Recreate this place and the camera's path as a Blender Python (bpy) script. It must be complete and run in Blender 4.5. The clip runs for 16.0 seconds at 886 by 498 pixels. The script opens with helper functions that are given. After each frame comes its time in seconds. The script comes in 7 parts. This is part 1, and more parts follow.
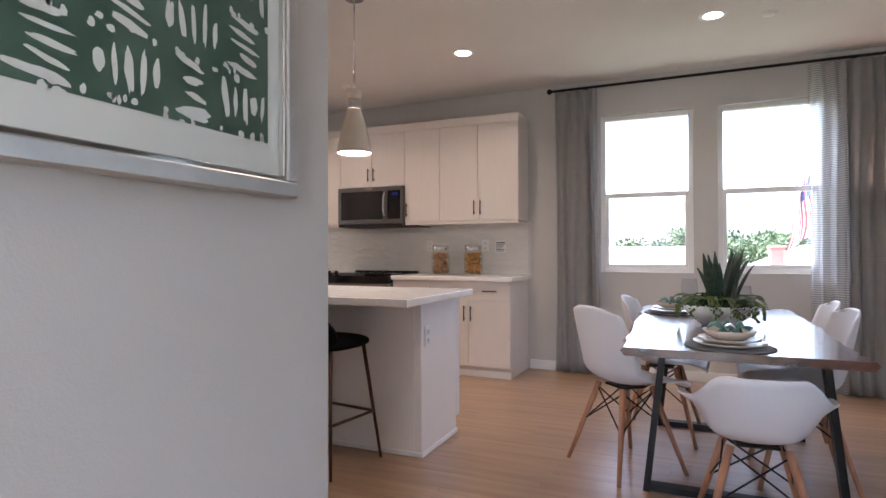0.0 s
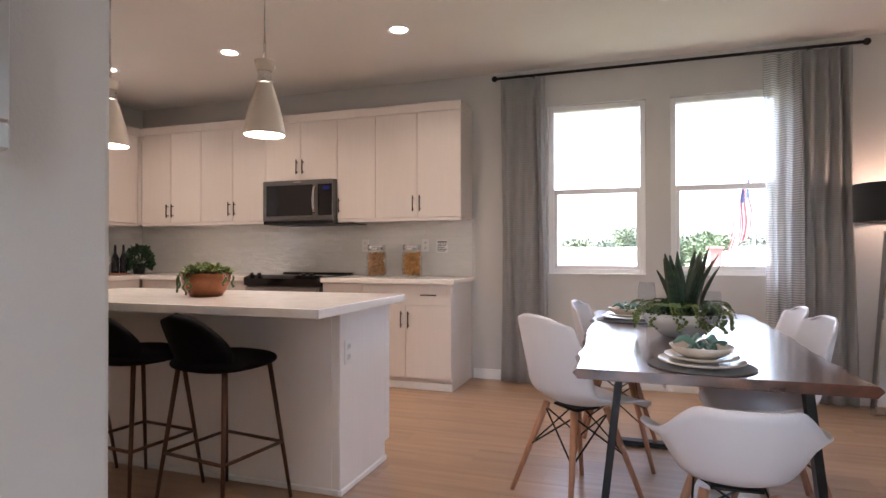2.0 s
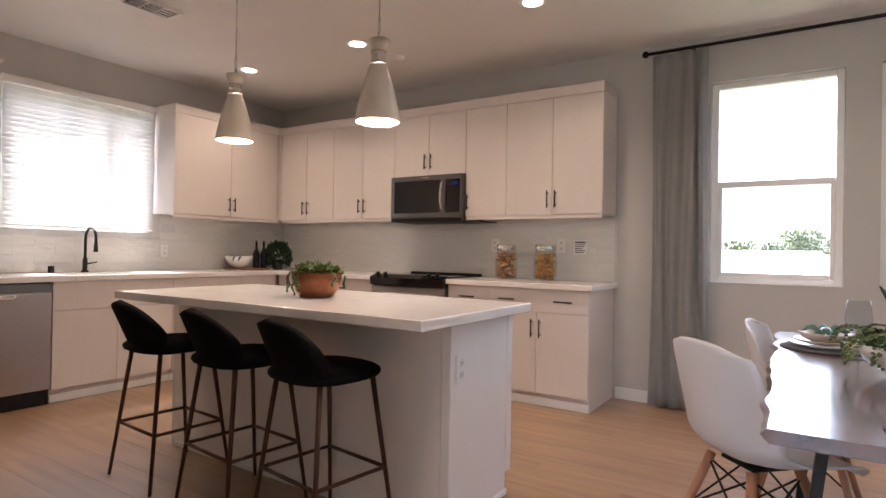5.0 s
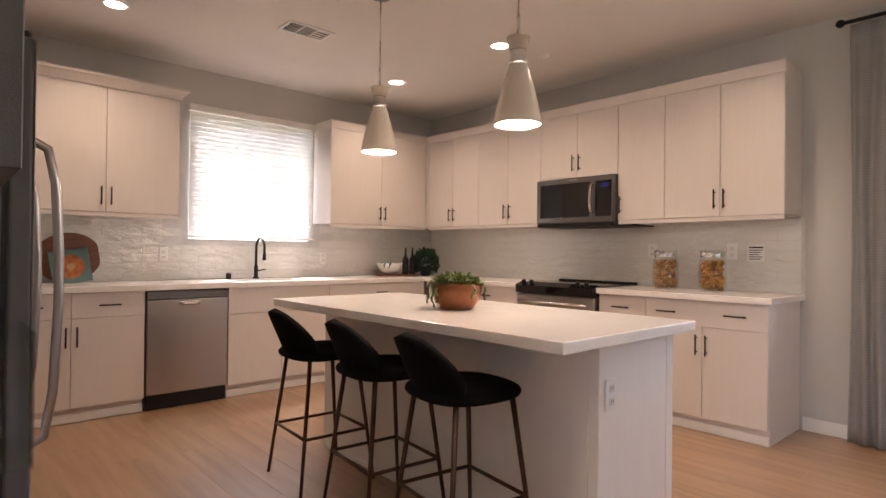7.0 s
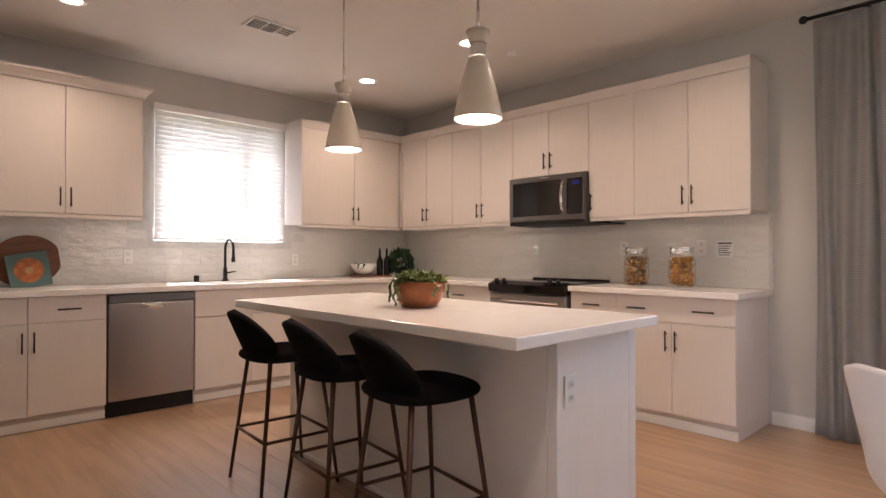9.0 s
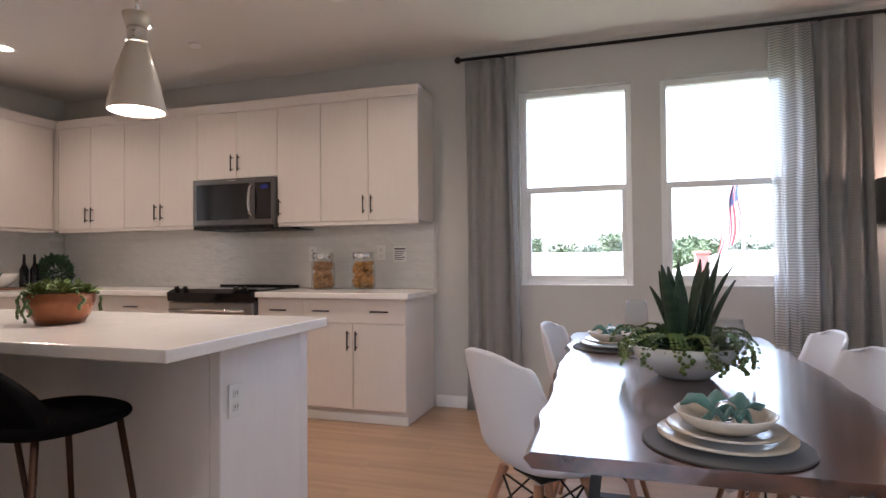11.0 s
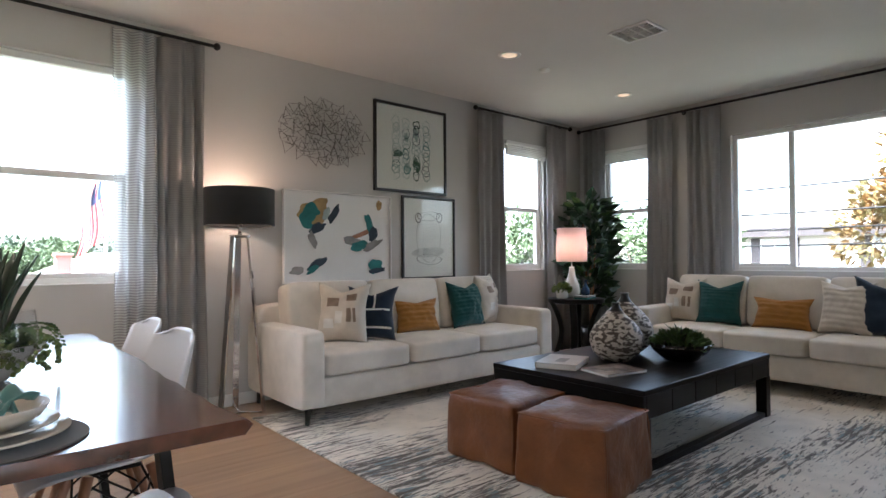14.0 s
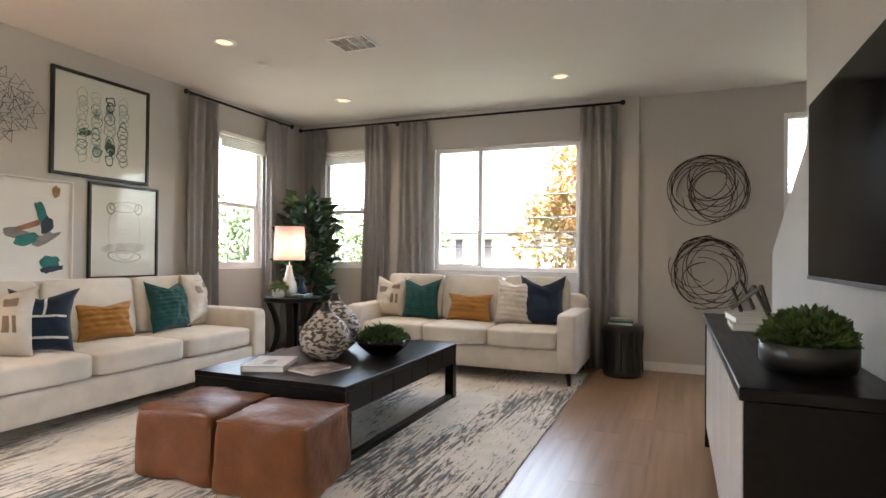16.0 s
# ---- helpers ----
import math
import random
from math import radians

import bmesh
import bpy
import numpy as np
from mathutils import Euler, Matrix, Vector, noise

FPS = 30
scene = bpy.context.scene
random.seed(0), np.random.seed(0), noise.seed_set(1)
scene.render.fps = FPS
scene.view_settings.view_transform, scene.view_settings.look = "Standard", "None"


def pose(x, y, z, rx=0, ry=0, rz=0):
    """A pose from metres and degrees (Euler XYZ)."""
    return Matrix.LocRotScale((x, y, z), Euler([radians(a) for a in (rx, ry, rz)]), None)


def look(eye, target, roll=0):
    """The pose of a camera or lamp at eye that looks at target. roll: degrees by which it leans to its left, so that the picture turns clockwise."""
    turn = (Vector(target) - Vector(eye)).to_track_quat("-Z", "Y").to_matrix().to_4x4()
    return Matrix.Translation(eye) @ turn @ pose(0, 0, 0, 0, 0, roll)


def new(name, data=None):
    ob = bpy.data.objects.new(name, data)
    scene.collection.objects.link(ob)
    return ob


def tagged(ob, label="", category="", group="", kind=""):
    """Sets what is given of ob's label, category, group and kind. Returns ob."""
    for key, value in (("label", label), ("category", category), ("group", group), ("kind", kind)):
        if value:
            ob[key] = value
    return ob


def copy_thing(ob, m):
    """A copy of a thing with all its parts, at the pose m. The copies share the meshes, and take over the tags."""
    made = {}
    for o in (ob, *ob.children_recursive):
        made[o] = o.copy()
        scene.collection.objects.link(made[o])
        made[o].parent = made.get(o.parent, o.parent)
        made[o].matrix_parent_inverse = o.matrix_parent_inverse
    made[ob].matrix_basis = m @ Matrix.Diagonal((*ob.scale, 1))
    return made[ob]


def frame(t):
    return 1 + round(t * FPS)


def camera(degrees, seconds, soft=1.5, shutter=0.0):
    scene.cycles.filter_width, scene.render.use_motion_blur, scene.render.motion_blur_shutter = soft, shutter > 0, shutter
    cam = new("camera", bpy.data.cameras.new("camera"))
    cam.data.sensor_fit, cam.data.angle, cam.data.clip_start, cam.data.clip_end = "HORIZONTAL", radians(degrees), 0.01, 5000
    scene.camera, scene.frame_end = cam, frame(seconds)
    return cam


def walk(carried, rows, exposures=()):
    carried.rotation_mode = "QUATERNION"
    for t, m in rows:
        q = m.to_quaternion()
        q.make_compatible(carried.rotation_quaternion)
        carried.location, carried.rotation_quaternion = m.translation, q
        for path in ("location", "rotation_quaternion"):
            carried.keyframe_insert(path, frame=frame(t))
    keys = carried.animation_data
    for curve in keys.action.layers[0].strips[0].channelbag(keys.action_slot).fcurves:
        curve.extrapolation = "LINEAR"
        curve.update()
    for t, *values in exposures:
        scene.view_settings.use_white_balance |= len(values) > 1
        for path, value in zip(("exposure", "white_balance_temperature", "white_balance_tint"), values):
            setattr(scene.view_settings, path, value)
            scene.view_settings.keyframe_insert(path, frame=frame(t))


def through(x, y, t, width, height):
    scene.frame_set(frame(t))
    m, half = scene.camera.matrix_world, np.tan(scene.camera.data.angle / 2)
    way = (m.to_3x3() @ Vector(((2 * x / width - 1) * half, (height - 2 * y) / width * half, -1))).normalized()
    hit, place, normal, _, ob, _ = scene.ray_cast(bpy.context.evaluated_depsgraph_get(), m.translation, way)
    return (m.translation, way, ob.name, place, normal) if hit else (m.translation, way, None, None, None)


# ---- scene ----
# ---- camera and walk ----
cam = camera(76.0, 16.0)
ROWS = [
    (0.0, 5.316, -5.432, 1.128, 23.74, 0.41, 0.15),
    (0.5, 5.284, -5.285, 1.126, 22.36, 0.29, 0.11),
    (1.0, 5.257, -5.157, 1.123, 20.30, 0.13, 0.05),
    (1.5, 5.252, -5.051, 1.126, 19.14, 0.32, 0.10),
    (2.0, 5.242, -4.958, 1.126, 18.68, 0.43, 0.07),
    (2.5, 5.213, -4.857, 1.123, 18.48, 0.35, -0.07),
    (3.0, 5.177, -4.745, 1.128, 18.62, 0.48, -0.14),
    (5.5, 5.133, -4.510, 1.143, 38.09, 0.25, -0.92),
    (6.0, 5.128, -4.478, 1.157, 42.79, 0.35, -0.71),
    (6.5, 5.105, -4.430, 1.166, 45.47, 0.31, -0.65),
    (7.0, 5.069, -4.387, 1.171, 47.90, 0.34, -0.63),
    (7.5, 5.039, -4.353, 1.165, 51.08, 0.18, -0.40),
    (8.0, 5.030, -4.329, 1.158, 52.93, 0.34, -0.26),
    (10.5, 5.249, -4.229, 1.141, 24.68, 1.00, 0.39),
    (11.0, 5.244, -4.228, 1.146, 17.40, 1.02, 0.45),
    (11.5, 5.228, -4.235, 1.150, 7.44, 0.80, 1.13),
    (12.0, 5.258, -4.245, 1.158, -4.17, 0.44, 1.12),
    (12.5, 5.320, -4.258, 1.120, -15.32, 0.56, 0.76),
    (13.0, 5.353, -4.258, 1.085, -24.78, 0.88, 0.56),
    (13.5, 5.371, -4.267, 1.092, -33.22, 0.92, 0.60),
    (14.0, 5.403, -4.293, 1.100, -40.65, 0.94, 0.37),
    (14.5, 5.418, -4.322, 1.106, -47.70, 0.93, 0.23),
    (15.0, 5.428, -4.344, 1.108, -55.47, 0.82, 0.07),
    (15.5, 5.435, -4.370, 1.118, -62.99, 0.71, -0.25),
    (16.0, 5.434, -4.393, 1.134, -67.69, 0.54, -0.57),
]
EXPOSURES = [(0.0, 3.80, 5600, 13), (1.0, 3.84, 5750, 14), (3.0, 3.88, 5950, 15), (5.5, 3.80, 6150, 16), (8.0, 4.02, 6550, 18), (10.5, 3.66, 5700, 13), (11.5, 3.62, 5500, 11),
             (12.0, 3.42, 5300, 9), (13.0, 3.48, 5300, 6), (13.7, 3.76, 5550, 5), (15.0, 4.30, 6050, 6), (16.0, 4.66, 6450, 7)]
walk(cam, [(t, pose(x, y, z, 90 + pitch, roll, yaw)) for t, x, y, z, yaw, pitch, roll in ROWS], EXPOSURES)

# ---- world, sun, lamps ----
world = bpy.data.worlds.new("sky")
scene.world = world
world.use_nodes = True
wn = world.node_tree
sky = wn.nodes.new("ShaderNodeTexSky")
sky.sky_type = "NISHITA"
sky.sun_disc = False
sky.sun_elevation, sky.sun_rotation = radians(63), radians(270)
sky.air_density, sky.dust_density, sky.ozone_density = 1.0, 4.0, 0.6
haze = wn.nodes.new("ShaderNodeHueSaturation")
haze.inputs["Saturation"].default_value = 0.6
wn.links.new(sky.outputs[0], haze.inputs["Color"])
wn.links.new(haze.outputs[0], wn.nodes["Background"].inputs[0])
wn.nodes["Background"].inputs[1].default_value = 0.15
sun_data = bpy.data.lights.new("sun", "SUN")
sun_data.energy, sun_data.angle, sun_data.color = 2.2, radians(12), (1.0, 0.96, 0.90)
sun = new("sun", sun_data)
sun.matrix_world = look((0, 0, 40), (20, 1, 0))

# daylight of the hall window behind the entry
hall_data = bpy.data.lights.new("hall_daylight", "AREA")
hall_data.shape, hall_data.size, hall_data.size_y = "RECTANGLE", 1.24, 2.34
hall_data.energy, hall_data.color = 1.0, (1.0, 0.99, 0.97)
new("hall_daylight", hall_data).matrix_world = pose(5.33, -7.19, 1.29, 90, 0, 0)

CEIL = 2.735
# last two are out of view; (4.75, -3.45) is added to brighten the island end
CANS = [(0.97, -3.53), (0.90, -1.22), (2.18, -1.22), (3.64, -1.21), (5.45, -1.19), (8.78, -1.20), (10.5, -1.17), (10.5, -3.43),
        (4.75, -3.45), (5.3, -6.2)]
CAN_WATTS = 0.55


# ---- building blocks ----
def thing(name, label, category, x=0, y=0, z=0, rz=0, group="", kind=""):
    ob = new(name)
    ob.matrix_world = pose(x, y, z, 0, 0, rz)
    return tagged(ob, label, category, group, kind)


def finish(bm, name, material, smooth=False):
    bmesh.ops.recalc_face_normals(bm, faces=bm.faces)
    me = bpy.data.meshes.new(name)
    bm.to_mesh(me)
    bm.free()
    if material is not None:
        me.materials.append(material)
    if smooth:
        for p in me.polygons:
            p.use_smooth = True
    return me


def part(name, bm, material, parent=None, label="", smooth=False):
    ob = new(name, finish(bm, name, material, smooth))
    if parent is not None:
        ob.parent = parent
    return tagged(ob, label)


def structure(name, bm, material, label, category, smooth=False):
    return tagged(new(name, finish(bm, name, material, smooth)), label, category, "", "structure")


def add_box(bm, x0, x1, y0, y1, z0, z1, bevel=0.0, seg=1):
    m = Matrix.Translation(((x0 + x1) / 2, (y0 + y1) / 2, (z0 + z1) / 2)) @ Matrix.Diagonal((abs(x1 - x0), abs(y1 - y0), abs(z1 - z0), 1))
    vs = bmesh.ops.create_cube(bm, size=1, matrix=m)["verts"]
    if bevel > 0:
        es = list({e for v in vs for e in v.link_edges})
        bmesh.ops.bevel(bm, geom=es, offset=bevel, segments=seg, profile=0.5, affect="EDGES")
    return bm


def box(x0, x1, y0, y1, z0, z1, bevel=0.0, seg=1):
    return add_box(bmesh.new(), x0, x1, y0, y1, z0, z1, bevel, seg)


def add_rod(bm, a, b, r0, r1=None, n=10, caps=True):
    a, b = Vector(a), Vector(b)
    r1 = r0 if r1 is None else r1
    d = b - a
    m = Matrix.Translation((a + b) / 2) @ d.to_track_quat("Z", "Y").to_matrix().to_4x4()
    bmesh.ops.create_cone(bm, cap_ends=caps, segments=n, radius1=r0, radius2=r1, depth=d.length, matrix=m)
    return bm


def rod(a, b, r0, r1=None, n=10):
    return add_rod(bmesh.new(), a, b, r0, r1, n)


def add_bar(bm, a, b, w, h=None):
    """A square bar from a to b."""
    a, b = Vector(a), Vector(b)
    h = w if h is None else h
    d = b - a
    m = Matrix.Translation((a + b) / 2) @ d.to_track_quat("Z", "Y").to_matrix().to_4x4() @ Matrix.Diagonal((w, h, d.length, 1))
    bmesh.ops.create_cube(bm, size=1, matrix=m)
    return bm


def lathe(profile, n=28, cap=True, offset=(0, 0, 0)):
    """Turned body from (radius, height) pairs."""
    bm = bmesh.new()
    rings = []
    for r, z in profile:
        rings.append([bm.verts.new((offset[0] + r * math.cos(2 * math.pi * i / n), offset[1] + r * math.sin(2 * math.pi * i / n), offset[2] + z)) for i in range(n)])
    for a, b in zip(rings, rings[1:]):
        for i in range(n):
            bm.faces.new((a[i], a[(i + 1) % n], b[(i + 1) % n], b[i]))
    if cap:
        bm.faces.new(rings[0])
        bm.faces.new(list(reversed(rings[-1])))
    return bm


def roundbox(w, d, h, p=7.0, n=10, centre=(0, 0, 0), puff=0.0):
    """A soft box, w x d x h, with rounded edges; puff swells the top and bottom."""
    bm = bmesh.new()
    bmesh.ops.create_cube(bm, size=2)
    bmesh.ops.subdivide_edges(bm, edges=list(bm.edges), cuts=n, use_grid_fill=True)
    for v in bm.verts:
        x, y, z = (math.sin(c * math.pi / 2 * 0.999) if abs(c) < 1 else c for c in v.co)
        k = (abs(x) ** p + abs(y) ** p + abs(z) ** p) ** (1 / p)
        x, y, z = x / k, y / k, z / k
        swell = 1 + puff * (1 - x * x) * (1 - y * y)
        v.co = (centre[0] + x * w / 2, centre[1] + y * d / 2, centre[2] + z * h / 2 * swell)
    return bm


def tube(points, r, n=8, closed=False):
    """A round wire along points."""
    cu = bpy.data.curves.new("wire", "CURVE")
    cu.dimensions, cu.bevel_depth, cu.bevel_resolution, cu.use_fill_caps = "3D", r, max(1, n // 4), True
    sp = cu.splines.new("POLY")
    sp.points.add(len(points) - 1)
    for q, c in zip(sp.points, points):
        q.co = (*c, 1)
    sp.use_cyclic_u = closed
    ob = bpy.data.objects.new("wire", cu)
    me = bpy.data.meshes.new_from_object(ob)
    bm = bmesh.new()
    bm.from_mesh(me)
    bpy.data.objects.remove(ob)
    bpy.data.curves.remove(cu)
    bpy.data.meshes.remove(me)
    return bm


def merge(bm, other):
    me = bpy.data.meshes.new("tmp")
    other.to_mesh(me)
    other.free()
    bm.from_mesh(me)
    bpy.data.meshes.remove(me)
    return bm


# ---- materials ----
def material(name, colour, rough=0.5, metal=0.0, scale=8.0, vary=0.12, bump=0.0, bump_scale=60.0, second=None, stretch=(1, 1, 1), piece=0.0, coat=0.0, spec=0.5, glow=None, relief=0.002):
    """Base colour with broad stains and fine grain, relief, and variation from piece to piece."""
    m = bpy.data.materials.new(name)
    m.use_nodes = True
    nt = m.node_tree
    N, L = nt.nodes, nt.links
    b = N["Principled BSDF"]
    tc = N.new("ShaderNodeTexCoord")
    mp = N.new("ShaderNodeMapping")
    mp.inputs["Scale"].default_value = stretch
    L.new(tc.outputs["Object"], mp.inputs["Vector"])
    big, fine = N.new("ShaderNodeTexNoise"), N.new("ShaderNodeTexNoise")
    big.inputs["Scale"].default_value, big.inputs["Detail"].default_value = scale, 4
    fine.inputs["Scale"].default_value, fine.inputs["Detail"].default_value = bump_scale, 3
    L.new(mp.outputs[0], big.inputs["Vector"])
    L.new(mp.outputs[0], fine.inputs["Vector"])
    mix = N.new("ShaderNodeMix")
    mix.data_type = "RGBA"
    c2 = second if second else tuple(c * (1 - vary) for c in colour)
    mix.inputs["A"].default_value, mix.inputs["B"].default_value = (*colour, 1), (*c2, 1)
    ramp = N.new("ShaderNodeMapRange")
    ramp.inputs["From Min"].default_value, ramp.inputs["From Max"].default_value = 0.35, 0.65
    L.new(big.outputs["Fac"], ramp.inputs["Value"])
    L.new(ramp.outputs[0], mix.inputs["Factor"])
    out = mix.outputs["Result"]
    hsv = N.new("ShaderNodeHueSaturation")
    val = N.new("ShaderNodeMapRange")
    val.inputs["To Min"].default_value, val.inputs["To Max"].default_value = 1 - vary * 0.5, 1 + vary * 0.5
    L.new(fine.outputs["Fac"], val.inputs["Value"])
    L.new(val.outputs[0], hsv.inputs["Value"])
    L.new(out, hsv.inputs["Color"])
    out = hsv.outputs[0]
    if piece > 0:
        oi = N.new("ShaderNodeObjectInfo")
        pr = N.new("ShaderNodeMapRange")
        pr.inputs["To Min"].default_value, pr.inputs["To Max"].default_value = 1 - piece, 1 + piece
        L.new(oi.outputs["Random"], pr.inputs["Value"])
        sh, sc3 = N.new("ShaderNodeMath"), N.new("ShaderNodeCombineXYZ")
        sh.operation, sh.inputs[1].default_value = "MULTIPLY", 53.0
        L.new(oi.outputs["Random"], sh.inputs[0])
        for i in range(3):
            L.new(sh.outputs[0], sc3.inputs[i])
        L.new(sc3.outputs[0], mp.inputs["Location"])
        h2 = N.new("ShaderNodeHueSaturation")
        L.new(pr.outputs[0], h2.inputs["Value"])
        L.new(out, h2.inputs["Color"])
        out = h2.outputs[0]
    L.new(out, b.inputs["Base Color"])
    rr = N.new("ShaderNodeMapRange")
    rr.inputs["To Min"].default_value, rr.inputs["To Max"].default_value = max(0.02, rough - 0.06), min(1, rough + 0.06)
    L.new(big.outputs["Fac"], rr.inputs["Value"])
    L.new(rr.outputs[0], b.inputs["Roughness"])
    b.inputs["Metallic"].default_value = metal
    b.inputs["Specular IOR Level"].default_value = spec
    b.inputs["Coat Weight"].default_value = coat
    b.inputs["Coat Roughness"].default_value = 0.08
    if bump > 0:
        bp = N.new("ShaderNodeBump")
        bp.inputs["Strength"].default_value, bp.inputs["Distance"].default_value = bump, relief
        L.new(fine.outputs["Fac"], bp.inputs["Height"])
        L.new(bp.outputs[0], b.inputs["Normal"])
    if glow:
        b.inputs["Emission Color"].default_value, b.inputs["Emission Strength"].default_value = (*glow[0], 1), glow[1]
    return m


def glass_material(name, tint=(1, 1, 1), rough=0.0, thin=True):
    m = bpy.data.materials.new(name)
    m.use_nodes = True
    nt = m.node_tree
    if thin:
        N, L = nt.nodes, nt.links
        N.remove(N["Principled BSDF"])
        tr, gl, lw, mx = N.new("ShaderNodeBsdfTransparent"), N.new("ShaderNodeBsdfGlossy"), N.new("ShaderNodeLayerWeight"), N.new("ShaderNodeMixShader")
        pw, fr = N.new("ShaderNodeMath"), N.new("ShaderNodeMath")
        pw.operation, pw.inputs[1].default_value = "POWER", 4.0
        fr.operation, fr.inputs[1].default_value, fr.inputs[2].default_value = "MULTIPLY_ADD", 0.7, 0.025
        L.new(lw.outputs["Facing"], pw.inputs[0])
        L.new(pw.outputs[0], fr.inputs[0])
        tr.inputs[0].default_value, gl.inputs["Roughness"].default_value = (*tint, 1), rough + 0.01
        L.new(fr.outputs[0], mx.inputs[0])
        L.new(tr.outputs[0], mx.inputs[1])
        L.new(gl.outputs[0], mx.inputs[2])
        L.new(mx.outputs[0], N["Material Output"].inputs[0])
    else:
        b = nt.nodes["Principled BSDF"]
        b.inputs["Base Color"].default_value = (*tint, 1)
        b.inputs["Transmission Weight"].default_value, b.inputs["Roughness"].default_value, b.inputs["IOR"].default_value = 1.0, rough, 1.45
    return m


def cloth_material(name, colour, through=0.0, scale=900.0, rough=0.95, vary=0.15, clear=0.0, weave=(1, 1, 1), strength=0.3):
    """Woven cloth; through lets light pass, clear leaves gaps in the weave."""
    m = material(name, colour, rough, 0, 6, vary, strength, scale, stretch=weave)
    nt = m.node_tree
    N, L = nt.nodes, nt.links
    N["Principled BSDF"].inputs["Sheen Weight"].default_value = 0.2
    if through > 0:
        tl, mx = N.new("ShaderNodeBsdfTranslucent"), N.new("ShaderNodeMixShader")
        tl.inputs[0].default_value, mx.inputs[0].default_value = (*colour, 1), through
        L.new(N["Principled BSDF"].outputs[0], mx.inputs[1])
        L.new(tl.outputs[0], mx.inputs[2])
        last = mx
        if clear > 0:
            tp, m2 = N.new("ShaderNodeBsdfTransparent"), N.new("ShaderNodeMixShader")
            m2.inputs[0].default_value = clear
            L.new(mx.outputs[0], m2.inputs[1])
            L.new(tp.outputs[0], m2.inputs[2])
            last = m2
        L.new(last.outputs[0], N["Material Output"].inputs[0])
    return m


def wood_material(name, light, dark, rough=0.35, scale=3.0, along="x", piece=0.12, coat=0.0, vary=0.10):
    st = {"x": (0.6, 9, 9), "y": (9, 0.6, 9), "z": (9, 9, 0.6)}[along]
    m = material(name, light, rough, 0, scale, vary, 0.05, scale * 8, dark, st, piece, coat)
    nt = m.node_tree
    N, L = nt.nodes, nt.links
    oi, off = N.new("ShaderNodeObjectInfo"), N.new("ShaderNodeVectorMath")
    off.operation = "MULTIPLY_ADD"
    off.inputs[1].default_value = (0, 0, 0)
    cm = N.new("ShaderNodeCombineXYZ")
    mul = N.new("ShaderNodeMath")
    mul.operation, mul.inputs[1].default_value = "MULTIPLY", 37.0
    L.new(oi.outputs["Random"], mul.inputs[0])
    for i in range(3):
        L.new(mul.outputs[0], cm.inputs[i])
    for node in [q for q in N if q.bl_idname == "ShaderNodeMapping"]:
        L.new(cm.outputs[0], node.inputs["Location"])
    return m


WALL = material("wall_paint", (0.55, 0.535, 0.512), 0.85, 0, 2.0, 0.03, 0.25, 220)
CEILING = material("ceiling_paint", (0.71, 0.685, 0.65), 0.9, 0, 2.0, 0.03, 0.25, 180)
TRIM = material("white_trim", (0.80, 0.79, 0.77), 0.4, 0, 3, 0.03)
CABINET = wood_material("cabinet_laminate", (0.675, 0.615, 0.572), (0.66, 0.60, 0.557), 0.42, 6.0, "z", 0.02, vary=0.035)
# lighter than CABINET to make up for weak window light on the end panel
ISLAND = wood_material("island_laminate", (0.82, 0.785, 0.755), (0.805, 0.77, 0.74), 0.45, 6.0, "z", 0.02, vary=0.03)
QUARTZ = material("white_quartz", (0.82, 0.79, 0.76), 0.16, 0, 14, 0.05, 0, 60)
TILE = material("glazed_tile", (0.74, 0.73, 0.70), 0.05, 0, 9, 0.03, 1.0, 8, piece=0.012, stretch=(1, 1, 2.2), relief=0.014, spec=0.9)
GROUT = material("grout", (0.62, 0.61, 0.59), 0.9, 0, 30, 0.1)
FLOOR = wood_material("oak_plank", (0.375, 0.232, 0.134), (0.285, 0.170, 0.094), 0.32, 2.2, "x", 0.10)
FLOOR.node_tree.nodes["Principled BSDF"].inputs["Coat Weight"].default_value = 0.6
FLOOR.node_tree.nodes["Principled BSDF"].inputs["Coat Roughness"].default_value = 0.36
FLOOR_GAP = material("plank_joint", (0.24, 0.155, 0.095), 0.9)
BLACK = material("black_metal", (0.018, 0.017, 0.017), 0.42, 0.6, 20, 0.2)
STEEL = material("brushed_steel", (0.42, 0.385, 0.36), 0.30, 1.0, 2, 0.03, 0, 40, stretch=(2.5, 2.5, 0.3))
FRAMESTEEL = material("grey_steel", (0.19, 0.18, 0.175), 0.3, 0.9, 3, 0.12, 0.1, 200)
DARKSTEEL = material("dark_steel", (0.16, 0.155, 0.15), 0.35, 0.8, 3, 0.15, 0.1, 200)
FRIDGESIDE = material("grey_enamel", (0.085, 0.085, 0.085), 0.45, 0, 5, 0.08, 0.2, 300)
CHROME = material("chrome", (0.75, 0.74, 0.73), 0.09, 1.0, 6, 0.05)
BLACKGLASS = material("black_glass", (0.008, 0.008, 0.010), 0.06, 0, 5, 0.1)
GLASS = glass_material("window_glass")
VESSEL = glass_material("clear_glass", (0.97, 0.98, 0.97))
WINEGLASS = glass_material("blown_glass", (0.945, 0.955, 0.965))


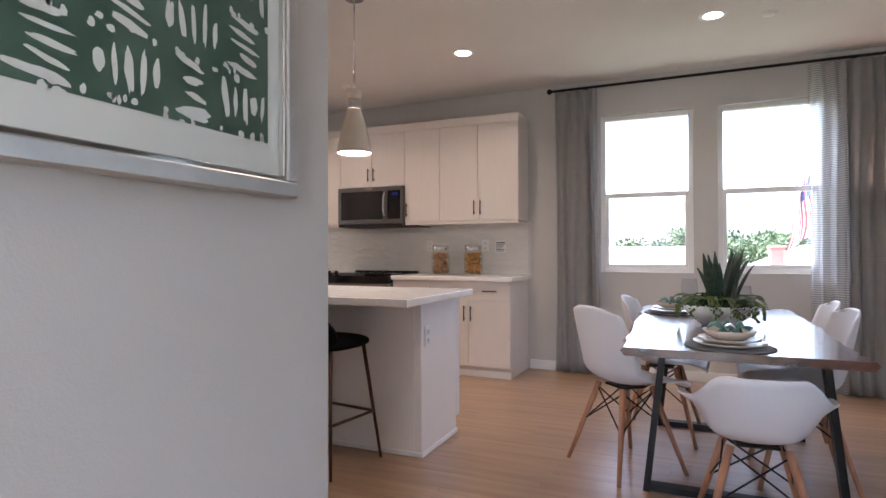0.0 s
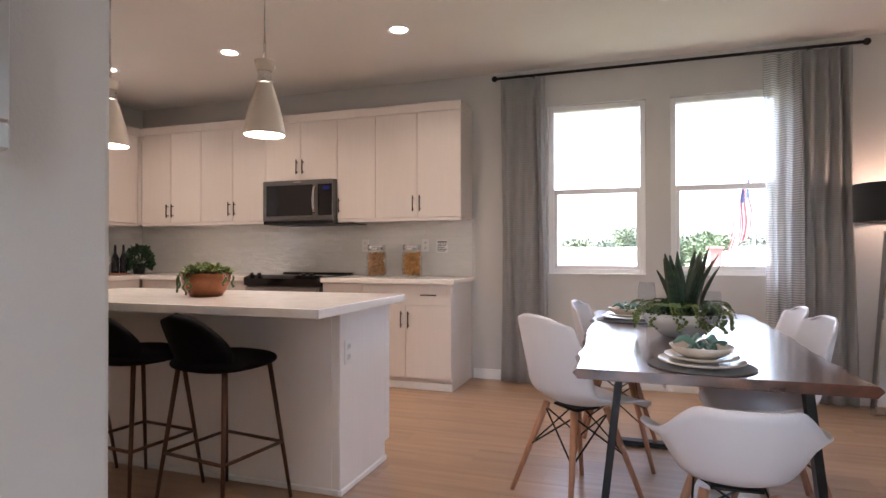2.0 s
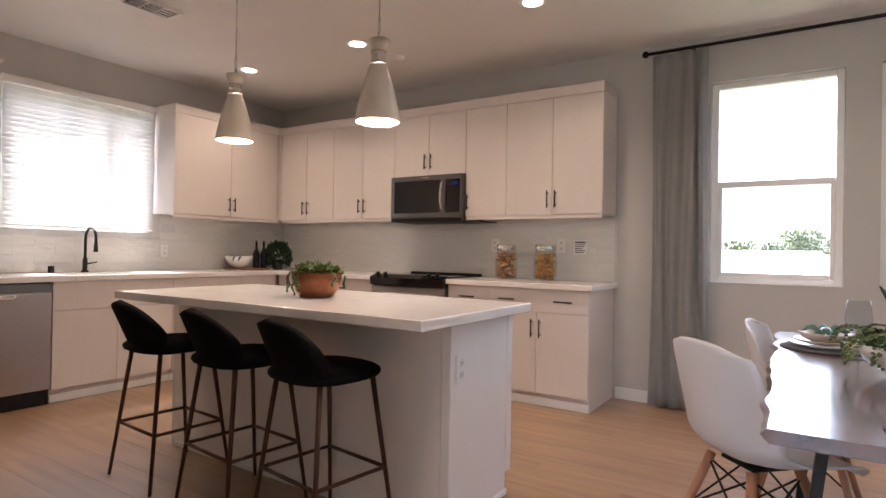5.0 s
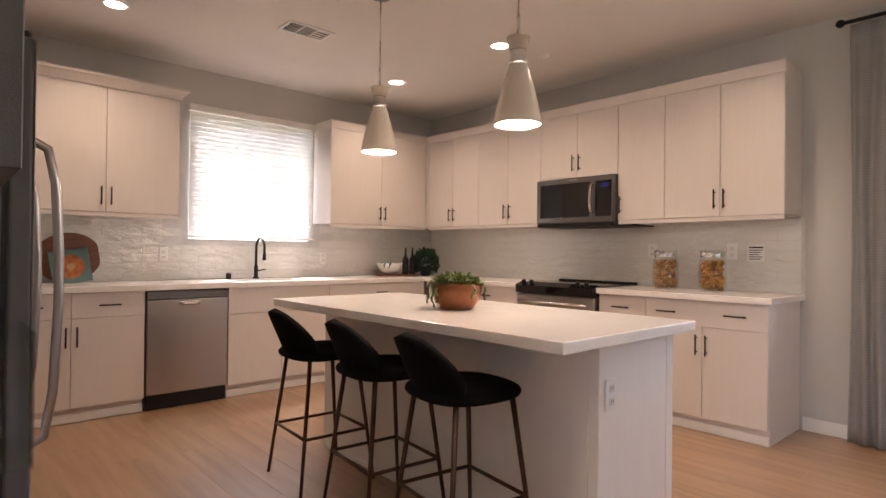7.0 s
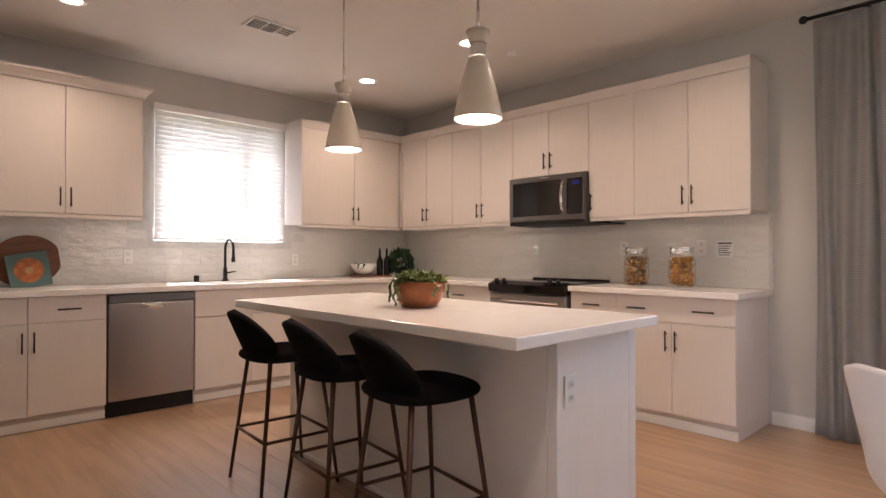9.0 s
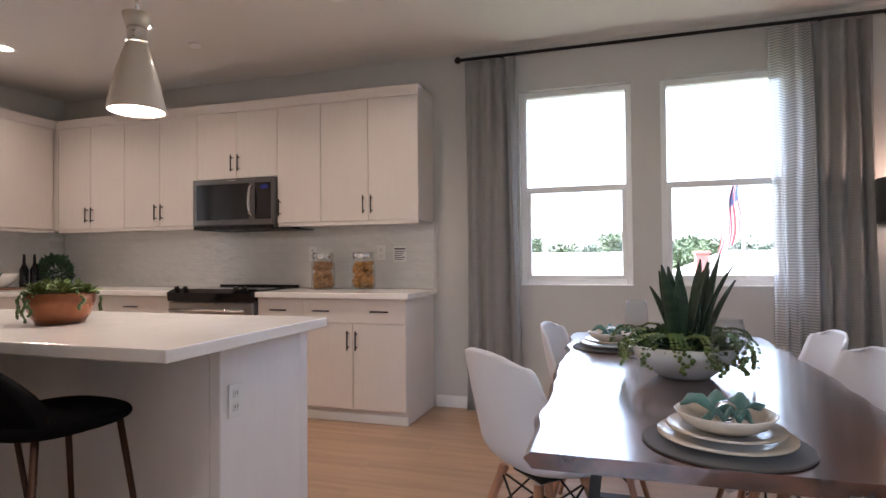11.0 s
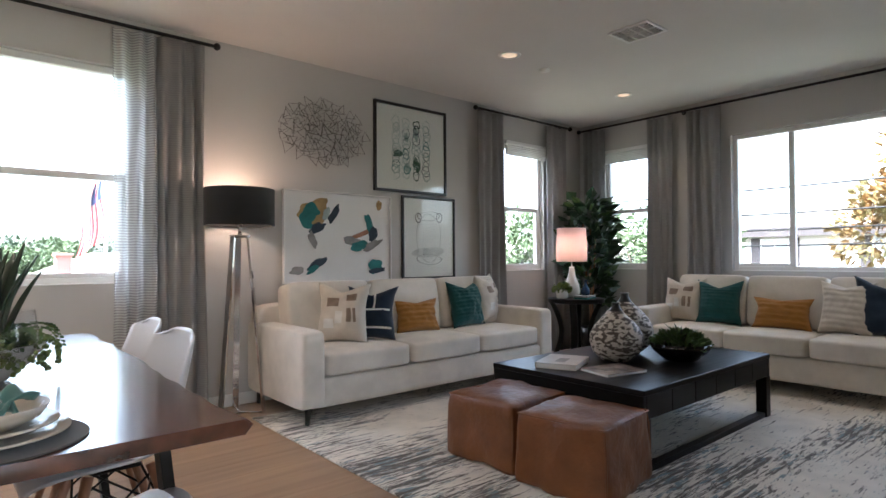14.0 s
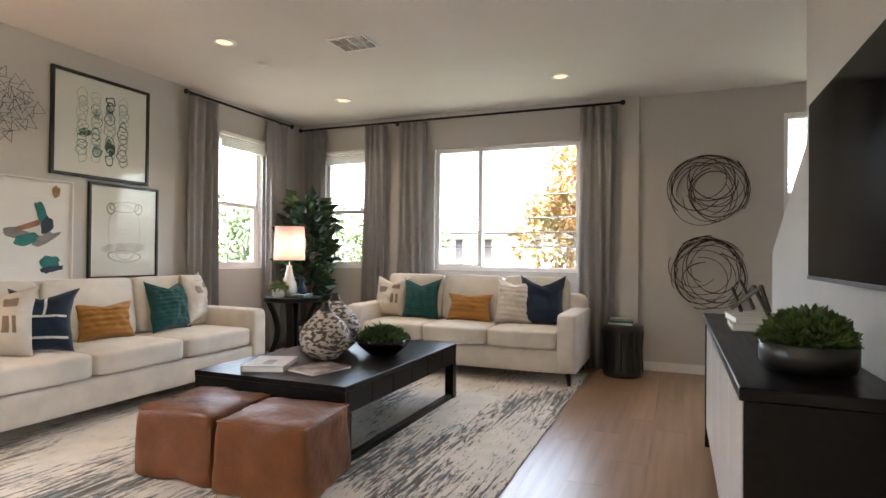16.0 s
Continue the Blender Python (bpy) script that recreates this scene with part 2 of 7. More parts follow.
def banded(name, colour, pale, through, clear_lo, clear_hi, pitch):
    """Open linen weave in level bands: thicker slub rows with thinner rows between that let light pass."""
    m = cloth_material(name, colour, through, 300, clear=max(clear_lo, 0.001), weave=(1, 1, 3))
    N, L = m.node_tree.nodes, m.node_tree.links
    tc, sep, nz, ma, sn, mr, mc = (N.new("ShaderNode" + k) for k in ("TexCoord", "SeparateXYZ", "TexNoise", "Math", "Math", "MapRange", "MapRange"))
    nz.inputs["Scale"].default_value = 9.0
    L.new(tc.outputs["Object"], sep.inputs[0])
    L.new(tc.outputs["Object"], nz.inputs["Vector"])
    ma.operation, ma.inputs[1].default_value = "MULTIPLY_ADD", 6.283 / pitch
    wob = N.new("ShaderNodeMath")
    wob.operation, wob.inputs[1].default_value = "MULTIPLY", 5.0
    L.new(nz.outputs["Fac"], wob.inputs[0])
    L.new(sep.outputs["Z"], ma.inputs[0])
    L.new(wob.outputs[0], ma.inputs[2])
    sn.operation = "SINE"
    L.new(ma.outputs[0], sn.inputs[0])
    mr.inputs["From Min"].default_value, mr.inputs["To Min"].default_value, mr.inputs["To Max"].default_value = -1.0, clear_lo, clear_hi
    L.new(sn.outputs[0], mr.inputs["Value"])
    last = N["Material Output"].inputs[0].links[0].from_node
    L.new(mr.outputs[0], last.inputs[0])
    mc.inputs["From Min"].default_value = -1.0
    L.new(sn.outputs[0], mc.inputs["Value"])
    mix = N.new("ShaderNodeMix")
    mix.data_type = "RGBA"
    base = N["Principled BSDF"].inputs["Base Color"].links[0].from_socket
    L.new(base, mix.inputs["A"])
    mix.inputs["B"].default_value = (*pale, 1)
    L.new(mc.outputs[0], mix.inputs["Factor"])
    L.new(mix.outputs["Result"], N["Principled BSDF"].inputs["Base Color"])
    return m


CURTAIN = banded("grey_linen", (0.37, 0.365, 0.36), (0.47, 0.46, 0.45), 0.40, 0.0, 0.05, 0.016)
SHEER = banded("sheer_linen", (0.66, 0.655, 0.65), (0.74, 0.735, 0.73), 0.55, 0.10, 0.55, 0.018)
SHELLWHITE = material("moulded_plastic", (0.72, 0.71, 0.74), 0.38, 0, 4, 0.03)
BEECH = wood_material("beech", (0.40, 0.195, 0.105), (0.31, 0.145, 0.08), 0.45, 6, "z", 0.05)
WALNUT = wood_material("walnut_slab", (0.125, 0.046, 0.025), (0.034, 0.015, 0.011), 0.14, 1.3, "y", 0, 0.9)
for input_name, amount in (("Coat Roughness", 0.21), ("Coat Weight", 0.9), ("Coat IOR", 1.5)):
    WALNUT.node_tree.nodes["Principled BSDF"].inputs[input_name].default_value = amount
STOOLBLACK = material("black_velvet", (0.006, 0.006, 0.007), 0.95, 0, 8, 0.2, 0.3, 300, spec=0.15)
STOOLLEG = material("bronze_leg", (0.10, 0.05, 0.032), 0.35, 0.5, 9, 0.15)
SOFA = cloth_material("cream_upholstery", (0.74, 0.69, 0.62), 0, 700)
DARKWOOD = wood_material("espresso_wood", (0.008, 0.007, 0.0066), (0.005, 0.0045, 0.0045), 0.34, 4, "x", 0.05)
DARKWOOD.node_tree.nodes["Principled BSDF"].inputs["Specular IOR Level"].default_value = 0.16
LEATHER = material("tan_leather", (0.195, 0.068, 0.019), 0.45, 0, 6, 0.22, 0.7, 26, (0.14, 0.047, 0.014), relief=0.008)
SHADEBLACK = cloth_material("black_shade", (0.012, 0.012, 0.013), 0, 500)
LEAFMATS = [material("leaf_dark", (0.022, 0.06, 0.022), 0.45, 0, 12, 0.4), material("leaf_mid", (0.085, 0.155, 0.045), 0.5, 0, 12, 0.4),
            material("leaf_light", (0.16, 0.22, 0.055), 0.5, 0, 12, 0.4)]
COPPER = material("copper_glaze", (0.36, 0.13, 0.055), 0.28, 0.6, 9, 0.35)
CERAMIC = material("white_ceramic", (0.78, 0.76, 0.72), 0.22, 0, 6, 0.05)
STONEWARE = material("cream_stoneware", (0.57, 0.50, 0.41), 0.25, 0, 20, 0.10)
PAPER = material("white_paper", (0.80, 0.79, 0.77), 0.8, 0, 6, 0.03)
FRAMEBLACK = material("black_frame", (0.012, 0.012, 0.012), 0.35, 0, 9, 0.2)
TEAL = cloth_material("teal_knit", (0.009, 0.080, 0.082), 0, 120, weave=(0.2, 1, 3), strength=0.9)
NAVY = cloth_material("navy_cloth", (0.008, 0.024, 0.055), 0, 500)
MUSTARD = cloth_material("mustard_knit", (0.38, 0.175, 0.032), 0, 90, weave=(0.2, 1, 3), strength=0.9)
IVORY = cloth_material("ivory_boucle", (0.66, 0.60, 0.52), 0, 160, strength=1.0)
TAUPE = cloth_material("taupe_cloth", (0.26, 0.20, 0.155), 0, 400)
LAMPGLOW = material("lamp_lens", (0.9, 0.85, 0.8), 0.4, 0, 5, 0.02, glow=((1.0, 0.80, 0.62), 2.5))


# ---- setting ----
def wall_with_openings(name, along, face, thick, a0, a1, openings, label, z1=CEIL):
    """A wall along 'x' or 'y' between a0 and a1, its room face at 'face', with openings (lo, hi, bottom, top)."""
    bm = bmesh.new()
    lo, hi = sorted((face, face + thick))

    def piece(u0, u1, w0, w1):
        if u1 - u0 < 1e-4 or w1 - w0 < 1e-4:
            return
        if along == "x":
            add_box(bm, u0, u1, lo, hi, w0, w1)
        else:
            add_box(bm, lo, hi, u0, u1, w0, w1)
    u = a0
    for o0, o1, b, t in sorted(openings):
        piece(u, o0, 0, z1)
        piece(o0, o1, 0, b)
        piece(o0, o1, t, z1)
        u = o1
    piece(u, a1, 0, z1)
    bmesh.ops.remove_doubles(bm, verts=bm.verts, dist=0.0005)
    return structure(name, bm, WALL, label, "wall")


DINE_WIN = [(4.53, 5.33, 0.945, 2.40), (5.52, 6.33, 0.945, 2.40)]
BACK2 = (9.99, 10.66, 0.955, 2.38)
wall_with_openings("wall_north", "x", 0.0, 0.16, -0.16, 11.9, DINE_WIN + [BACK2], "warm grey painted wall with window openings")
SINK_WIN = (-2.75, -1.59, 1.26, 2.40)
wall_with_openings("wall_west", "y", 0.0, -0.16, -5.1, 0.0, [SINK_WIN], "grey painted kitchen wall above white tile")
FARX = 11.38
SMALL_WIN, BIG_WIN = (-1.00, -0.36, 0.955, 2.36), (-3.47, -1.84, 0.955, 2.335)
wall_with_openings("wall_east", "y", FARX, 0.2, -4.05, 0.0, [SMALL_WIN, BIG_WIN], "warm grey painted wall with a wide slider window")
STAIR_WIN = (-6.9, -5.31, 1.0, 2.466)
wall_with_openings("wall_stair", "y", FARX + 0.07, 0.13, -7.2, -4.05, [STAIR_WIN], "warm grey painted wall carrying wire ring art")
structure("wall_south_kitchen", box(0.0, 3.16, -5.1, -4.95, 0, CEIL), WALL, "grey painted wall behind the refrigerator", "wall")
structure("wall_entry", box(3.16, 4.58, -7.2, -4.38, 0, CEIL, 0.012, 3), WALL, "pale grey textured wall with rounded corner", "wall")
structure("wall_hall", box(6.05, 6.2, -7.2, -5.101, 0, CEIL), WALL, "plain painted hall wall", "wall")
structure("wall_television", box(6.05, 8.50, -5.10, -4.95, 0, CEIL, 0.008, 2), WALL, "painted wall carrying the television", "wall")
HALL_WIN = (4.68, 5.98, 0.08, 2.50)
wall_with_openings("wall_south", "x", -7.2, -0.15, 4.58, FARX + 0.2, [HALL_WIN], "plain painted wall with a hall window")
structure("ceiling", box(-0.2, 12.0, -7.4, 0.2, CEIL, CEIL + 0.2), CEILING, "flat warm white painted ceiling", "ceiling")

# floor of oak planks
floor = structure("floor", box(-0.1, 11.6, -7.3, 0.05, -0.12, -0.006), FLOOR_GAP, "light oak plank floor", "floor")
PLANK_W, rng = 0.19, random.Random(4)
plank_mesh = {}
for length in (0.9, 1.2, 1.5):
    plank_mesh[length] = finish(box(0, length - 0.0009, 0, PLANK_W - 0.0008, -0.006, 0.0, 0.0003), "plank", FLOOR)
rest = bmesh.new()
count = 0
for r in range(39):
    x, y = -0.1 - rng.random() * 0.9, -7.3 + r * PLANK_W
    while x < 11.5:
        length = rng.choice((0.9, 1.2, 1.5))
        if y > -4.6 and (x < 7.4 or y < -3.4) and count < 290 and x + length > 0.5 and y < -0.2:
            ob = new("plank", plank_mesh[length])
            ob.parent, ob.location = floor, (x, y, 0)
            count += 1
        else:
            add_box(rest, x, x + length - 0.0009, y, y + PLANK_W - 0.0008, -0.006, 0)
        x += length
tagged(part("far_planks", rest, FLOOR, floor), kind="stuff")


def skirting(name, x0, x1, y0, y1):
    structure(name, box(x0, x1, y0, y1, 0, 0.09, 0.003), TRIM, "white painted skirting board", "baseboard")


skirting("baseboard_1", 3.86, FARX, -0.014, -0.001)
skirting("baseboard_2", FARX - 0.014, FARX - 0.001, -4.04, -0.015)
skirting("baseboard_3", FARX + 0.056, FARX + 0.069, -7.1, -4.06)
skirting("baseboard_4", 6.06, 8.50, -4.949, -4.936)
skirting("baseboard_5", 4.581, 4.594, -7.1, -4.40)


def window(name, along, face, inward, o, style, label):
    """A vinyl window in its opening: frame, sashes, panes. style: 'hung', 'slider'."""
    a0, a1, z0, z1 = o
    w = tagged(new(name), label, "window", "", "structure")

    def bx(u0, u1, d0, d1, w0, w1, bev=0.004):
        lo, hi = sorted((face - inward * d0, face - inward * d1))
        return box(u0, u1, lo, hi, w0, w1, bev) if along == "x" else box(lo, hi, u0, u1, w0, w1, bev)
    f = 0.045
    frame_bm = bx(a0, a0 + f, 0.05, 0.12, z0, z1)
    for q in ((a1 - f, a1, z0, z1), (a0 + f, a1 - f, z0, z0 + f), (a0 + f, a1 - f, z1 - f, z1)):
        merge(frame_bm, bx(q[0], q[1], 0.05, 0.12, q[2], q[3]))
    part("window_frame", frame_bm, TRIM, w)
    if style == "hung":
        zm = z0 + (z1 - z0) * 0.49
        part("meeting_rail", bx(a0 + f, a1 - f, 0.06, 0.11, zm - 0.022, zm + 0.022), TRIM, w)
        for u in (a0 + f, a1 - f - 0.028):
            part("sash_stile", bx(u, u + 0.028, 0.055, 0.09, z0 + f, zm - 0.022, 0.003), TRIM, w)
        part("sash_rail", bx(a0 + f + 0.028, a1 - f - 0.028, 0.055, 0.09, z0 + f, z0 + f + 0.03, 0.003), TRIM, w)
        panes = [(a0 + f, a1 - f, z0 + f, zm - 0.022), (a0 + f, a1 - f, zm + 0.022, z1 - f)]
    else:
        am = a1 - (a1 - a0) * 0.325
        part("meeting_stile", bx(am - 0.025, am + 0.025, 0.06, 0.11, z0 + f, z1 - f), TRIM, w)
        part("sash_rail", bx(am + 0.025, a1 - f, 0.055, 0.09, z0 + f, z0 + f + 0.03, 0.003), TRIM, w)
        panes = [(a0 + f, am - 0.025, z0 + f, z1 - f), (am + 0.025, a1 - f, z0 + f, z1 - f)]
    for q in panes:
        g = part("pane", bx(q[0], q[1], 0.083, 0.087, q[2], q[3], 0), GLASS, w)
        g.visible_shadow = False
    part("window_sill", bx(a0 + 0.001, a1 - 0.001, -0.003, 0.0495, z0 + 0.0005, z0 + 0.008, 0.002), TRIM, w)
    return w


window("window_1", "x", 0.0, -1, DINE_WIN[0], "hung", "white vinyl single-hung window beside dining table")
window("window_2", "x", 0.0, -1, DINE_WIN[1], "hung", "white vinyl single-hung window half behind sheer curtain")
window("window_3", "x", 0.0, -1, BACK2, "hung", "narrow white single-hung window behind sofa corner")
window("window_4", "y", FARX, -1, SMALL_WIN, "hung", "narrow white single-hung window beside tall plant")
window("window_5", "y", FARX, -1, BIG_WIN, "slider", "wide white slider window above the far sofa")
window("window_6", "y", 0.0, 1, SINK_WIN, "slider", "white kitchen window over the sink")
window("window_8", "x", -7.2, 1, HALL_WIN, "slider", "wide white hall window behind the entry")
window("window_7", "y", FARX + 0.07, -1, STAIR_WIN, "hung", "small white window beside the stair")
LAMPDIM = material("dimmed_lamp", (0.6, 0.5, 0.4), 0.5, glow=((1.0, 0.66, 0.42), 0.055))


# ---- recessed lights and ceiling fittings ----
# includes the added, unseen cans that end CANS
for x, y in CANS:
    c = thing("recessed_light", "round white recessed ceiling light, lit warm", "ceiling light", x, y, CEIL, 0, "recessed lights")
    part("trim_ring", lathe([(0.062, -0.001), (0.062, -0.006), (0.088, -0.006), (0.092, -0.001)], 28, False), TRIM, c, "", True)
    part("lens", lathe([(0.0005, -0.003), (0.060, -0.003), (0.061, -0.0015)], 24, False), LAMPGLOW if x < 7 else LAMPDIM, c)
    ld = bpy.data.lights.new("can_light", "AREA")
    ld.shape, ld.size, ld.energy, ld.color = "DISK", 0.12, CAN_WATTS * (0.45 if x > 7 else 1.0), (1.0, 0.76, 0.55)
    ld.spread = radians(130)
    lo = new("can_light", ld)
    lo.matrix_world = pose(x, y, CEIL - 0.008)


def ceiling_vent(x, y, w, d, cells, shut, rows, label, rz=0):
    """A register with its long side along local x; the cells listed in shut have closed blades."""
    v = thing("ceiling_vent", label, "vent", x, y, CEIL, rz)
    f = 0.022
    fr = box(-w / 2, w / 2, -d / 2, -d / 2 + f, -0.012, -0.001, 0.003)
    for q in ((-w / 2, w / 2, d / 2 - f, d / 2), (-w / 2, -w / 2 + f, -d / 2 + f, d / 2 - f), (w / 2 - f, w / 2, -d / 2 + f, d / 2 - f)):
        add_box(fr, *q, -0.012, -0.001, 0.003)
    part("frame", fr, TRIM, v)
    part("backing", box(-w / 2 + 0.02, w / 2 - 0.02, -d / 2 + 0.02, d / 2 - 0.02, -0.003, -0.001), FRAMEBLACK, v)
    cw, ch = (w - 2 * f) / cells, (d - 2 * f) / rows
    for i in range(1, cells):
        u = -w / 2 + f + cw * i
        part("divider", box(u - 0.007, u + 0.007, -d / 2 + f + 0.001, d / 2 - f - 0.001, -0.011, -0.0035), TRIM, v)
    for i in range(1, rows):
        u = -d / 2 + f + ch * i
        part("divider", box(-w / 2 + f + 0.001, w / 2 - f - 0.001, u - 0.007, u + 0.007, -0.0112, -0.0032), TRIM, v)
    for c in range(cells):
        u0 = -w / 2 + f + cw * c + 0.008
        for r in range(rows):
            for k in range(4):
                y0 = -d / 2 + f + ch * (r + (k + 0.5) / 4)
                bm = box(u0, u0 + cw - 0.016, -ch / 10, ch / 10, -0.0008, 0.0008)
                bmesh.ops.rotate(bm, verts=bm.verts, matrix=Matrix.Rotation(radians(8 if c in shut else 62), 3, "X"))
                bmesh.ops.translate(bm, verts=bm.verts, vec=(0, y0, -0.007))
                part("slat", bm, TRIM, v)


ceiling_vent(1.435, -2.43, 0.345, 0.20, 3, (2,), 1, "white metal ceiling air vent over kitchen", 90)
ceiling_vent(9.14, -2.12, 0.32, 0.28, 4, (), 2, "white metal ceiling air vent over living room", -90)
for x, y in ((2.28, -0.82), (5.80, -1.08), (9.28, -1.15)):
    d = thing("smoke_detector", "small round white ceiling sprinkler cover", "detector", x, y, CEIL, 0, "ceiling discs")
    part("disc", lathe([(0.045, 0), (0.045, -0.012), (0.03, -0.02), (0.001, -0.021)], 20, False), TRIM, d, "", True)


# ---- cabinets ----
def pull(parent, x, y, z, horizontal, out):
    """Black bar pull; out is the outward direction (0,-1) or (1,0)."""
    bm = bmesh.new()
    h = 0.055
    o = Vector((out[0], out[1], 0)) * 0.03
    t = Vector((out[1], -out[0], 0)) if horizontal else Vector((0, 0, 1))
    c = Vector((x, y, z)) + o
    add_rod(bm, c - t * (h + 0.012), c + t * (h + 0.012), 0.0055, n=8)
    for s in (-1, 1):
        add_rod(bm, c + t * h * s * 0.85 - o, c + t * h * s * 0.85, 0.0045, n=6)
    part("handle", bm, BLACK, parent, "matt black bar handle", True)


def cab(name, label, wall, a0, a1, d0, d1, z0, z1, fronts, toe=False, category="cabinet", mat=None):
    """A cabinet on the back wall ('n', a = x) or sink wall ('w', a = -y distance from the corner).
    fronts: (u0, u1, w0, w1, handle) with u, w in metres from the left bottom corner; handle None or (u, w, horizontal)."""
    mat = mat or CABINET
    c = thing(name, label, category)

    def bx(u0, u1, e0, e1, w0, w1, bev=0.0):
        if wall == "n":
            return box(u0, u1, -e1, -e0, w0, w1, bev)
        return box(e0, e1, -u1, -u0, w0, w1, bev)
    part("body", bx(a0 + 0.001, a1 - 0.001, d0 + 0.002, d1 - 0.02, z0 + (0.1 if toe else 0), z1), mat, c)
    if toe:
        part("toe_kick", bx(a0 + 0.001, a1 - 0.001, d0 + 0.002, d1 - 0.045, 0.001, 0.0995), mat, c)
        part("toe_trim", bx(a0 + 0.001, a1 - 0.001, d1 - 0.0445, d1 - 0.032, 0.001, 0.06, 0.003), TRIM, c)
    for u0, u1, w0, w1, hd in fronts:
        f = part("door" if w1 - w0 > 0.25 else "drawer_front", bx(a0 + u0 + 0.0018, a0 + u1 - 0.0018, d1 - 0.0195, d1, w0 + 0.0018, w1 - 0.0018, 0.0015), mat, c)
        if hd:
            for u in hd[0] if isinstance(hd[0], tuple) else (hd[0],):
                if wall == "n":
                    pull(f, a0 + u, -d1, hd[1], hd[2], (0, -1))
                else:
                    pull(f, d1, -(a0 + u), hd[1], hd[2], (1, 0))
    return c


UP0, UP1 = 1.44, 2.355


def doors(w, z0, z1, low=True):
    h = z0 + 0.12 if low else z1 - 0.12
    return [(0, w / 2, z0, z1, (w / 2 - 0.032, h, False)), (w / 2, w, z0, z1, (w / 2 + 0.032, h, False))]


UPL = "pale wood-grain laminate wall cabinet with flat doors"
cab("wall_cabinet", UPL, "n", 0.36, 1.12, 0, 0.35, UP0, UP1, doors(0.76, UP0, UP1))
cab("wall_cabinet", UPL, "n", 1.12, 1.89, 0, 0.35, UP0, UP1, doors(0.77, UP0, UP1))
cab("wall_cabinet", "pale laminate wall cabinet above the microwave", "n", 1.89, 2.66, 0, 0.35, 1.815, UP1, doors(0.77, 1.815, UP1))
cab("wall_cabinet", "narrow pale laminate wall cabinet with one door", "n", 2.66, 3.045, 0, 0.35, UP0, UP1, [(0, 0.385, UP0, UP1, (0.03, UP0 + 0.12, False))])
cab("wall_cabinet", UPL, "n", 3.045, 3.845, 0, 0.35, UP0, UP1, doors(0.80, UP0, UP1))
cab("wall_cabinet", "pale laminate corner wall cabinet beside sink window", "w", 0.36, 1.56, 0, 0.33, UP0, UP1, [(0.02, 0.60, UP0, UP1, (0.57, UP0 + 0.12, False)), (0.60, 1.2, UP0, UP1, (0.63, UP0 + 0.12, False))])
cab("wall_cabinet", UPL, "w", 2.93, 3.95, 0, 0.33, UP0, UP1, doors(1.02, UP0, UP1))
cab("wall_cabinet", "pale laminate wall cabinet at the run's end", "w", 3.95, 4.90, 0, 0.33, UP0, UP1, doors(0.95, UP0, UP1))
fill = thing("corner_filler", "pale laminate corner filler between wall cabinets", "cabinet")
part("panel", box(0.002, 0.358, -0.358, -0.002, UP0, UP1), CABINET, fill)


def crown(name, pts, label):
    """Crown moulding with a flared profile along a polyline; outward is to the left of travel."""
    prof = [(0.0, 0.0), (0.012, 0.0), (0.020, 0.018), (0.045, 0.050), (0.058, 0.060), (0.058, 0.078), (0.0, 0.078)]
    bm = bmesh.new()
    rings = []
    for i, (x, y) in enumerate(pts):
        p = Vector((x, y))
        d0 = (p - Vector(pts[i - 1])).normalized() if i else None
        d1 = (Vector(pts[i + 1]) - p).normalized() if i < len(pts) - 1 else None
        n0 = Vector((-d0.y, d0.x)) if d0 else None
        n1 = Vector((-d1.y, d1.x)) if d1 else None
        if n0 and n1:
            n = (n0 + n1) / (1 + n0.dot(n1))
        else:
            n = n0 or n1
        rings.append([bm.verts.new((x + n.x * u, y + n.y * u, UP1 + 0.001 + w)) for u, w in prof])
    for a, b in zip(rings, rings[1:]):
        for j in range(len(prof)):
            k = (j + 1) % len(prof)
            bm.faces.new((a[j], a[k], b[k], b[j]))
    bm.faces.new(rings[0])
    bm.faces.new(rings[-1])
    c = thing(name, label, "moulding")
    part("moulding", bm, CABINET, c)


crown("crown_moulding", [(3.845, -0.001), (3.845, -0.35), (0.33, -0.35), (0.33, -1.56), (0.001, -1.56)][::-1], "pale laminate crown moulding on wall cabinets")
crown("crown_moulding", [(0.001, -2.93), (0.33, -2.93), (0.33, -4.90)], "pale laminate crown moulding on wall cabinets")
rail = thing("light_rail", "pale laminate strip under wall cabinets", "moulding")
part("strip", box(2.665, 3.84, -0.345, -0.325, 1.41, 1.4385), CABINET, rail)
part("strip", box(0.36, 1.885, -0.345, -0.325, 1.41, 1.4385), CABINET, rail)
part("strip", box(0.305, 0.325, -1.555, -0.36, 1.41, 1.4385), CABINET, rail)
part("strip", box(0.305, 0.325, -4.90, -2.935, 1.41, 1.4385), CABINET, rail)

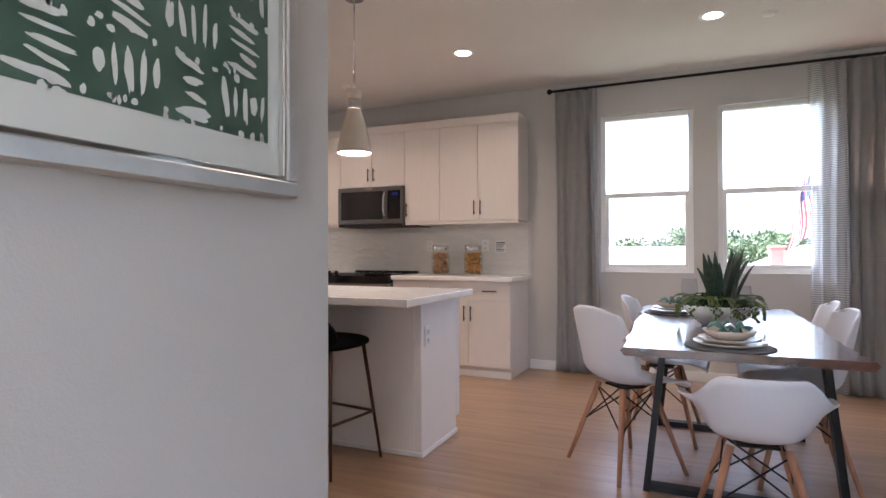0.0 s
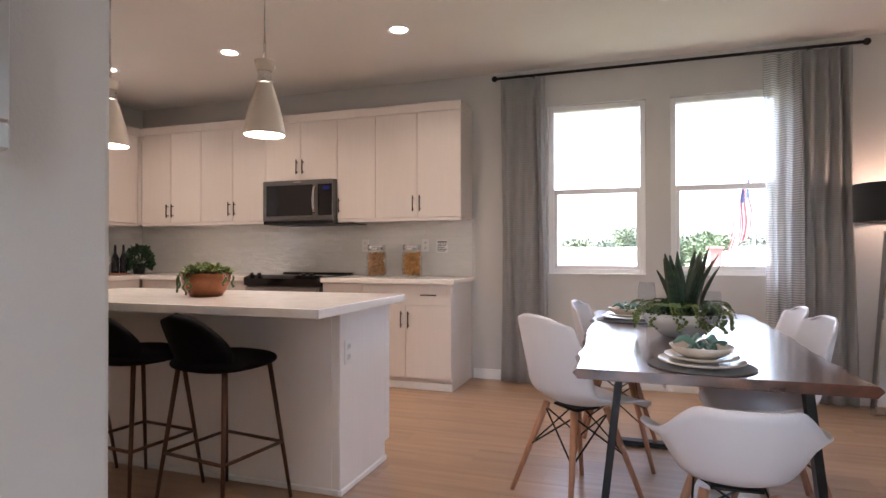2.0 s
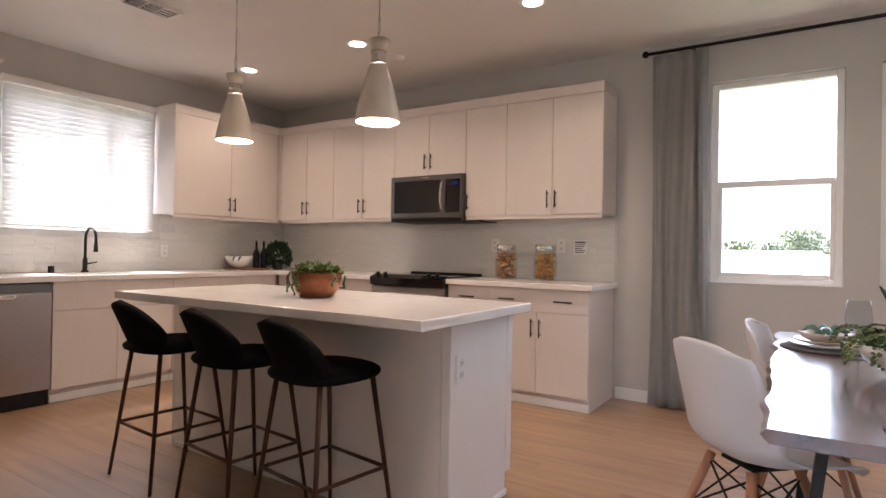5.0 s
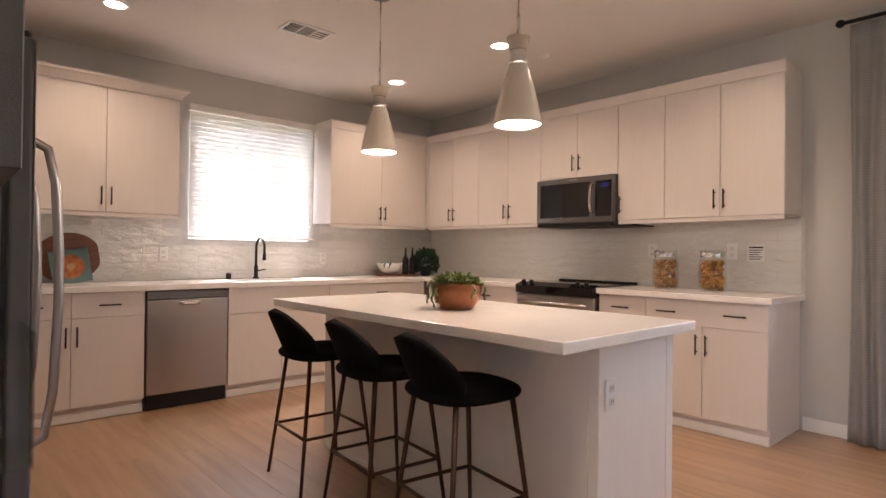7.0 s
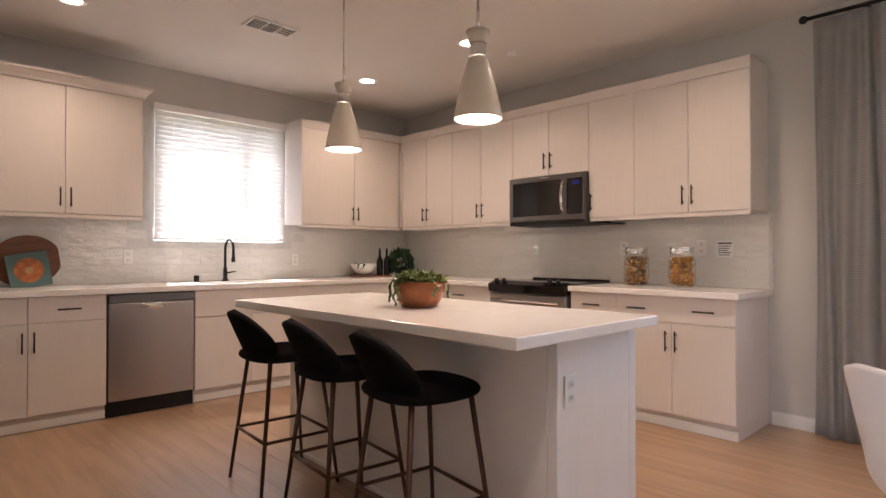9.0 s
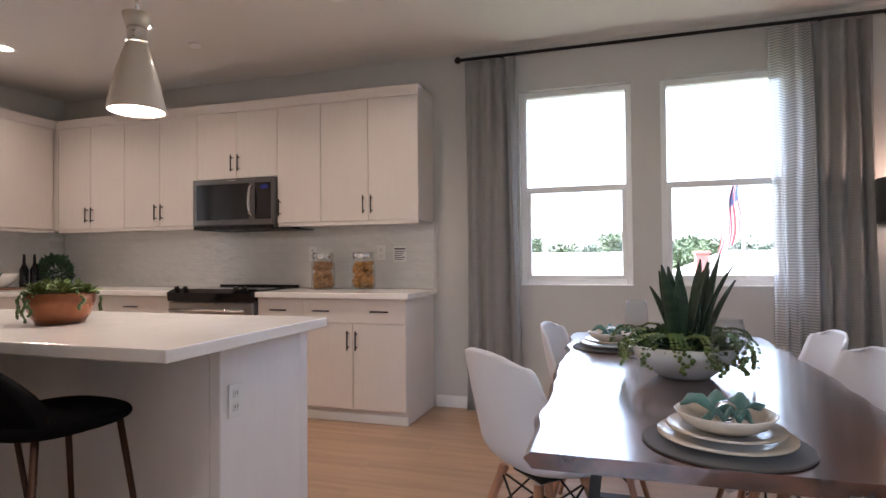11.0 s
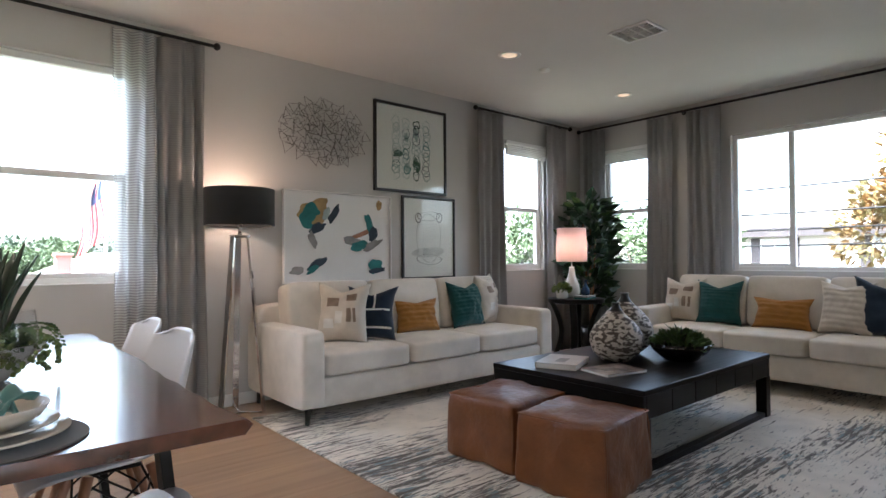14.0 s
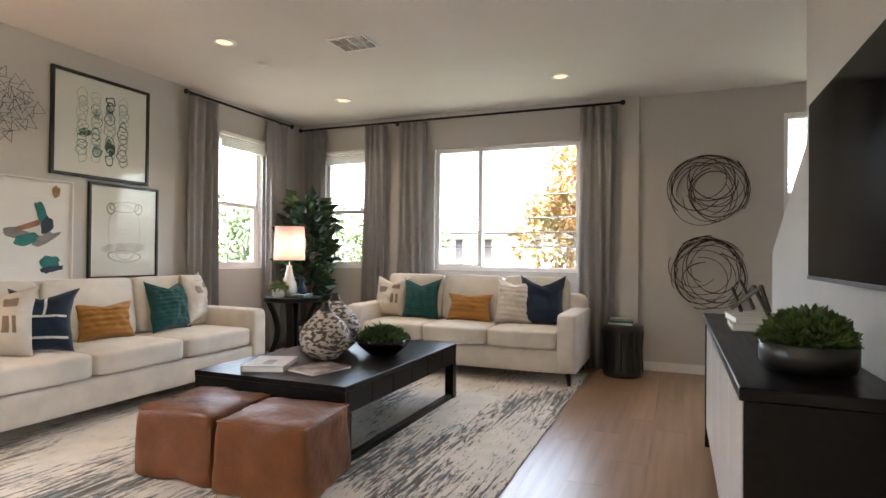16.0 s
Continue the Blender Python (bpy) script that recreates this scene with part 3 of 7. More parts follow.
BT = 0.872
DR = 0.70
BL = "pale wood-grain laminate base cabinet with drawers and doors"
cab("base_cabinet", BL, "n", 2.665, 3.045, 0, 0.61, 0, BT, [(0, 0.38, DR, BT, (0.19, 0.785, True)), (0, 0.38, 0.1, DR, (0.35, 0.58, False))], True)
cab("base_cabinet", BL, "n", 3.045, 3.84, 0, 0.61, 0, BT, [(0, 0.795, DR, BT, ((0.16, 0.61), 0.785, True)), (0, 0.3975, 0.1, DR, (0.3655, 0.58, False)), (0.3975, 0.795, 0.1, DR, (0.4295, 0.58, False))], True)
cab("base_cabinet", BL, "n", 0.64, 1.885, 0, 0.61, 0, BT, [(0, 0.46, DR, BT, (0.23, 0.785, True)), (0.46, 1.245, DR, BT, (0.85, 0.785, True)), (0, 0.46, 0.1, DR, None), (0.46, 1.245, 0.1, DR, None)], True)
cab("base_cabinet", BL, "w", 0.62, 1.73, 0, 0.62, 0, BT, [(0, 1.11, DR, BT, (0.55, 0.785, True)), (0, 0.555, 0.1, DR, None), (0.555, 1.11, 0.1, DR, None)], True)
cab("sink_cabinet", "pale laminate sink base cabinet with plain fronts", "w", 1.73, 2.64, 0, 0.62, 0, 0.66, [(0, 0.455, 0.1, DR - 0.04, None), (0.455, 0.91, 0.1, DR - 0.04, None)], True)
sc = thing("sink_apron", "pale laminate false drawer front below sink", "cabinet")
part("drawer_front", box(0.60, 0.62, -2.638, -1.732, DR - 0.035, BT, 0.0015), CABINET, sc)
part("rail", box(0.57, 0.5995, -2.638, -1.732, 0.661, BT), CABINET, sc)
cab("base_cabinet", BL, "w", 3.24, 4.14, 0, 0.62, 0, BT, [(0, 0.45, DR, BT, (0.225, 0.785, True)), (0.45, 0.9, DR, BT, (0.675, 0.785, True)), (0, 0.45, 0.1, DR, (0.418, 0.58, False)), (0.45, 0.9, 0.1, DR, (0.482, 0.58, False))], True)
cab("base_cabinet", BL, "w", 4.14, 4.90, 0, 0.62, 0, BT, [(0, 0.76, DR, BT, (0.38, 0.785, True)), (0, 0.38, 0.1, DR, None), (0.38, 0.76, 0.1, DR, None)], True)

# worktops
top = thing("worktop", "white quartz kitchen worktop with eased edges", "countertop")
part("slab", box(2.66, 3.87, -0.645, -0.004, 0.8735, 0.914, 0.004, 2), QUARTZ, top)
part("slab", box(0.64, 1.886, -0.645, -0.004, 0.8735, 0.914, 0.004, 2), QUARTZ, top)
wt = bmesh.new()
SK = (0.16, 0.52, -2.50, -1.86)
for q in ((0.004, 0.638, -1.86, -0.004), (0.004, 0.638, -4.93, -2.50), (0.004, SK[0], -2.499, -1.861), (SK[1], 0.638, -2.499, -1.861)):
    add_box(wt, q[0], q[1], q[2], q[3], 0.8735, 0.914, 0.002)
part("slab", wt, QUARTZ, top)
basin = bmesh.new()
add_box(basin, SK[0] - 0.01, SK[1] + 0.01, SK[2] - 0.01, SK[3] + 0.01, 0.68, 0.69)
for q in ((SK[0] - 0.01, SK[0], SK[2], SK[3]), (SK[1], SK[1] + 0.01, SK[2], SK[3]), (SK[0], SK[1], SK[2] - 0.01, SK[2]), (SK[0], SK[1], SK[3], SK[3] + 0.01)):
    add_box(basin, *q, 0.69, 0.873)
sink = thing("sink", "undermount stainless steel kitchen sink", "sink")
part("basin", basin, STEEL, sink)

# tiled splashback
TW, TH = 0.295, 0.0725
splash = tagged(structure("splashback_north", box(0.012, 3.87, -0.006, -0.0005, 0.915, 1.437), GROUT, "glossy handmade white subway tile splashback", "splashback"))
sw_ = box(0.0005, 0.006, -4.90, -0.012, 0.915, 1.256)
add_box(sw_, 0.0005, 0.006, -1.578, -0.012, 1.256, 1.437)
add_box(sw_, 0.0005, 0.006, -4.90, -2.762, 1.256, 1.437)
splash_w = structure("splashback_west", sw_, GROUT, "glossy handmade white subway tile splashback", "splashback")
tile_n = [finish(box(0.001, TW - 0.001, -0.0085, -0.0062, 0.001, TH - 0.001, 0.0008), "tile", TILE), finish(box(0.001, TW / 2 - 0.001, -0.0085, -0.0062, 0.001, TH - 0.001, 0.0008), "tile", TILE)]
tile_w = [finish(box(0.0062, 0.0085, 0.001, TW - 0.001, 0.001, TH - 0.001, 0.0008), "tile", TILE), finish(box(0.0062, 0.0085, 0.001, TW / 2 - 0.001, 0.001, TH - 0.001, 0.0008), "tile", TILE)]


# ---- appliances ----
def microwave():
    m = thing("microwave", "stainless over-range microwave with dark glass door", "microwave", 1.895, 0, 0)
    W = 0.76
    part("case", box(0, W, -0.375, -0.012, 1.405, 1.808, 0.004), DARKSTEEL, m)
    part("door_frame", box(0.003, W - 0.003, -0.408, -0.3755, 1.43, 1.806, 0.006, 2), FRAMESTEEL, m)
    part("window", box(0.045, 0.545, -0.4115, -0.4085, 1.475, 1.762, 0.001), BLACKGLASS, m)
    part("control_panel", box(0.60, 0.745, -0.4115, -0.4085, 1.475, 1.762, 0.001), BLACKGLASS, m)
    part("display", box(0.655, 0.72, -0.4135, -0.412, 1.71, 1.742), material("blue_display", (0.01, 0.012, 0.06), 0.2, glow=((0.1, 0.15, 1.0), 0.004)), m)
    part("handle", tube([(0.575, -0.41, 1.50), (0.575, -0.44, 1.515), (0.575, -0.452, 1.56), (0.575, -0.456, 1.615), (0.575, -0.452, 1.67), (0.575, -0.44, 1.72), (0.575, -0.41, 1.735)], 0.013), CHROME, m, "curved chrome handle", True)
    part("bottom_vent", box(0.01, W - 0.01, -0.405, -0.376, 1.398, 1.429), BLACK, m)
    part("logo_plate", box(0.34, 0.42, -0.4095, -0.4082, 1.785, 1.792), CHROME, m)


microwave()
hood = thing("vent_plate", "thin black metal plate under the microwave", "plate")
part("plate", box(1.93, 2.80, -0.36, -0.03, 1.3955, 1.404), BLACK, hood)


def range_stove():
    r = thing("range", "black and stainless slide-in range with glass cooktop", "stove", 1.891, 0, 0)
    W = 0.764
    part("body", box(0.002, W - 0.002, -0.63, -0.02, 0.05, 0.885, 0.003), DARKSTEEL, r)
    part("cooktop", box(-0.004, W + 0.004, -0.60, -0.07, 0.9150, 0.926, 0.004, 2), BLACKGLASS, r)
    part("riser", box(0.0, W, -0.63, -0.07, 0.8855, 0.9148), BLACK, r)
    part("back_vent", box(0.0, W, -0.069, -0.02, 0.8855, 0.94, 0.004), BLACK, r)
    cp = bmesh.new()
    vs = [cp.verts.new(c) for c in ((0, -0.60, 0.932), (W, -0.60, 0.932), (W, -0.68, 0.905), (0, -0.68, 0.905), (0, -0.60, 0.84), (W, -0.60, 0.84), (W, -0.67, 0.84), (0, -0.67, 0.84))]
    for f in ((0, 1, 2, 3), (3, 2, 6, 7), (7, 6, 5, 4), (4, 5, 1, 0), (0, 3, 7, 4), (1, 5, 6, 2)):
        cp.faces.new([vs[i] for i in f])
    panel = part("control_panel", cp, BLACKGLASS, r)
    for u in (0.07, 0.15, 0.61, 0.69):
        part("knob", rod((u, -0.642, 0.918), (u, -0.655, 0.95), 0.02, 0.016, 16), BLACK, panel, "", True)
    part("oven_door", box(0.006, W - 0.006, -0.665, -0.631, 0.22, 0.83, 0.005), STEEL, r)
    part("oven_window", box(0.09, W - 0.09, -0.668, -0.6655, 0.32, 0.66), BLACKGLASS, r)
    part("door_handle", tube([(0.06, -0.667, 0.77), (0.06, -0.71, 0.775), (0.38, -0.715, 0.775), (W - 0.06, -0.71, 0.775), (W - 0.06, -0.667, 0.77)], 0.012), CHROME, r, "", True)
    part("drawer", box(0.006, W - 0.006, -0.66, -0.631, 0.06, 0.21, 0.004), STEEL, r)
    for u, v, s in ((0.2, -0.22, 0.09), (0.56, -0.22, 0.075), (0.2, -0.45, 0.075), (0.56, -0.45, 0.10)):
        part("burner_ring", lathe([(s - 0.004, 0.9263), (s, 0.9263)], 28, False, (u, v, 0)), DARKSTEEL, r)


range_stove()


def dishwasher():
    d = thing("dishwasher", "stainless steel dishwasher with black toe panel", "dishwasher", 0, -2.645, 0)
    W = 0.59
    part("tub", box(0.03, 0.585, -W, 0, 0.02, 0.868), DARKSTEEL, d)
    part("door", box(0.586, 0.635, -W + 0.004, -0.004, 0.115, 0.80, 0.006, 2), STEEL, d)
    part("control_strip", box(0.586, 0.632, -W + 0.004, -0.004, 0.8045, 0.865, 0.004), DARKSTEEL, d)
    part("pocket_handle", roundbox(0.02, 0.16, 0.035, 4, 4, (0.637, -W / 2, 0.775)), CHROME, d, "", True)
    part("toe_panel", box(0.55, 0.60, -W + 0.004, -0.004, 0.002, 0.11), BLACK, d)


dishwasher()


def refrigerator():
    f = thing("refrigerator", "stainless side-by-side refrigerator with arched handle", "refrigerator", 2.20, -4.17, 0)
    W = 0.91
    part("cabinet", box(0, W, -0.76, -0.075, 0.02, 1.765, 0.008, 2), FRIDGESIDE, f)
    part("gasket", box(0.01, W - 0.01, -0.0748, -0.062, 0.06, 1.75), FRAMEBLACK, f)
    for x0, x1 in ((0.002, W / 2 - 0.003), (W / 2 + 0.003, W - 0.002)):
        d = part("door", box(x0, x1, -0.0615, -0.004, 0.05, 1.765, 0.010, 3), FRIDGESIDE, f)
        part("skin", box(x0 + 0.003, x1 - 0.003, -0.0038, 0.0, 0.055, 1.76, 0.0015), STEEL, d, "brushed steel front")
        hx = x1 - 0.05 if x0 < 0.1 else x1 - 0.05
        part("handle", tube([(hx, 0.0, 0.60), (hx, 0.035, 0.62), (hx, 0.055, 0.75), (hx, 0.066, 1.0), (hx, 0.066, 1.15), (hx, 0.055, 1.36), (hx, 0.035, 1.46), (hx, 0.0, 1.48)], 0.013), STEEL, d, "curved steel handle", True)
    for u in (0.08, W - 0.08):
        part("hinge_cover", box(u - 0.05, u + 0.05, -0.14, -0.01, 1.7655, 1.79, 0.006), BLACK, f)
    part("foot_grille", box(0.02, W - 0.02, -0.07, -0.02, 0.001, 0.048), BLACK, f)


refrigerator()


# ---- island ----
def island():
    i = thing("kitchen_island", "pale laminate kitchen island with grey-white end panel", "island")
    part("body", box(2.10, 3.90, -2.59, -2.075, 0.1, 0.858), ISLAND, i)
    part("toe_kick", box(2.10, 3.90, -2.59, -2.12, 0.001, 0.0995), ISLAND, i)
    part("end_panel", box(3.9005, 3.945, -2.615, -2.115, 0.001, 0.858, 0.003), ISLAND, i)
    part("end_panel", box(3.9005, 3.945, -2.1148, -2.055, 0.1, 0.858, 0.003), ISLAND, i)
    part("end_panel", box(2.055, 2.0995, -2.615, -2.055, 0.001, 0.858, 0.003), ISLAND, i)
    part("base_trim", box(3.9455, 3.957, -2.627, -2.115, 0.001, 0.03, 0.004), TRIM, i)
    part("base_trim", box(2.10, 3.945, -2.627, -2.6155, 0.001, 0.03, 0.004), TRIM, i)
    part("back_panel", box(2.10, 3.90, -2.615, -2.5905, 0.001, 0.858), ISLAND, i)
    for k in range(3):
        u = 2.12 + k * 0.593
        part("door", box(u, u + 0.588, -2.0745, -2.055, 0.1, 0.85, 0.0015), ISLAND, i)
    t = thing("island_worktop", "white quartz island worktop with seating overhang", "countertop")
    part("slab", box(2.045, 4.03, -2.945, -2.035, 0.8585, 0.899, 0.004, 2), QUARTZ, t)


island()


def outlet(name, m, label, rockers=2):
    o = new(name)
    o.matrix_world = m
    tagged(o, label, "outlet")
    part("plate", box(-0.035, 0.035, -0.007, -0.001, -0.058, 0.058, 0.002), TRIM, o)
    for s in (-1, 1):
        part("socket", box(-0.016, 0.016, -0.0095, -0.0072, s * 0.024 - 0.014, s * 0.024 + 0.014, 0.001), CERAMIC, o)
        for u in (-0.006, 0.006):
            part("slot", box(u - 0.001, u + 0.001, -0.0102, -0.0096, s * 0.024 - 0.004, s * 0.024 + 0.006), FRAMEBLACK, o)


outlet("power_outlet", pose(3.946, -2.545, 0.66, 0, 0, 90), "white duplex outlet on island end panel")
outlet("power_outlet", pose(3.40, -0.009, 1.20, 0, 0, 0), "white duplex outlet on tiled splashback")
outlet("power_outlet", pose(2.78, -0.009, 1.20, 0, 0, 0), "white duplex outlet on tiled splashback")
outlet("power_outlet", pose(0.009, -1.45, 1.10, 0, 0, 90), "white duplex outlet on tiled splashback")
outlet("power_outlet", pose(0.009, -2.95, 1.13, 0, 0, 90), "white duplex outlet on tiled splashback")


def stool(x, y, rz):
    s = thing("bar_stool", "black upholstered bar stool with bronze metal legs", "stool", x, y, 0, rz, "island bar stools")
    part("seat", roundbox(0.41, 0.42, 0.07, 2.6, 10, (0, 0, 0.65), 0.1), STOOLBLACK, s, "", True)
    bm = bmesh.new()
    n, m = 14, 10
    g = [[None] * (m + 1) for _ in range(n + 1)]
    for i in range(n + 1):
        for j in range(m + 1):
            a, h = (i / n - 0.5) * 2, j / m
            width = 0.178 * math.sqrt(max(0.0, 1 - max(0.0, (h - 0.12) / 0.88) ** 2.0)) * (0.86 + 0.14 * min(1, h * 4))
            px = a * width
            g[i][j] = bm.verts.new((px, -0.165 - 0.105 * h + 0.075 * (px / 0.175) ** 2, 0.645 + 0.235 * h))
    for i in range(n):
        for j in range(m):
            bm.faces.new((g[i][j], g[i + 1][j], g[i + 1][j + 1], g[i][j + 1]))
    bmesh.ops.remove_doubles(bm, verts=bm.verts, dist=0.0004)
    b = part("backrest", bm, STOOLBLACK, s, "", True)
    sol = b.modifiers.new("thick", "SOLIDIFY")
    sol.thickness, sol.offset = 0.035, 0
    for sx in (-1, 1):
        for sy in (-1, 1):
            part("leg", rod((sx * 0.14, sy * 0.13, 0.63), (sx * 0.205, sy * 0.20, 0.0), 0.011, 0.008, 10), STOOLLEG, s, "", True)
    k = 0.26
    fx, fy = 0.205 - 0.065 * k / 0.63, 0.20 - 0.07 * k / 0.63
    for a, c in (((-fx, -fy), (fx, -fy)), ((fx, -fy), (fx, fy)), ((fx, fy), (-fx, fy)), ((-fx, fy), (-fx, -fy))):
        part("footrest_bar", rod((*a, k), (*c, k), 0.008, n=8), STOOLLEG, s, "", True)
    return s


st = stool(3.50, -2.86, -8)
for x, rz in ((3.00, -6), (2.44, -4)):
    copy_thing(st, pose(x, -2.86, 0, 0, 0, rz))


def pendant(x, y, zb):
    p = thing("pendant_light", "cream hourglass pendant lamp with chrome band, lit", "pendant lamp", x, y, 0, 0, "island pendants")
    PM = PENDANT
    part("shade", lathe([(0.104, zb), (0.108, zb + 0.003), (0.101, zb + 0.045), (0.089, zb + 0.105), (0.072, zb + 0.175), (0.054, zb + 0.235), (0.041, zb + 0.272), (0.037, zb + 0.276), (0.050, zb + 0.235), (0.086, zb + 0.105), (0.098, zb + 0.045), (0.104, zb + 0.003)], 40, False), PM, p, "", True)
    part("band", lathe([(0.037, zb + 0.2765), (0.039, zb + 0.28), (0.036, zb + 0.305), (0.035, zb + 0.318), (0.039, zb + 0.338)], 32, True), CHROME, p, "polished chrome band", True)
    part("band_ring", lathe([(0.0385, zb + 0.279), (0.042, zb + 0.281), (0.042, zb + 0.289), (0.0385, zb + 0.291)], 32, False), CHROME, p, "", True)
    part("cap", lathe([(0.0395, zb + 0.3385), (0.046, zb + 0.362), (0.054, zb + 0.394), (0.051, zb + 0.394), (0.014, zb + 0.385)], 32, True), PM, p, "", True)
    part("reflector", lathe([(0.1025, zb + 0.006), (0.001, zb + 0.010)], 32, False), LAMPGLOW, p, "glowing opal diffuser")
    part("stem", rod((0, 0, zb + 0.386), (0, 0, zb + 0.50), 0.008), CHROME, p, "", True)
    part("rod", rod((0, 0, zb + 0.50), (0, 0, CEIL - 0.02), 0.005), CHROME, p, "", True)
    part("canopy", lathe([(0.06, CEIL - 0.025), (0.06, CEIL - 0.001)], 24, True), CHROME, p, "", True)
    ld = bpy.data.lights.new("pendant_glow", "POINT")
    ld.energy, ld.color, ld.shadow_soft_size = 0.5, (1.0, 0.74, 0.52), 0.04
    new("pendant_glow", ld).location = (x, y, zb - 0.05)


PENDANT = material("cream_enamel", (0.74, 0.67, 0.57), 0.25, 0, 4, 0.05)
pendant(3.395, -2.43, 1.748)
pendant(2.26, -2.38, 1.771)


# ---- dining ----
def live_edge_table():
    t = thing("dining_table", "walnut live-edge dining table on black steel frames", "table")
    bm = bmesh.new()
    n = 60
    Y0, Y1, Z = -3.06, -1.09, 0.75
    rows = []
    for i in range(n + 1):
        y = Y0 + (Y1 - Y0) * i / n
        wl = 0.035 * noise.noise(Vector((0, y * 1.6, 3))) + 0.02 * noise.noise(Vector((0, y * 6, 7)))
        wr = 0.05 * noise.noise(Vector((4, y * 1.3, 3))) + 0.02 * noise.noise(Vector((4, y * 6, 7)))
        xl, xr = 5.055 - 0.07 * (i / n) + wl, 5.90 + wr
        rows.append([bm.verts.new(c) for c in ((xl + 0.012, y, Z), (xr - 0.012, y, Z), (xr + 0.002, y, Z - 0.014), (xr - 0.016, y, Z - 0.034), (xl + 0.016, y, Z - 0.034), (xl - 0.002, y, Z - 0.014))])
    for a, b in zip(rows, rows[1:]):
        for j in range(6):
            bm.faces.new((a[j], a[(j + 1) % 6], b[(j + 1) % 6], b[j]))
    bm.faces.new(rows[0])
    bm.faces.new(rows[-1])
    part("tabletop", bm, WALNUT, t)
    for y in (-2.56, -1.45):
        f = bmesh.new()
        add_bar(f, (5.10, y, 0.02), (5.92, y, 0.02), 0.06, 0.03)
        f2 = [((5.11, y, 0.0), (5.19, y, 0.704)), ((5.91, y, 0.0), (5.83, y, 0.704))]
        for a, b in f2:
            add_bar(f, a, b, 0.06, 0.03)
        add_box(f, 5.16, 5.86, y - 0.03, y + 0.03, 0.698, 0.7155)
        part("leg_frame", f, BLACK, t, "black steel trapezoid frame")


live_edge_table()


def smooth(a, b, t):
    t = max(0.0, min(1.0, (t - a) / (b - a)))
    return t * t * (3 - 2 * t)


def bowl_shell(arms):
    """Moulded shell, facing +y: a bowl whose rim is high behind, level at the arms and low in front."""
    bm = bmesh.new()
    n, m = 80, 18
    rings = []
    for j in range(m + 1):
        s = j / m
        row = []
        for i in range(n):
            a = 2 * math.pi * i / n
            b = abs((math.degrees(a) + 180) % 360 - 180)
            back = 1 - smooth(8, 88, b)
            if arms:
                rim = 0.435 + 0.170 * (1 - smooth(98, 165, b)) + 0.085 * (1 - smooth(30, 66, b))
                arm = smooth(25, 98, b) * (1 - smooth(98, 170, b))
                R = 0.232 + 0.042 * arm + 0.02 * back - 0.02 * smooth(120, 180, b)
                f = s ** 0.55 * (1 - 0.20 * arm) + 0.20 * arm * s ** 9
                q, lean = 1.0, 0.03
            else:
                rim = 0.440 + 0.070 * (1 - smooth(90, 165, b)) + 0.310 * (1 - smooth(36, 80, b))
                arm = 0.0
                R = 0.238 + 0.010 * back
                f = s ** 0.55
                q, lean = 0.78, 0.10
            g = s ** (3.0 - 0.8 * back)
            z = 0.418 + (rim - 0.418) * g - 0.03 * arm * smooth(0.86, 1.0, s)
            sn, cs = math.sin(a), math.cos(a)
            x = R * f * math.copysign(abs(sn) ** q, sn)
            y = -R * f * math.copysign(abs(cs) ** q, cs) * (1.0 if b < 90 else 0.95) - lean * max(0, z - 0.45) / 0.37
            row.append(bm.verts.new((x, y, z)))
        rings.append(row)
    for p, q in zip(rings, rings[1:]):
        for i in range(n):
            k = (i + 1) % n
            bm.faces.new((p[i], p[k], q[k], q[i]))
    bmesh.ops.remove_doubles(bm, verts=rings[0], dist=0.01)
    return bm


def side_shell():
    """Moulded side chair shell, facing +y: one sheet from the front lip over the seat and up the back."""
    prof = ((0.0, 0.225, 0.405, 0.165, 0.000), (0.05, 0.220, 0.428, 0.195, 0.004), (0.14, 0.165, 0.440, 0.222, 0.016), (0.28, 0.060, 0.430, 0.234, 0.034),
            (0.42, -0.060, 0.424, 0.236, 0.052), (0.52, -0.135, 0.440, 0.234, 0.075), (0.60, -0.178, 0.480, 0.230, 0.090), (0.70, -0.202, 0.560, 0.224, 0.085),
            (0.82, -0.222, 0.660, 0.215, 0.068), (0.92, -0.238, 0.750, 0.203, 0.052), (0.975, -0.246, 0.800, 0.180, 0.042), (1.0, -0.250, 0.822, 0.130, 0.036))
    def at(s):
        for p, q in zip(prof, prof[1:]):
            if s <= q[0]:
                k = (s - p[0]) / (q[0] - p[0])
                return [a + (b - a) * k for a, b in zip(p[1:], q[1:])]
        return prof[-1][1:]
    bm = bmesh.new()
    rows, n, m = [], 44, 22
    for i in range(n + 1):
        s = i / n
        w = [at(max(0, min(1, s + d))) for d in (-0.03, -0.015, 0, 0.015, 0.03)]
        y, z, half, lift = (sum(v[k] for v in w) / 5 for k in range(4))
        half = at(s)[2]
        back = smooth(0.42, 0.72, s)
        row = []
        for j in range(m + 1):
            u = j / m * 2 - 1
            e = abs(u) ** 2.6 * lift
            row.append(bm.verts.new((u * half, y + e * (0.25 + 0.75 * back), z + e * (1 - 0.85 * back) - 0.03 * abs(u) ** 4 * smooth(0.93, 1.0, s))))
        rows.append(row)
    for p, q in zip(rows, rows[1:]):
        for j in range(m):
            bm.faces.new((p[j], p[j + 1], q[j + 1], q[j]))
    return bm


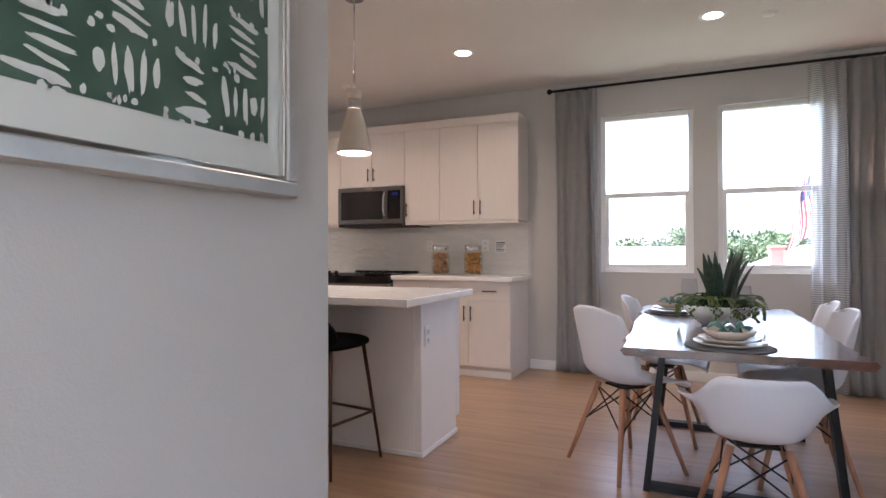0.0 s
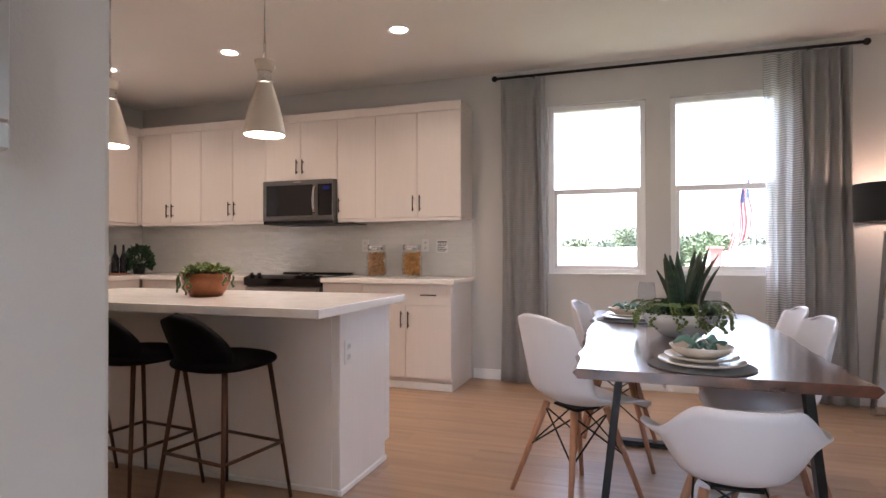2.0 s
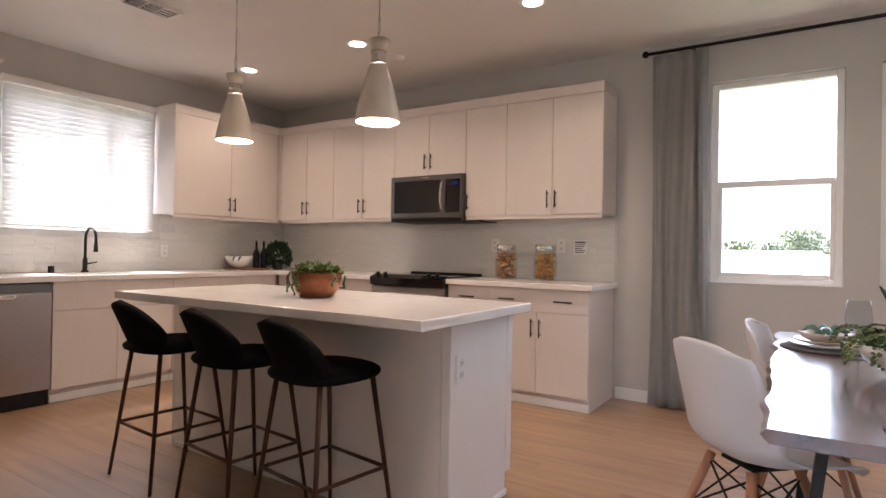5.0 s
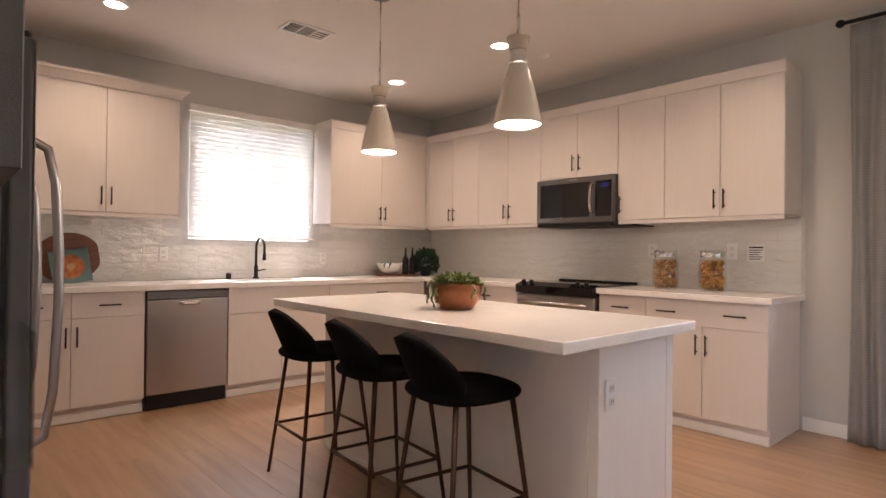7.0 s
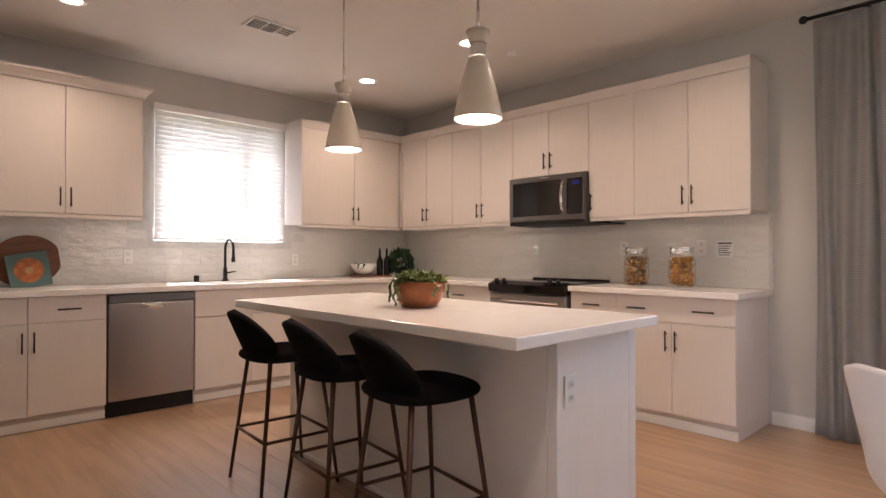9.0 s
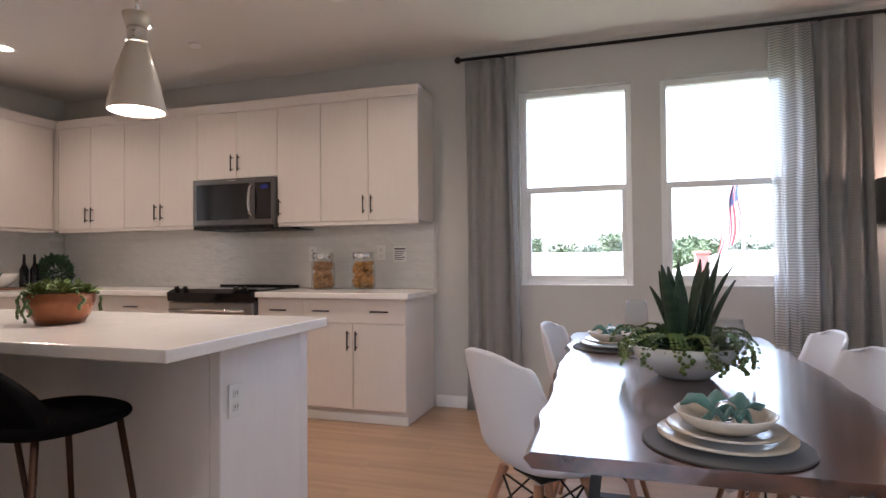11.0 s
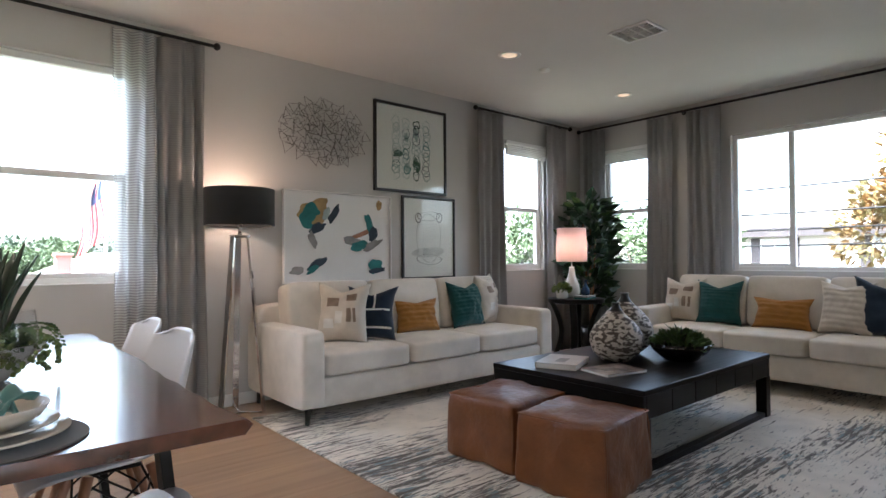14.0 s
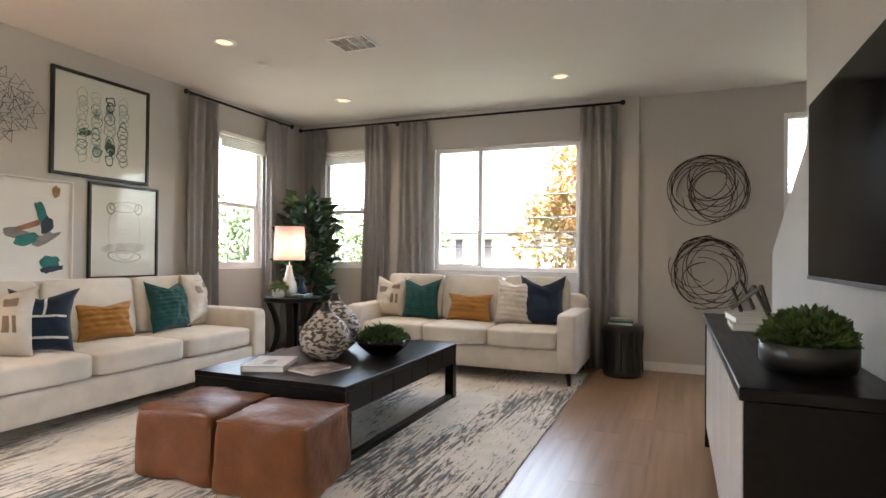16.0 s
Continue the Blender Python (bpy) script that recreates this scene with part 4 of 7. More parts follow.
def shell_chair(name, label, arms, x, y, rz, group):
    c = thing(name, label, "chair", x, y, 0, rz, group)
    s = part("shell", bowl_shell(arms) if arms else side_shell(), SHELLWHITE, c, "", True)
    md = s.modifiers.new("thick", "SOLIDIFY")
    md.thickness, md.offset = 0.008, -1
    feet = {}
    for sx in (-1, 1):
        for sy in (-1, 1):
            a, b = (sx * 0.095, -0.02 + sy * 0.085, 0.412), (sx * 0.208, -0.02 + sy * 0.198, 0.0)
            feet[sx, sy] = (Vector(a), Vector(b))
            part("leg", rod(a, b, 0.016, 0.010, 12), BEECH, c, "turned beech leg", True)

    def at(sx, sy, h):
        a, b = feet[sx, sy]
        return a.lerp(b, h)
    for sx in (-1, 1):
        part("brace", rod(at(sx, -1, 0.05), at(sx, 1, 0.48), 0.004, n=6), BLACK, c)
        part("brace", rod(at(sx, 1, 0.05), at(sx, -1, 0.48), 0.004, n=6), BLACK, c)
    for sy in (-1, 1):
        part("brace", rod(at(-1, sy, 0.05), at(1, sy, 0.48), 0.004, n=6), BLACK, c)
        part("brace", rod(at(1, sy, 0.05), at(-1, sy, 0.48), 0.004, n=6), BLACK, c)
    part("mount", box(-0.075, 0.075, -0.085, 0.05, 0.402, 0.414, 0.003), BLACK, c)
    return c


SIDE = "white moulded shell chair on beech dowel legs"
ch = shell_chair("dining_chair", SIDE, False, 5.0, -2.28, -46, "side chairs at the dining table")
ch.scale = (1.05, 1.05, 1.05)
for x, y, rz in ((5.16, -1.64, -94), (5.78, -2.14, 92), (5.80, -1.66, 88)):
    copy_thing(ch, pose(x, y, 0, 0, 0, rz)).scale = (1.05, 1.05, 1.05)
shell_chair("dining_armchair", "white moulded armchair on beech dowel legs", True, 5.53, -2.96, 3, "")


def place_setting(x, y, napkin):
    TZ = 0.751
    p = thing("placemat", "round charcoal woven placemat on the table", "placemat", x, y, TZ)
    part("mat", lathe([(0.001, 0), (0.165, 0), (0.167, 0.002), (0.165, 0.004), (0.001, 0.004)], 40, False), MATGREY, p)
    for z, r, nm in ((0.005, 0.135, "dinner_plate"), (0.021, 0.115, "salad_plate")):
        d = thing(nm, "cream stoneware plate with raised rim", "plate", x, y, TZ + z)
        part("plate", lathe([(0.001, 0), (r * 0.6, 0), (r, 0.014), (r, 0.019), (r * 0.62, 0.006), (0.001, 0.006)], 40, False), STONEWARE, d, "", True)
    b = thing("bowl", "cream stoneware bowl on stacked plates", "bowl", x, y, TZ + 0.029)
    part("bowl", lathe([(0.001, 0), (0.05, 0), (0.085, 0.018), (0.10, 0.04), (0.097, 0.041), (0.08, 0.02), (0.045, 0.006), (0.001, 0.006)], 40, False), STONEWARE, b, "", True)
    if napkin:
        nk = thing("napkin", "sage green cloth napkin in a glass ring", "napkin", x, y, TZ + 0.047)
        for nm, back in (("cloth", 1), ("cloth_end", -1)):
            bm = bmesh.new()
            g = []
            for i in range(19):
                row = []
                for j in range(9):
                    u, v = (i / 18 - 0.5) * 2, j / 8
                    half = 0.014 + (0.072 if back > 0 else 0.034) * v ** 0.8
                    reach = (0.075 if back > 0 else 0.042) * v * (1 - 0.25 * u * u)
                    fold = 0.013 * v ** 0.6 * math.cos(u * 10 + back) + 0.008 * noise.noise(Vector((u * 2, v * 3, 4 + back)))
                    row.append(bm.verts.new((u * half, back * reach - 0.012, 0.020 + 0.026 * math.sin(v * 2.2) * (1 if back > 0 else 0.4) + fold - 0.010 * u * u * v)))
                g.append(row)
            for a, c in zip(g, g[1:]):
                for j in range(8):
                    bm.faces.new((a[j], a[j + 1], c[j + 1], c[j]))
            q = part(nm, bm, SAGE, nk, "", True)
            q.modifiers.new("thick", "SOLIDIFY").thickness = 0.004
        rg = lathe([(0.019, -0.011), (0.024, 0), (0.019, 0.011), (0.016, 0), (0.019, -0.011)], 22, False)
        bmesh.ops.rotate(rg, verts=rg.verts, matrix=Matrix.Rotation(radians(90), 3, "X"))
        bmesh.ops.translate(rg, verts=rg.verts, vec=(0.0, -0.014, 0.024))
        part("ring", rg, CHROME, nk, "silver napkin ring", True)


def wine_glass(x, y):
    g = thing("wine_glass", "clear stemmed wine glass on the table", "glass", x, y, 0.751)
    g.scale = (1.08, 1.08, 1.1)
    part("bowl", lathe([(0.004, 0.085), (0.03, 0.10), (0.042, 0.135), (0.040, 0.17), (0.034, 0.205), (0.0325, 0.205), (0.0385, 0.17), (0.0405, 0.135), (0.029, 0.102), (0.003, 0.088)], 28, False), WINEGLASS, g, "", True)
    part("stem", rod((0, 0, 0.004), (0, 0, 0.086), 0.004, n=10), WINEGLASS, g, "", True)
    part("foot", lathe([(0.036, 0), (0.036, 0.002), (0.004, 0.006)], 28, True), WINEGLASS, g, "", True)


MATGREY = cloth_material("charcoal_weave", (0.05, 0.045, 0.042), 0, 300)
SAGE = cloth_material("sage_cloth", (0.085, 0.19, 0.17), 0, 500)
place_setting(5.45, -2.90, True)
place_setting(5.20, -1.62, True)
wine_glass(5.52, -2.52)
wine_glass(5.30, -1.85)


# ---- plants ----
def blades(rnd, count, r0, r1, length, width, lean, z0, curl=0.3):
    """Pointed leaves rising from a ring."""
    bm = bmesh.new()
    for k in range(count):
        a = rnd.random() * 6.283
        r = r0 + (r1 - r0) * rnd.random()
        L = length * (0.7 + 0.5 * rnd.random())
        tilt = lean * (0.5 + rnd.random())
        w = width * (0.8 + 0.4 * rnd.random())
        d = Vector((math.cos(a), math.sin(a), 0))
        sd = Vector((-d.y, d.x, 0))
        prev = None
        n = 6
        for i in range(n + 1):
            s = i / n
            ang = tilt + curl * s
            c = d * (r + L * s * math.sin(ang)) + Vector((0, 0, z0 + L * s * math.cos(ang)))
            ww = w * (math.sin(math.pi * min(0.98, 0.18 + 0.80 * s)) ** 0.8) * 0.5
            fold = Vector((0, 0, 0)) + d * ww * 0.35
            cur = [bm.verts.new(c - sd * ww), bm.verts.new(c + fold), bm.verts.new(c + sd * ww)]
            if prev:
                bm.faces.new((prev[0], prev[1], cur[1], cur[0]))
                bm.faces.new((prev[1], prev[2], cur[2], cur[1]))
            prev = cur
    return bm


def leaflets(rnd, count, place, size):
    """Many small leaves; place() gives the middle and the way out of each."""
    verts, faces = [], []
    for k in range(count):
        c, out = place()
        s = size * (0.6 + 0.8 * rnd.random())
        out = (out + Vector((rnd.uniform(-1, 1), rnd.uniform(-1, 1), rnd.uniform(-0.6, 1))) * 0.6).normalized()
        side = out.cross(Vector((rnd.uniform(-1, 1), rnd.uniform(-1, 1), rnd.uniform(-1, 1)))).normalized()
        up = out.cross(side)
        b = len(verts)
        for p in (c, c + out * s * 0.45 + side * s * 0.34 + up * s * 0.1, c + out * s * 1.1, c + out * s * 0.45 - side * s * 0.34 + up * s * 0.1, c + out * s * 0.5 - up * s * 0.06):
            verts.append(p)
        faces += [(b, b + 1, b + 4), (b + 1, b + 2, b + 4), (b + 2, b + 3, b + 4), (b + 3, b, b + 4)]
    bm = bmesh.new()
    vs = [bm.verts.new(v) for v in verts]
    for f in faces:
        bm.faces.new([vs[i] for i in f])
    return bm


def dome(rnd, rx, rz, z0, hang=0.0):
    def place():
        a, t = rnd.random() * 6.283, math.acos(1 - rnd.random() * (1 + hang))
        k = 0.65 + 0.35 * rnd.random()
        o = Vector((math.sin(t) * math.cos(a), math.sin(t) * math.sin(a), math.cos(t)))
        return Vector((o.x * rx * k, o.y * rx * k, z0 + o.z * rz * k)), o
    return place


def trailing(rnd, r, z0, drop, count):
    """Strings of small beads hanging over a rim."""
    bm = bmesh.new()
    for k in range(count):
        a = rnd.random() * 6.283
        L = drop * (0.4 + 0.7 * rnd.random())
        n = int(L / 0.010) + 3
        for i in range(n):
            s = i / n
            rr = r * (0.85 + 0.25 * min(1, s * 3))
            aa = a + 0.08 * math.sin(i * 0.9 + k)
            bmesh.ops.create_icosphere(bm, subdivisions=1, radius=0.0065 * (0.8 + 0.5 * rnd.random()),
                                       matrix=Matrix.Translation((rr * math.cos(aa), rr * math.sin(aa), z0 + 0.012 * math.sin(min(1, s * 3) * 3.1) - L * max(0, s - 0.15))))
    return bm


def frond(rnd, a, r0, z0, reach, drop):
    """A thin stem arching over a rim, with small leaves on both sides."""
    bm = bmesh.new()
    d, sd = Vector((math.cos(a), math.sin(a), 0)), Vector((-math.sin(a), math.cos(a), 0))
    n = 13
    for i in range(n):
        s = i / (n - 1)
        c = d * (r0 + reach * math.sin(s * 1.5)) + Vector((0, 0, z0 + 0.02 * math.sin(s * 3.1) - drop * s * s)) + sd * 0.012 * math.sin(s * 3 + a * 5)
        for e in (-1, 1):
            t = sd * e * (0.017 - 0.006 * s) + d * 0.005 + Vector((0, 0, 0.006 * rnd.random()))
            w = d * 0.0045 - Vector((0, 0, 0.004))
            bm.faces.new([bm.verts.new(c + q) for q in (t * 0, t * 0.55 + w, t, t * 0.55 - w)])
    return bm


def rosette(rnd, centre, radius, open_):
    """Rings of pointed fleshy leaves, the inner ones steeper."""
    bm = bmesh.new()
    for ring in range(4):
        n = 9 - ring
        for k in range(n):
            a = (k + 0.5 * (ring % 2)) / n * 6.283 + rnd.random() * 0.2
            el = 0.15 + open_ * 0.3 + ring * 0.33
            L = radius * (1 - 0.13 * ring) * (0.9 + 0.2 * rnd.random())
            d = Vector((math.cos(a) * math.cos(el), math.sin(a) * math.cos(el), math.sin(el)))
            sd = Vector((-math.sin(a), math.cos(a), 0)) * radius * 0.17
            up = d.cross(sd).normalized() * radius * -0.08
            c = Vector(centre)
            base, mid, tip, keel = c, c + d * L * 0.6, c + d * L, c + d * L * 0.55 - up
            v = [bm.verts.new(q) for q in (base, mid + sd, tip, mid - sd, keel)]
            for f in ((0, 1, 4), (1, 2, 4), (2, 3, 4), (3, 0, 4)):
                bm.faces.new([v[i] for i in f])
    return bm


SNAKELEAF = material("snake_leaf", (0.012, 0.028, 0.016), 0.45, 0, 20, 0.3, second=(0.032, 0.060, 0.030), stretch=(1, 1, 3))


def centrepiece():
    p = thing("snake_plant_planter", "snake plant and succulents in white ribbed bowl", "plant", 5.44, -2.18, 0.751)
    p.scale = (1.13, 1.13, 1.10)
    part("pot", lathe([(0.06, 0), (0.075, 0.004), (0.13, 0.05), (0.155, 0.095), (0.150, 0.098), (0.12, 0.06), (0.02, 0.05)], 40, True), CERAMIC, p, "white ceramic bowl", True)
    part("soil", lathe([(0.001, 0.075), (0.138, 0.075)], 24, False), material("soil", (0.03, 0.02, 0.014), 0.95), p)
    r = random.Random(3)
    for k in range(16):
        b = blades(r, 1, 0.008, 0.06, 0.255, 0.040, 0.17, 0.07, 0.04 + 0.16 * (k % 3) / 2)
        lf = part("tall_leaf", b, SNAKELEAF, p, "upright dark green pointed leaf", True)
        lf.modifiers.new("thick", "SOLIDIFY").thickness = 0.003
    part("moss", leaflets(r, 500, dome(r, 0.12, 0.055, 0.085, 0.1), 0.022), LEAFMATS[0], p)
    part("succulent", leaflets(r, 300, dome(r, 0.150, 0.045, 0.090, 0.1), 0.024), LEAFMATS[1], p)
    for k in range(22):
        part("sprig", frond(r, k / 22 * 6.283 + r.random() * 0.3, 0.085, 0.125, 0.07 + 0.08 * r.random(), 0.01 + 0.08 * r.random()), LEAFMATS[1 + k % 2], p)
    for k in range(5):
        a = k / 5 * 6.283 + 0.5
        part("rosette", rosette(r, (0.115 * math.cos(a), 0.115 * math.sin(a), 0.10), 0.05, 0.5), LEAFMATS[0] if k % 2 else LEAFMATS[1], p)
    tagged(part("trailing_stem", trailing(r, 0.165, 0.095, 0.075, 22), LEAFMATS[2], p, "", True), kind="stuff")


centrepiece()


def island_planter():
    p = thing("succulent_planter", "succulents trailing from a copper-glazed bowl", "plant", 3.08, -2.50, 0.9)
    part("pot", lathe([(0.074, 0), (0.084, 0.003), (0.105, 0.035), (0.120, 0.080), (0.126, 0.122), (0.121, 0.124), (0.10, 0.07), (0.02, 0.06)], 44, True), COPPER, p, "copper-glazed bowl", True)
    r = random.Random(8)
    part("moss", leaflets(r, 260, dome(r, 0.105, 0.03, 0.115, 0.0), 0.018), LEAFMATS[1], p)
    for k in range(10):
        a, d = k * 2.4, (0.0 if k == 0 else 0.055 + 0.04 * (k % 3) * 0.5)
        part("rosette", rosette(r, (d * math.cos(a), d * math.sin(a), 0.128 + 0.012 * (k % 2) - d * 0.15), 0.052 + 0.012 * (k % 3), 0.5), LEAFMATS[1 + (k % 3 > 0)] if k else LEAFMATS[1], p)
    tagged(part("sprig", leaflets(r, 90, dome(r, 0.115, 0.045, 0.125, 0.0), 0.02), LEAFMATS[2], p), kind="stuff")
    tagged(part("trailing_stem", trailing(r, 0.128, 0.118, 0.115, 11), LEAFMATS[1], p, "", True), kind="stuff")


island_planter()


# ---- curtains ----
def curtain(name, label, along, centre, width, depth, z0, z1, folds, mat, group, seed):
    c = thing(name, label, "curtain", group=group)
    r = random.Random(seed)
    bm = bmesh.new()
    n, m = folds * 12, 24
    ph = [r.uniform(-0.6, 0.6) for _ in range(folds + 2)]
    grid = []
    for j in range(m + 1):
        v = j / m
        row = []
        for i in range(n + 1):
            u = i / n
            k = u * folds
            amp = 0.036 * (0.75 + 0.3 * math.sin(ph[int(k)] * 5 + k)) * (0.8 + 0.3 * (1 - v))
            off = amp * math.sin(2 * math.pi * k + 0.5 * math.sin(v * 3 + ph[int(k)])) + 0.008 * noise.noise(Vector((u * 9, v * 4, seed)))
            w = (u - 0.5) * width * (1 + 0.05 * (1 - v)) + 0.012 * math.sin(v * 4 + k * 2)
            z = z0 + (z1 - z0) * v
            row.append(bm.verts.new((centre[0] + w, centre[1] + off, z) if along == "x" else (centre[0] + off, centre[1] + w, z)))
        grid.append(row)
    for a, b in zip(grid, grid[1:]):
        for i in range(n):
            bm.faces.new((a[i], a[i + 1], b[i + 1], b[i]))
    q = part("drape", bm, mat, c, "", True)
    md = q.modifiers.new("thick", "SOLIDIFY")
    md.thickness = 0.003
    return c


ROD_Z = 2.655
G = "grey linen drapes"
curtain("curtain", "grey textured linen drape hanging to the floor", "x", (4.335, -0.10), 0.385, 0, 0.01, ROD_Z - 0.02, 4, CURTAIN, G, 1)
curtain("curtain", "grey textured linen drape hanging to the floor", "x", (6.595, -0.10), 0.33, 0, 0.01, ROD_Z - 0.02, 4, CURTAIN, G, 2)
curtain("sheer_curtain", "pale open-weave sheer drape letting daylight through", "x", (6.305, -0.10), 0.25, 0, 0.01, ROD_Z - 0.02, 3, SHEER, "", 3)
curtain("curtain", "grey textured linen drape hanging to the floor", "x", (9.69, -0.10), 0.38, 0, 0.01, ROD_Z - 0.02, 4, CURTAIN, G, 4)
curtain("curtain", "grey textured linen drape hanging to the floor", "x", (10.80, -0.10), 0.34, 0, 0.01, ROD_Z - 0.02, 4, CURTAIN, G, 5)
XR = FARX - 0.10
for yc, w, sd in ((-0.27, 0.30, 6), (-1.12, 0.30, 7), (-1.60, 0.36, 8), (-3.66, 0.36, 9)):
    curtain("curtain", "grey textured linen drape hanging to the floor", "y", (XR, yc), w, 0, 0.01, ROD_Z - 0.02, 4, CURTAIN, G, sd)


def curtain_rod(a, b, out, supports, label):
    r = thing("curtain_rod", label, "curtain rod")
    part("pole", rod((*a, ROD_Z), (*b, ROD_Z), 0.0125, n=14), BLACK, r, "", True)
    for p in (a, b):
        s = bmesh.new()
        bmesh.ops.create_uvsphere(s, u_segments=14, v_segments=10, radius=0.026, matrix=Matrix.Translation((*p, ROD_Z)))
        part("finial", s, BLACK, r, "", True)
    for p in supports:
        bm = rod((*p, ROD_Z), (p[0] + out[0], p[1] + out[1], ROD_Z), 0.008, n=8)
        add_rod(bm, (p[0] + out[0], p[1] + out[1], ROD_Z), (p[0] + out[0] * 0.92, p[1] + out[1] * 0.92, ROD_Z), 0.022, n=12)
        part("bracket", bm, BLACK, r, "", True)


curtain_rod((4.08, -0.10), (6.84, -0.10), (0, 0.098), ((4.40, -0.10), (6.50, -0.10)), "black metal curtain rod over dining windows")
curtain_rod((9.46, -0.10), (11.05, -0.10), (0, 0.098), ((9.6, -0.10), (10.9, -0.10)), "black metal curtain rod over corner window")
curtain_rod((XR, -0.06), (XR, -3.90), (0.098, 0), ((XR, -0.16), (XR, -1.36), (XR, -3.60)), "long black metal curtain rod over far windows")


# ---- living room ----
def rug():
    r = thing("area_rug", "cream rug with broken charcoal and blue streaks", "rug")
    m = cloth_material("streaked_rug", (0.78, 0.73, 0.65), 0, 500, strength=0.6)
    nt = m.node_tree
    N, L = nt.nodes, nt.links
    b = N["Principled BSDF"]
    tc = N.new("ShaderNodeTexCoord")
    base = b.inputs["Base Color"].links[0].from_socket
    patch, pm = N.new("ShaderNodeTexNoise"), N.new("ShaderNodeMapping")
    patch.inputs["Scale"].default_value, patch.inputs["Detail"].default_value = 1.3, 3
    pm.inputs["Scale"].default_value = (0.6, 1.6, 1)
    L.new(tc.outputs["Object"], pm.inputs[0])
    L.new(pm.outputs[0], patch.inputs["Vector"])

    def streak(scale, lo, hi, stretch, colour, prev):
        mp, nz, mr, mx = N.new("ShaderNodeMapping"), N.new("ShaderNodeTexNoise"), N.new("ShaderNodeMapRange"), N.new("ShaderNodeMix")
        mp.inputs["Scale"].default_value = stretch
        nz.inputs["Scale"].default_value, nz.inputs["Detail"].default_value, nz.inputs["Roughness"].default_value = scale, 6, 0.75
        mr.inputs["From Min"].default_value, mr.inputs["From Max"].default_value = lo, hi
        mx.data_type = "RGBA"
        mx.inputs["B"].default_value = (*colour, 1)
        L.new(tc.outputs["Object"], mp.inputs[0])
        L.new(mp.outputs[0], nz.inputs["Vector"])
        ad = N.new("ShaderNodeMath")
        ad.operation, ad.inputs[1].default_value = "MULTIPLY_ADD", 0.45
        L.new(patch.outputs["Fac"], ad.inputs[0])
        L.new(nz.outputs["Fac"], ad.inputs[2])
        sub = N.new("ShaderNodeMath")
        sub.operation, sub.inputs[1].default_value = "SUBTRACT", 0.225
        L.new(ad.outputs[0], sub.inputs[0])
        L.new(sub.outputs[0], mr.inputs["Value"])
        L.new(mr.outputs[0], mx.inputs["Factor"])
        L.new(prev, mx.inputs["A"])
        return mx.outputs["Result"]
    c = streak(2.0, 0.56, 0.80, (1.0, 2.2, 1), (0.52, 0.50, 0.47), base)
    c = streak(9.0, 0.578, 0.588, (0.8, 4.6, 1), (0.105, 0.090, 0.080), c)
    c = streak(6.5, 0.60, 0.63, (1.0, 3.4, 1), (0.16, 0.23, 0.26), c)
    c = streak(4.6, 0.590, 0.598, (0.45, 9.0, 1), (0.075, 0.062, 0.055), c)
    L.new(c, b.inputs["Base Color"])
    part("rug_body", box(6.95, 10.98, -3.63, -0.46, 0.001, 0.013, 0.004), m, r)


rug()


def sofa(x, y, rz, width, seats, label):
    """Track-arm sofa; its front faces local -y, its back at local y = 0."""
    s = thing("sofa", label, "sofa", x, y, 0, rz)
    D, AW = 0.92, 0.17
    h = width / 2
    part("base", roundbox(width - 0.02, D - 0.03, 0.20, 16, 6, (0, -D / 2, 0.215)), SOFA, s, "", True)
    for sx in (-1, 1):
        part("arm", roundbox(AW, D, 0.51, 14, 8, (sx * (h - AW / 2), -D / 2, 0.375)), SOFA, s, "", True)
    part("back", roundbox(width - 0.04, 0.17, 0.66, 12, 8, (0, -0.09, 0.44)), SOFA, s, "", True)
    cw = (width - 2 * AW) / seats
    for k in range(seats):
        cx = -h + AW + cw * (k + 0.5)
        part("seat_cushion", roundbox(cw - 0.005, 0.66, 0.155, 11, 10, (cx, -D + 0.335, 0.395), 0.24), SOFA, s, "", True)
        bc = roundbox(cw - 0.008, 0.20, 0.46, 11, 10, (0, 0, 0), 0.0)
        for v in bc.verts:
            v.co.y *= 1 + 0.35 * (1 - (2 * v.co.x / cw) ** 2) * (1 - (v.co.z / 0.23) ** 2)
        bmesh.ops.rotate(bc, verts=bc.verts, matrix=Matrix.Rotation(radians(-9), 3, "X"))
        bmesh.ops.translate(bc, verts=bc.verts, vec=(cx, -0.27, 0.69))
        part("back_cushion", bc, SOFA, s, "", True)
    for sx in (-1, 1):
        for fy in (-D + 0.07, -0.07):
            part("leg", rod((sx * (h - 0.08), fy, 0.13), (sx * (h - 0.065), fy, 0.0135), 0.026, 0.014, 12), FRAMEBLACK, s, "tapered black leg", True)
    return s


sofa(8.34, -0.04, 0, 2.52, 3, "cream upholstered three-seat sofa with track arms")
sofa(FARX - 0.17, -2.49, -90, 2.26, 3, "cream upholstered sofa below the slider window")


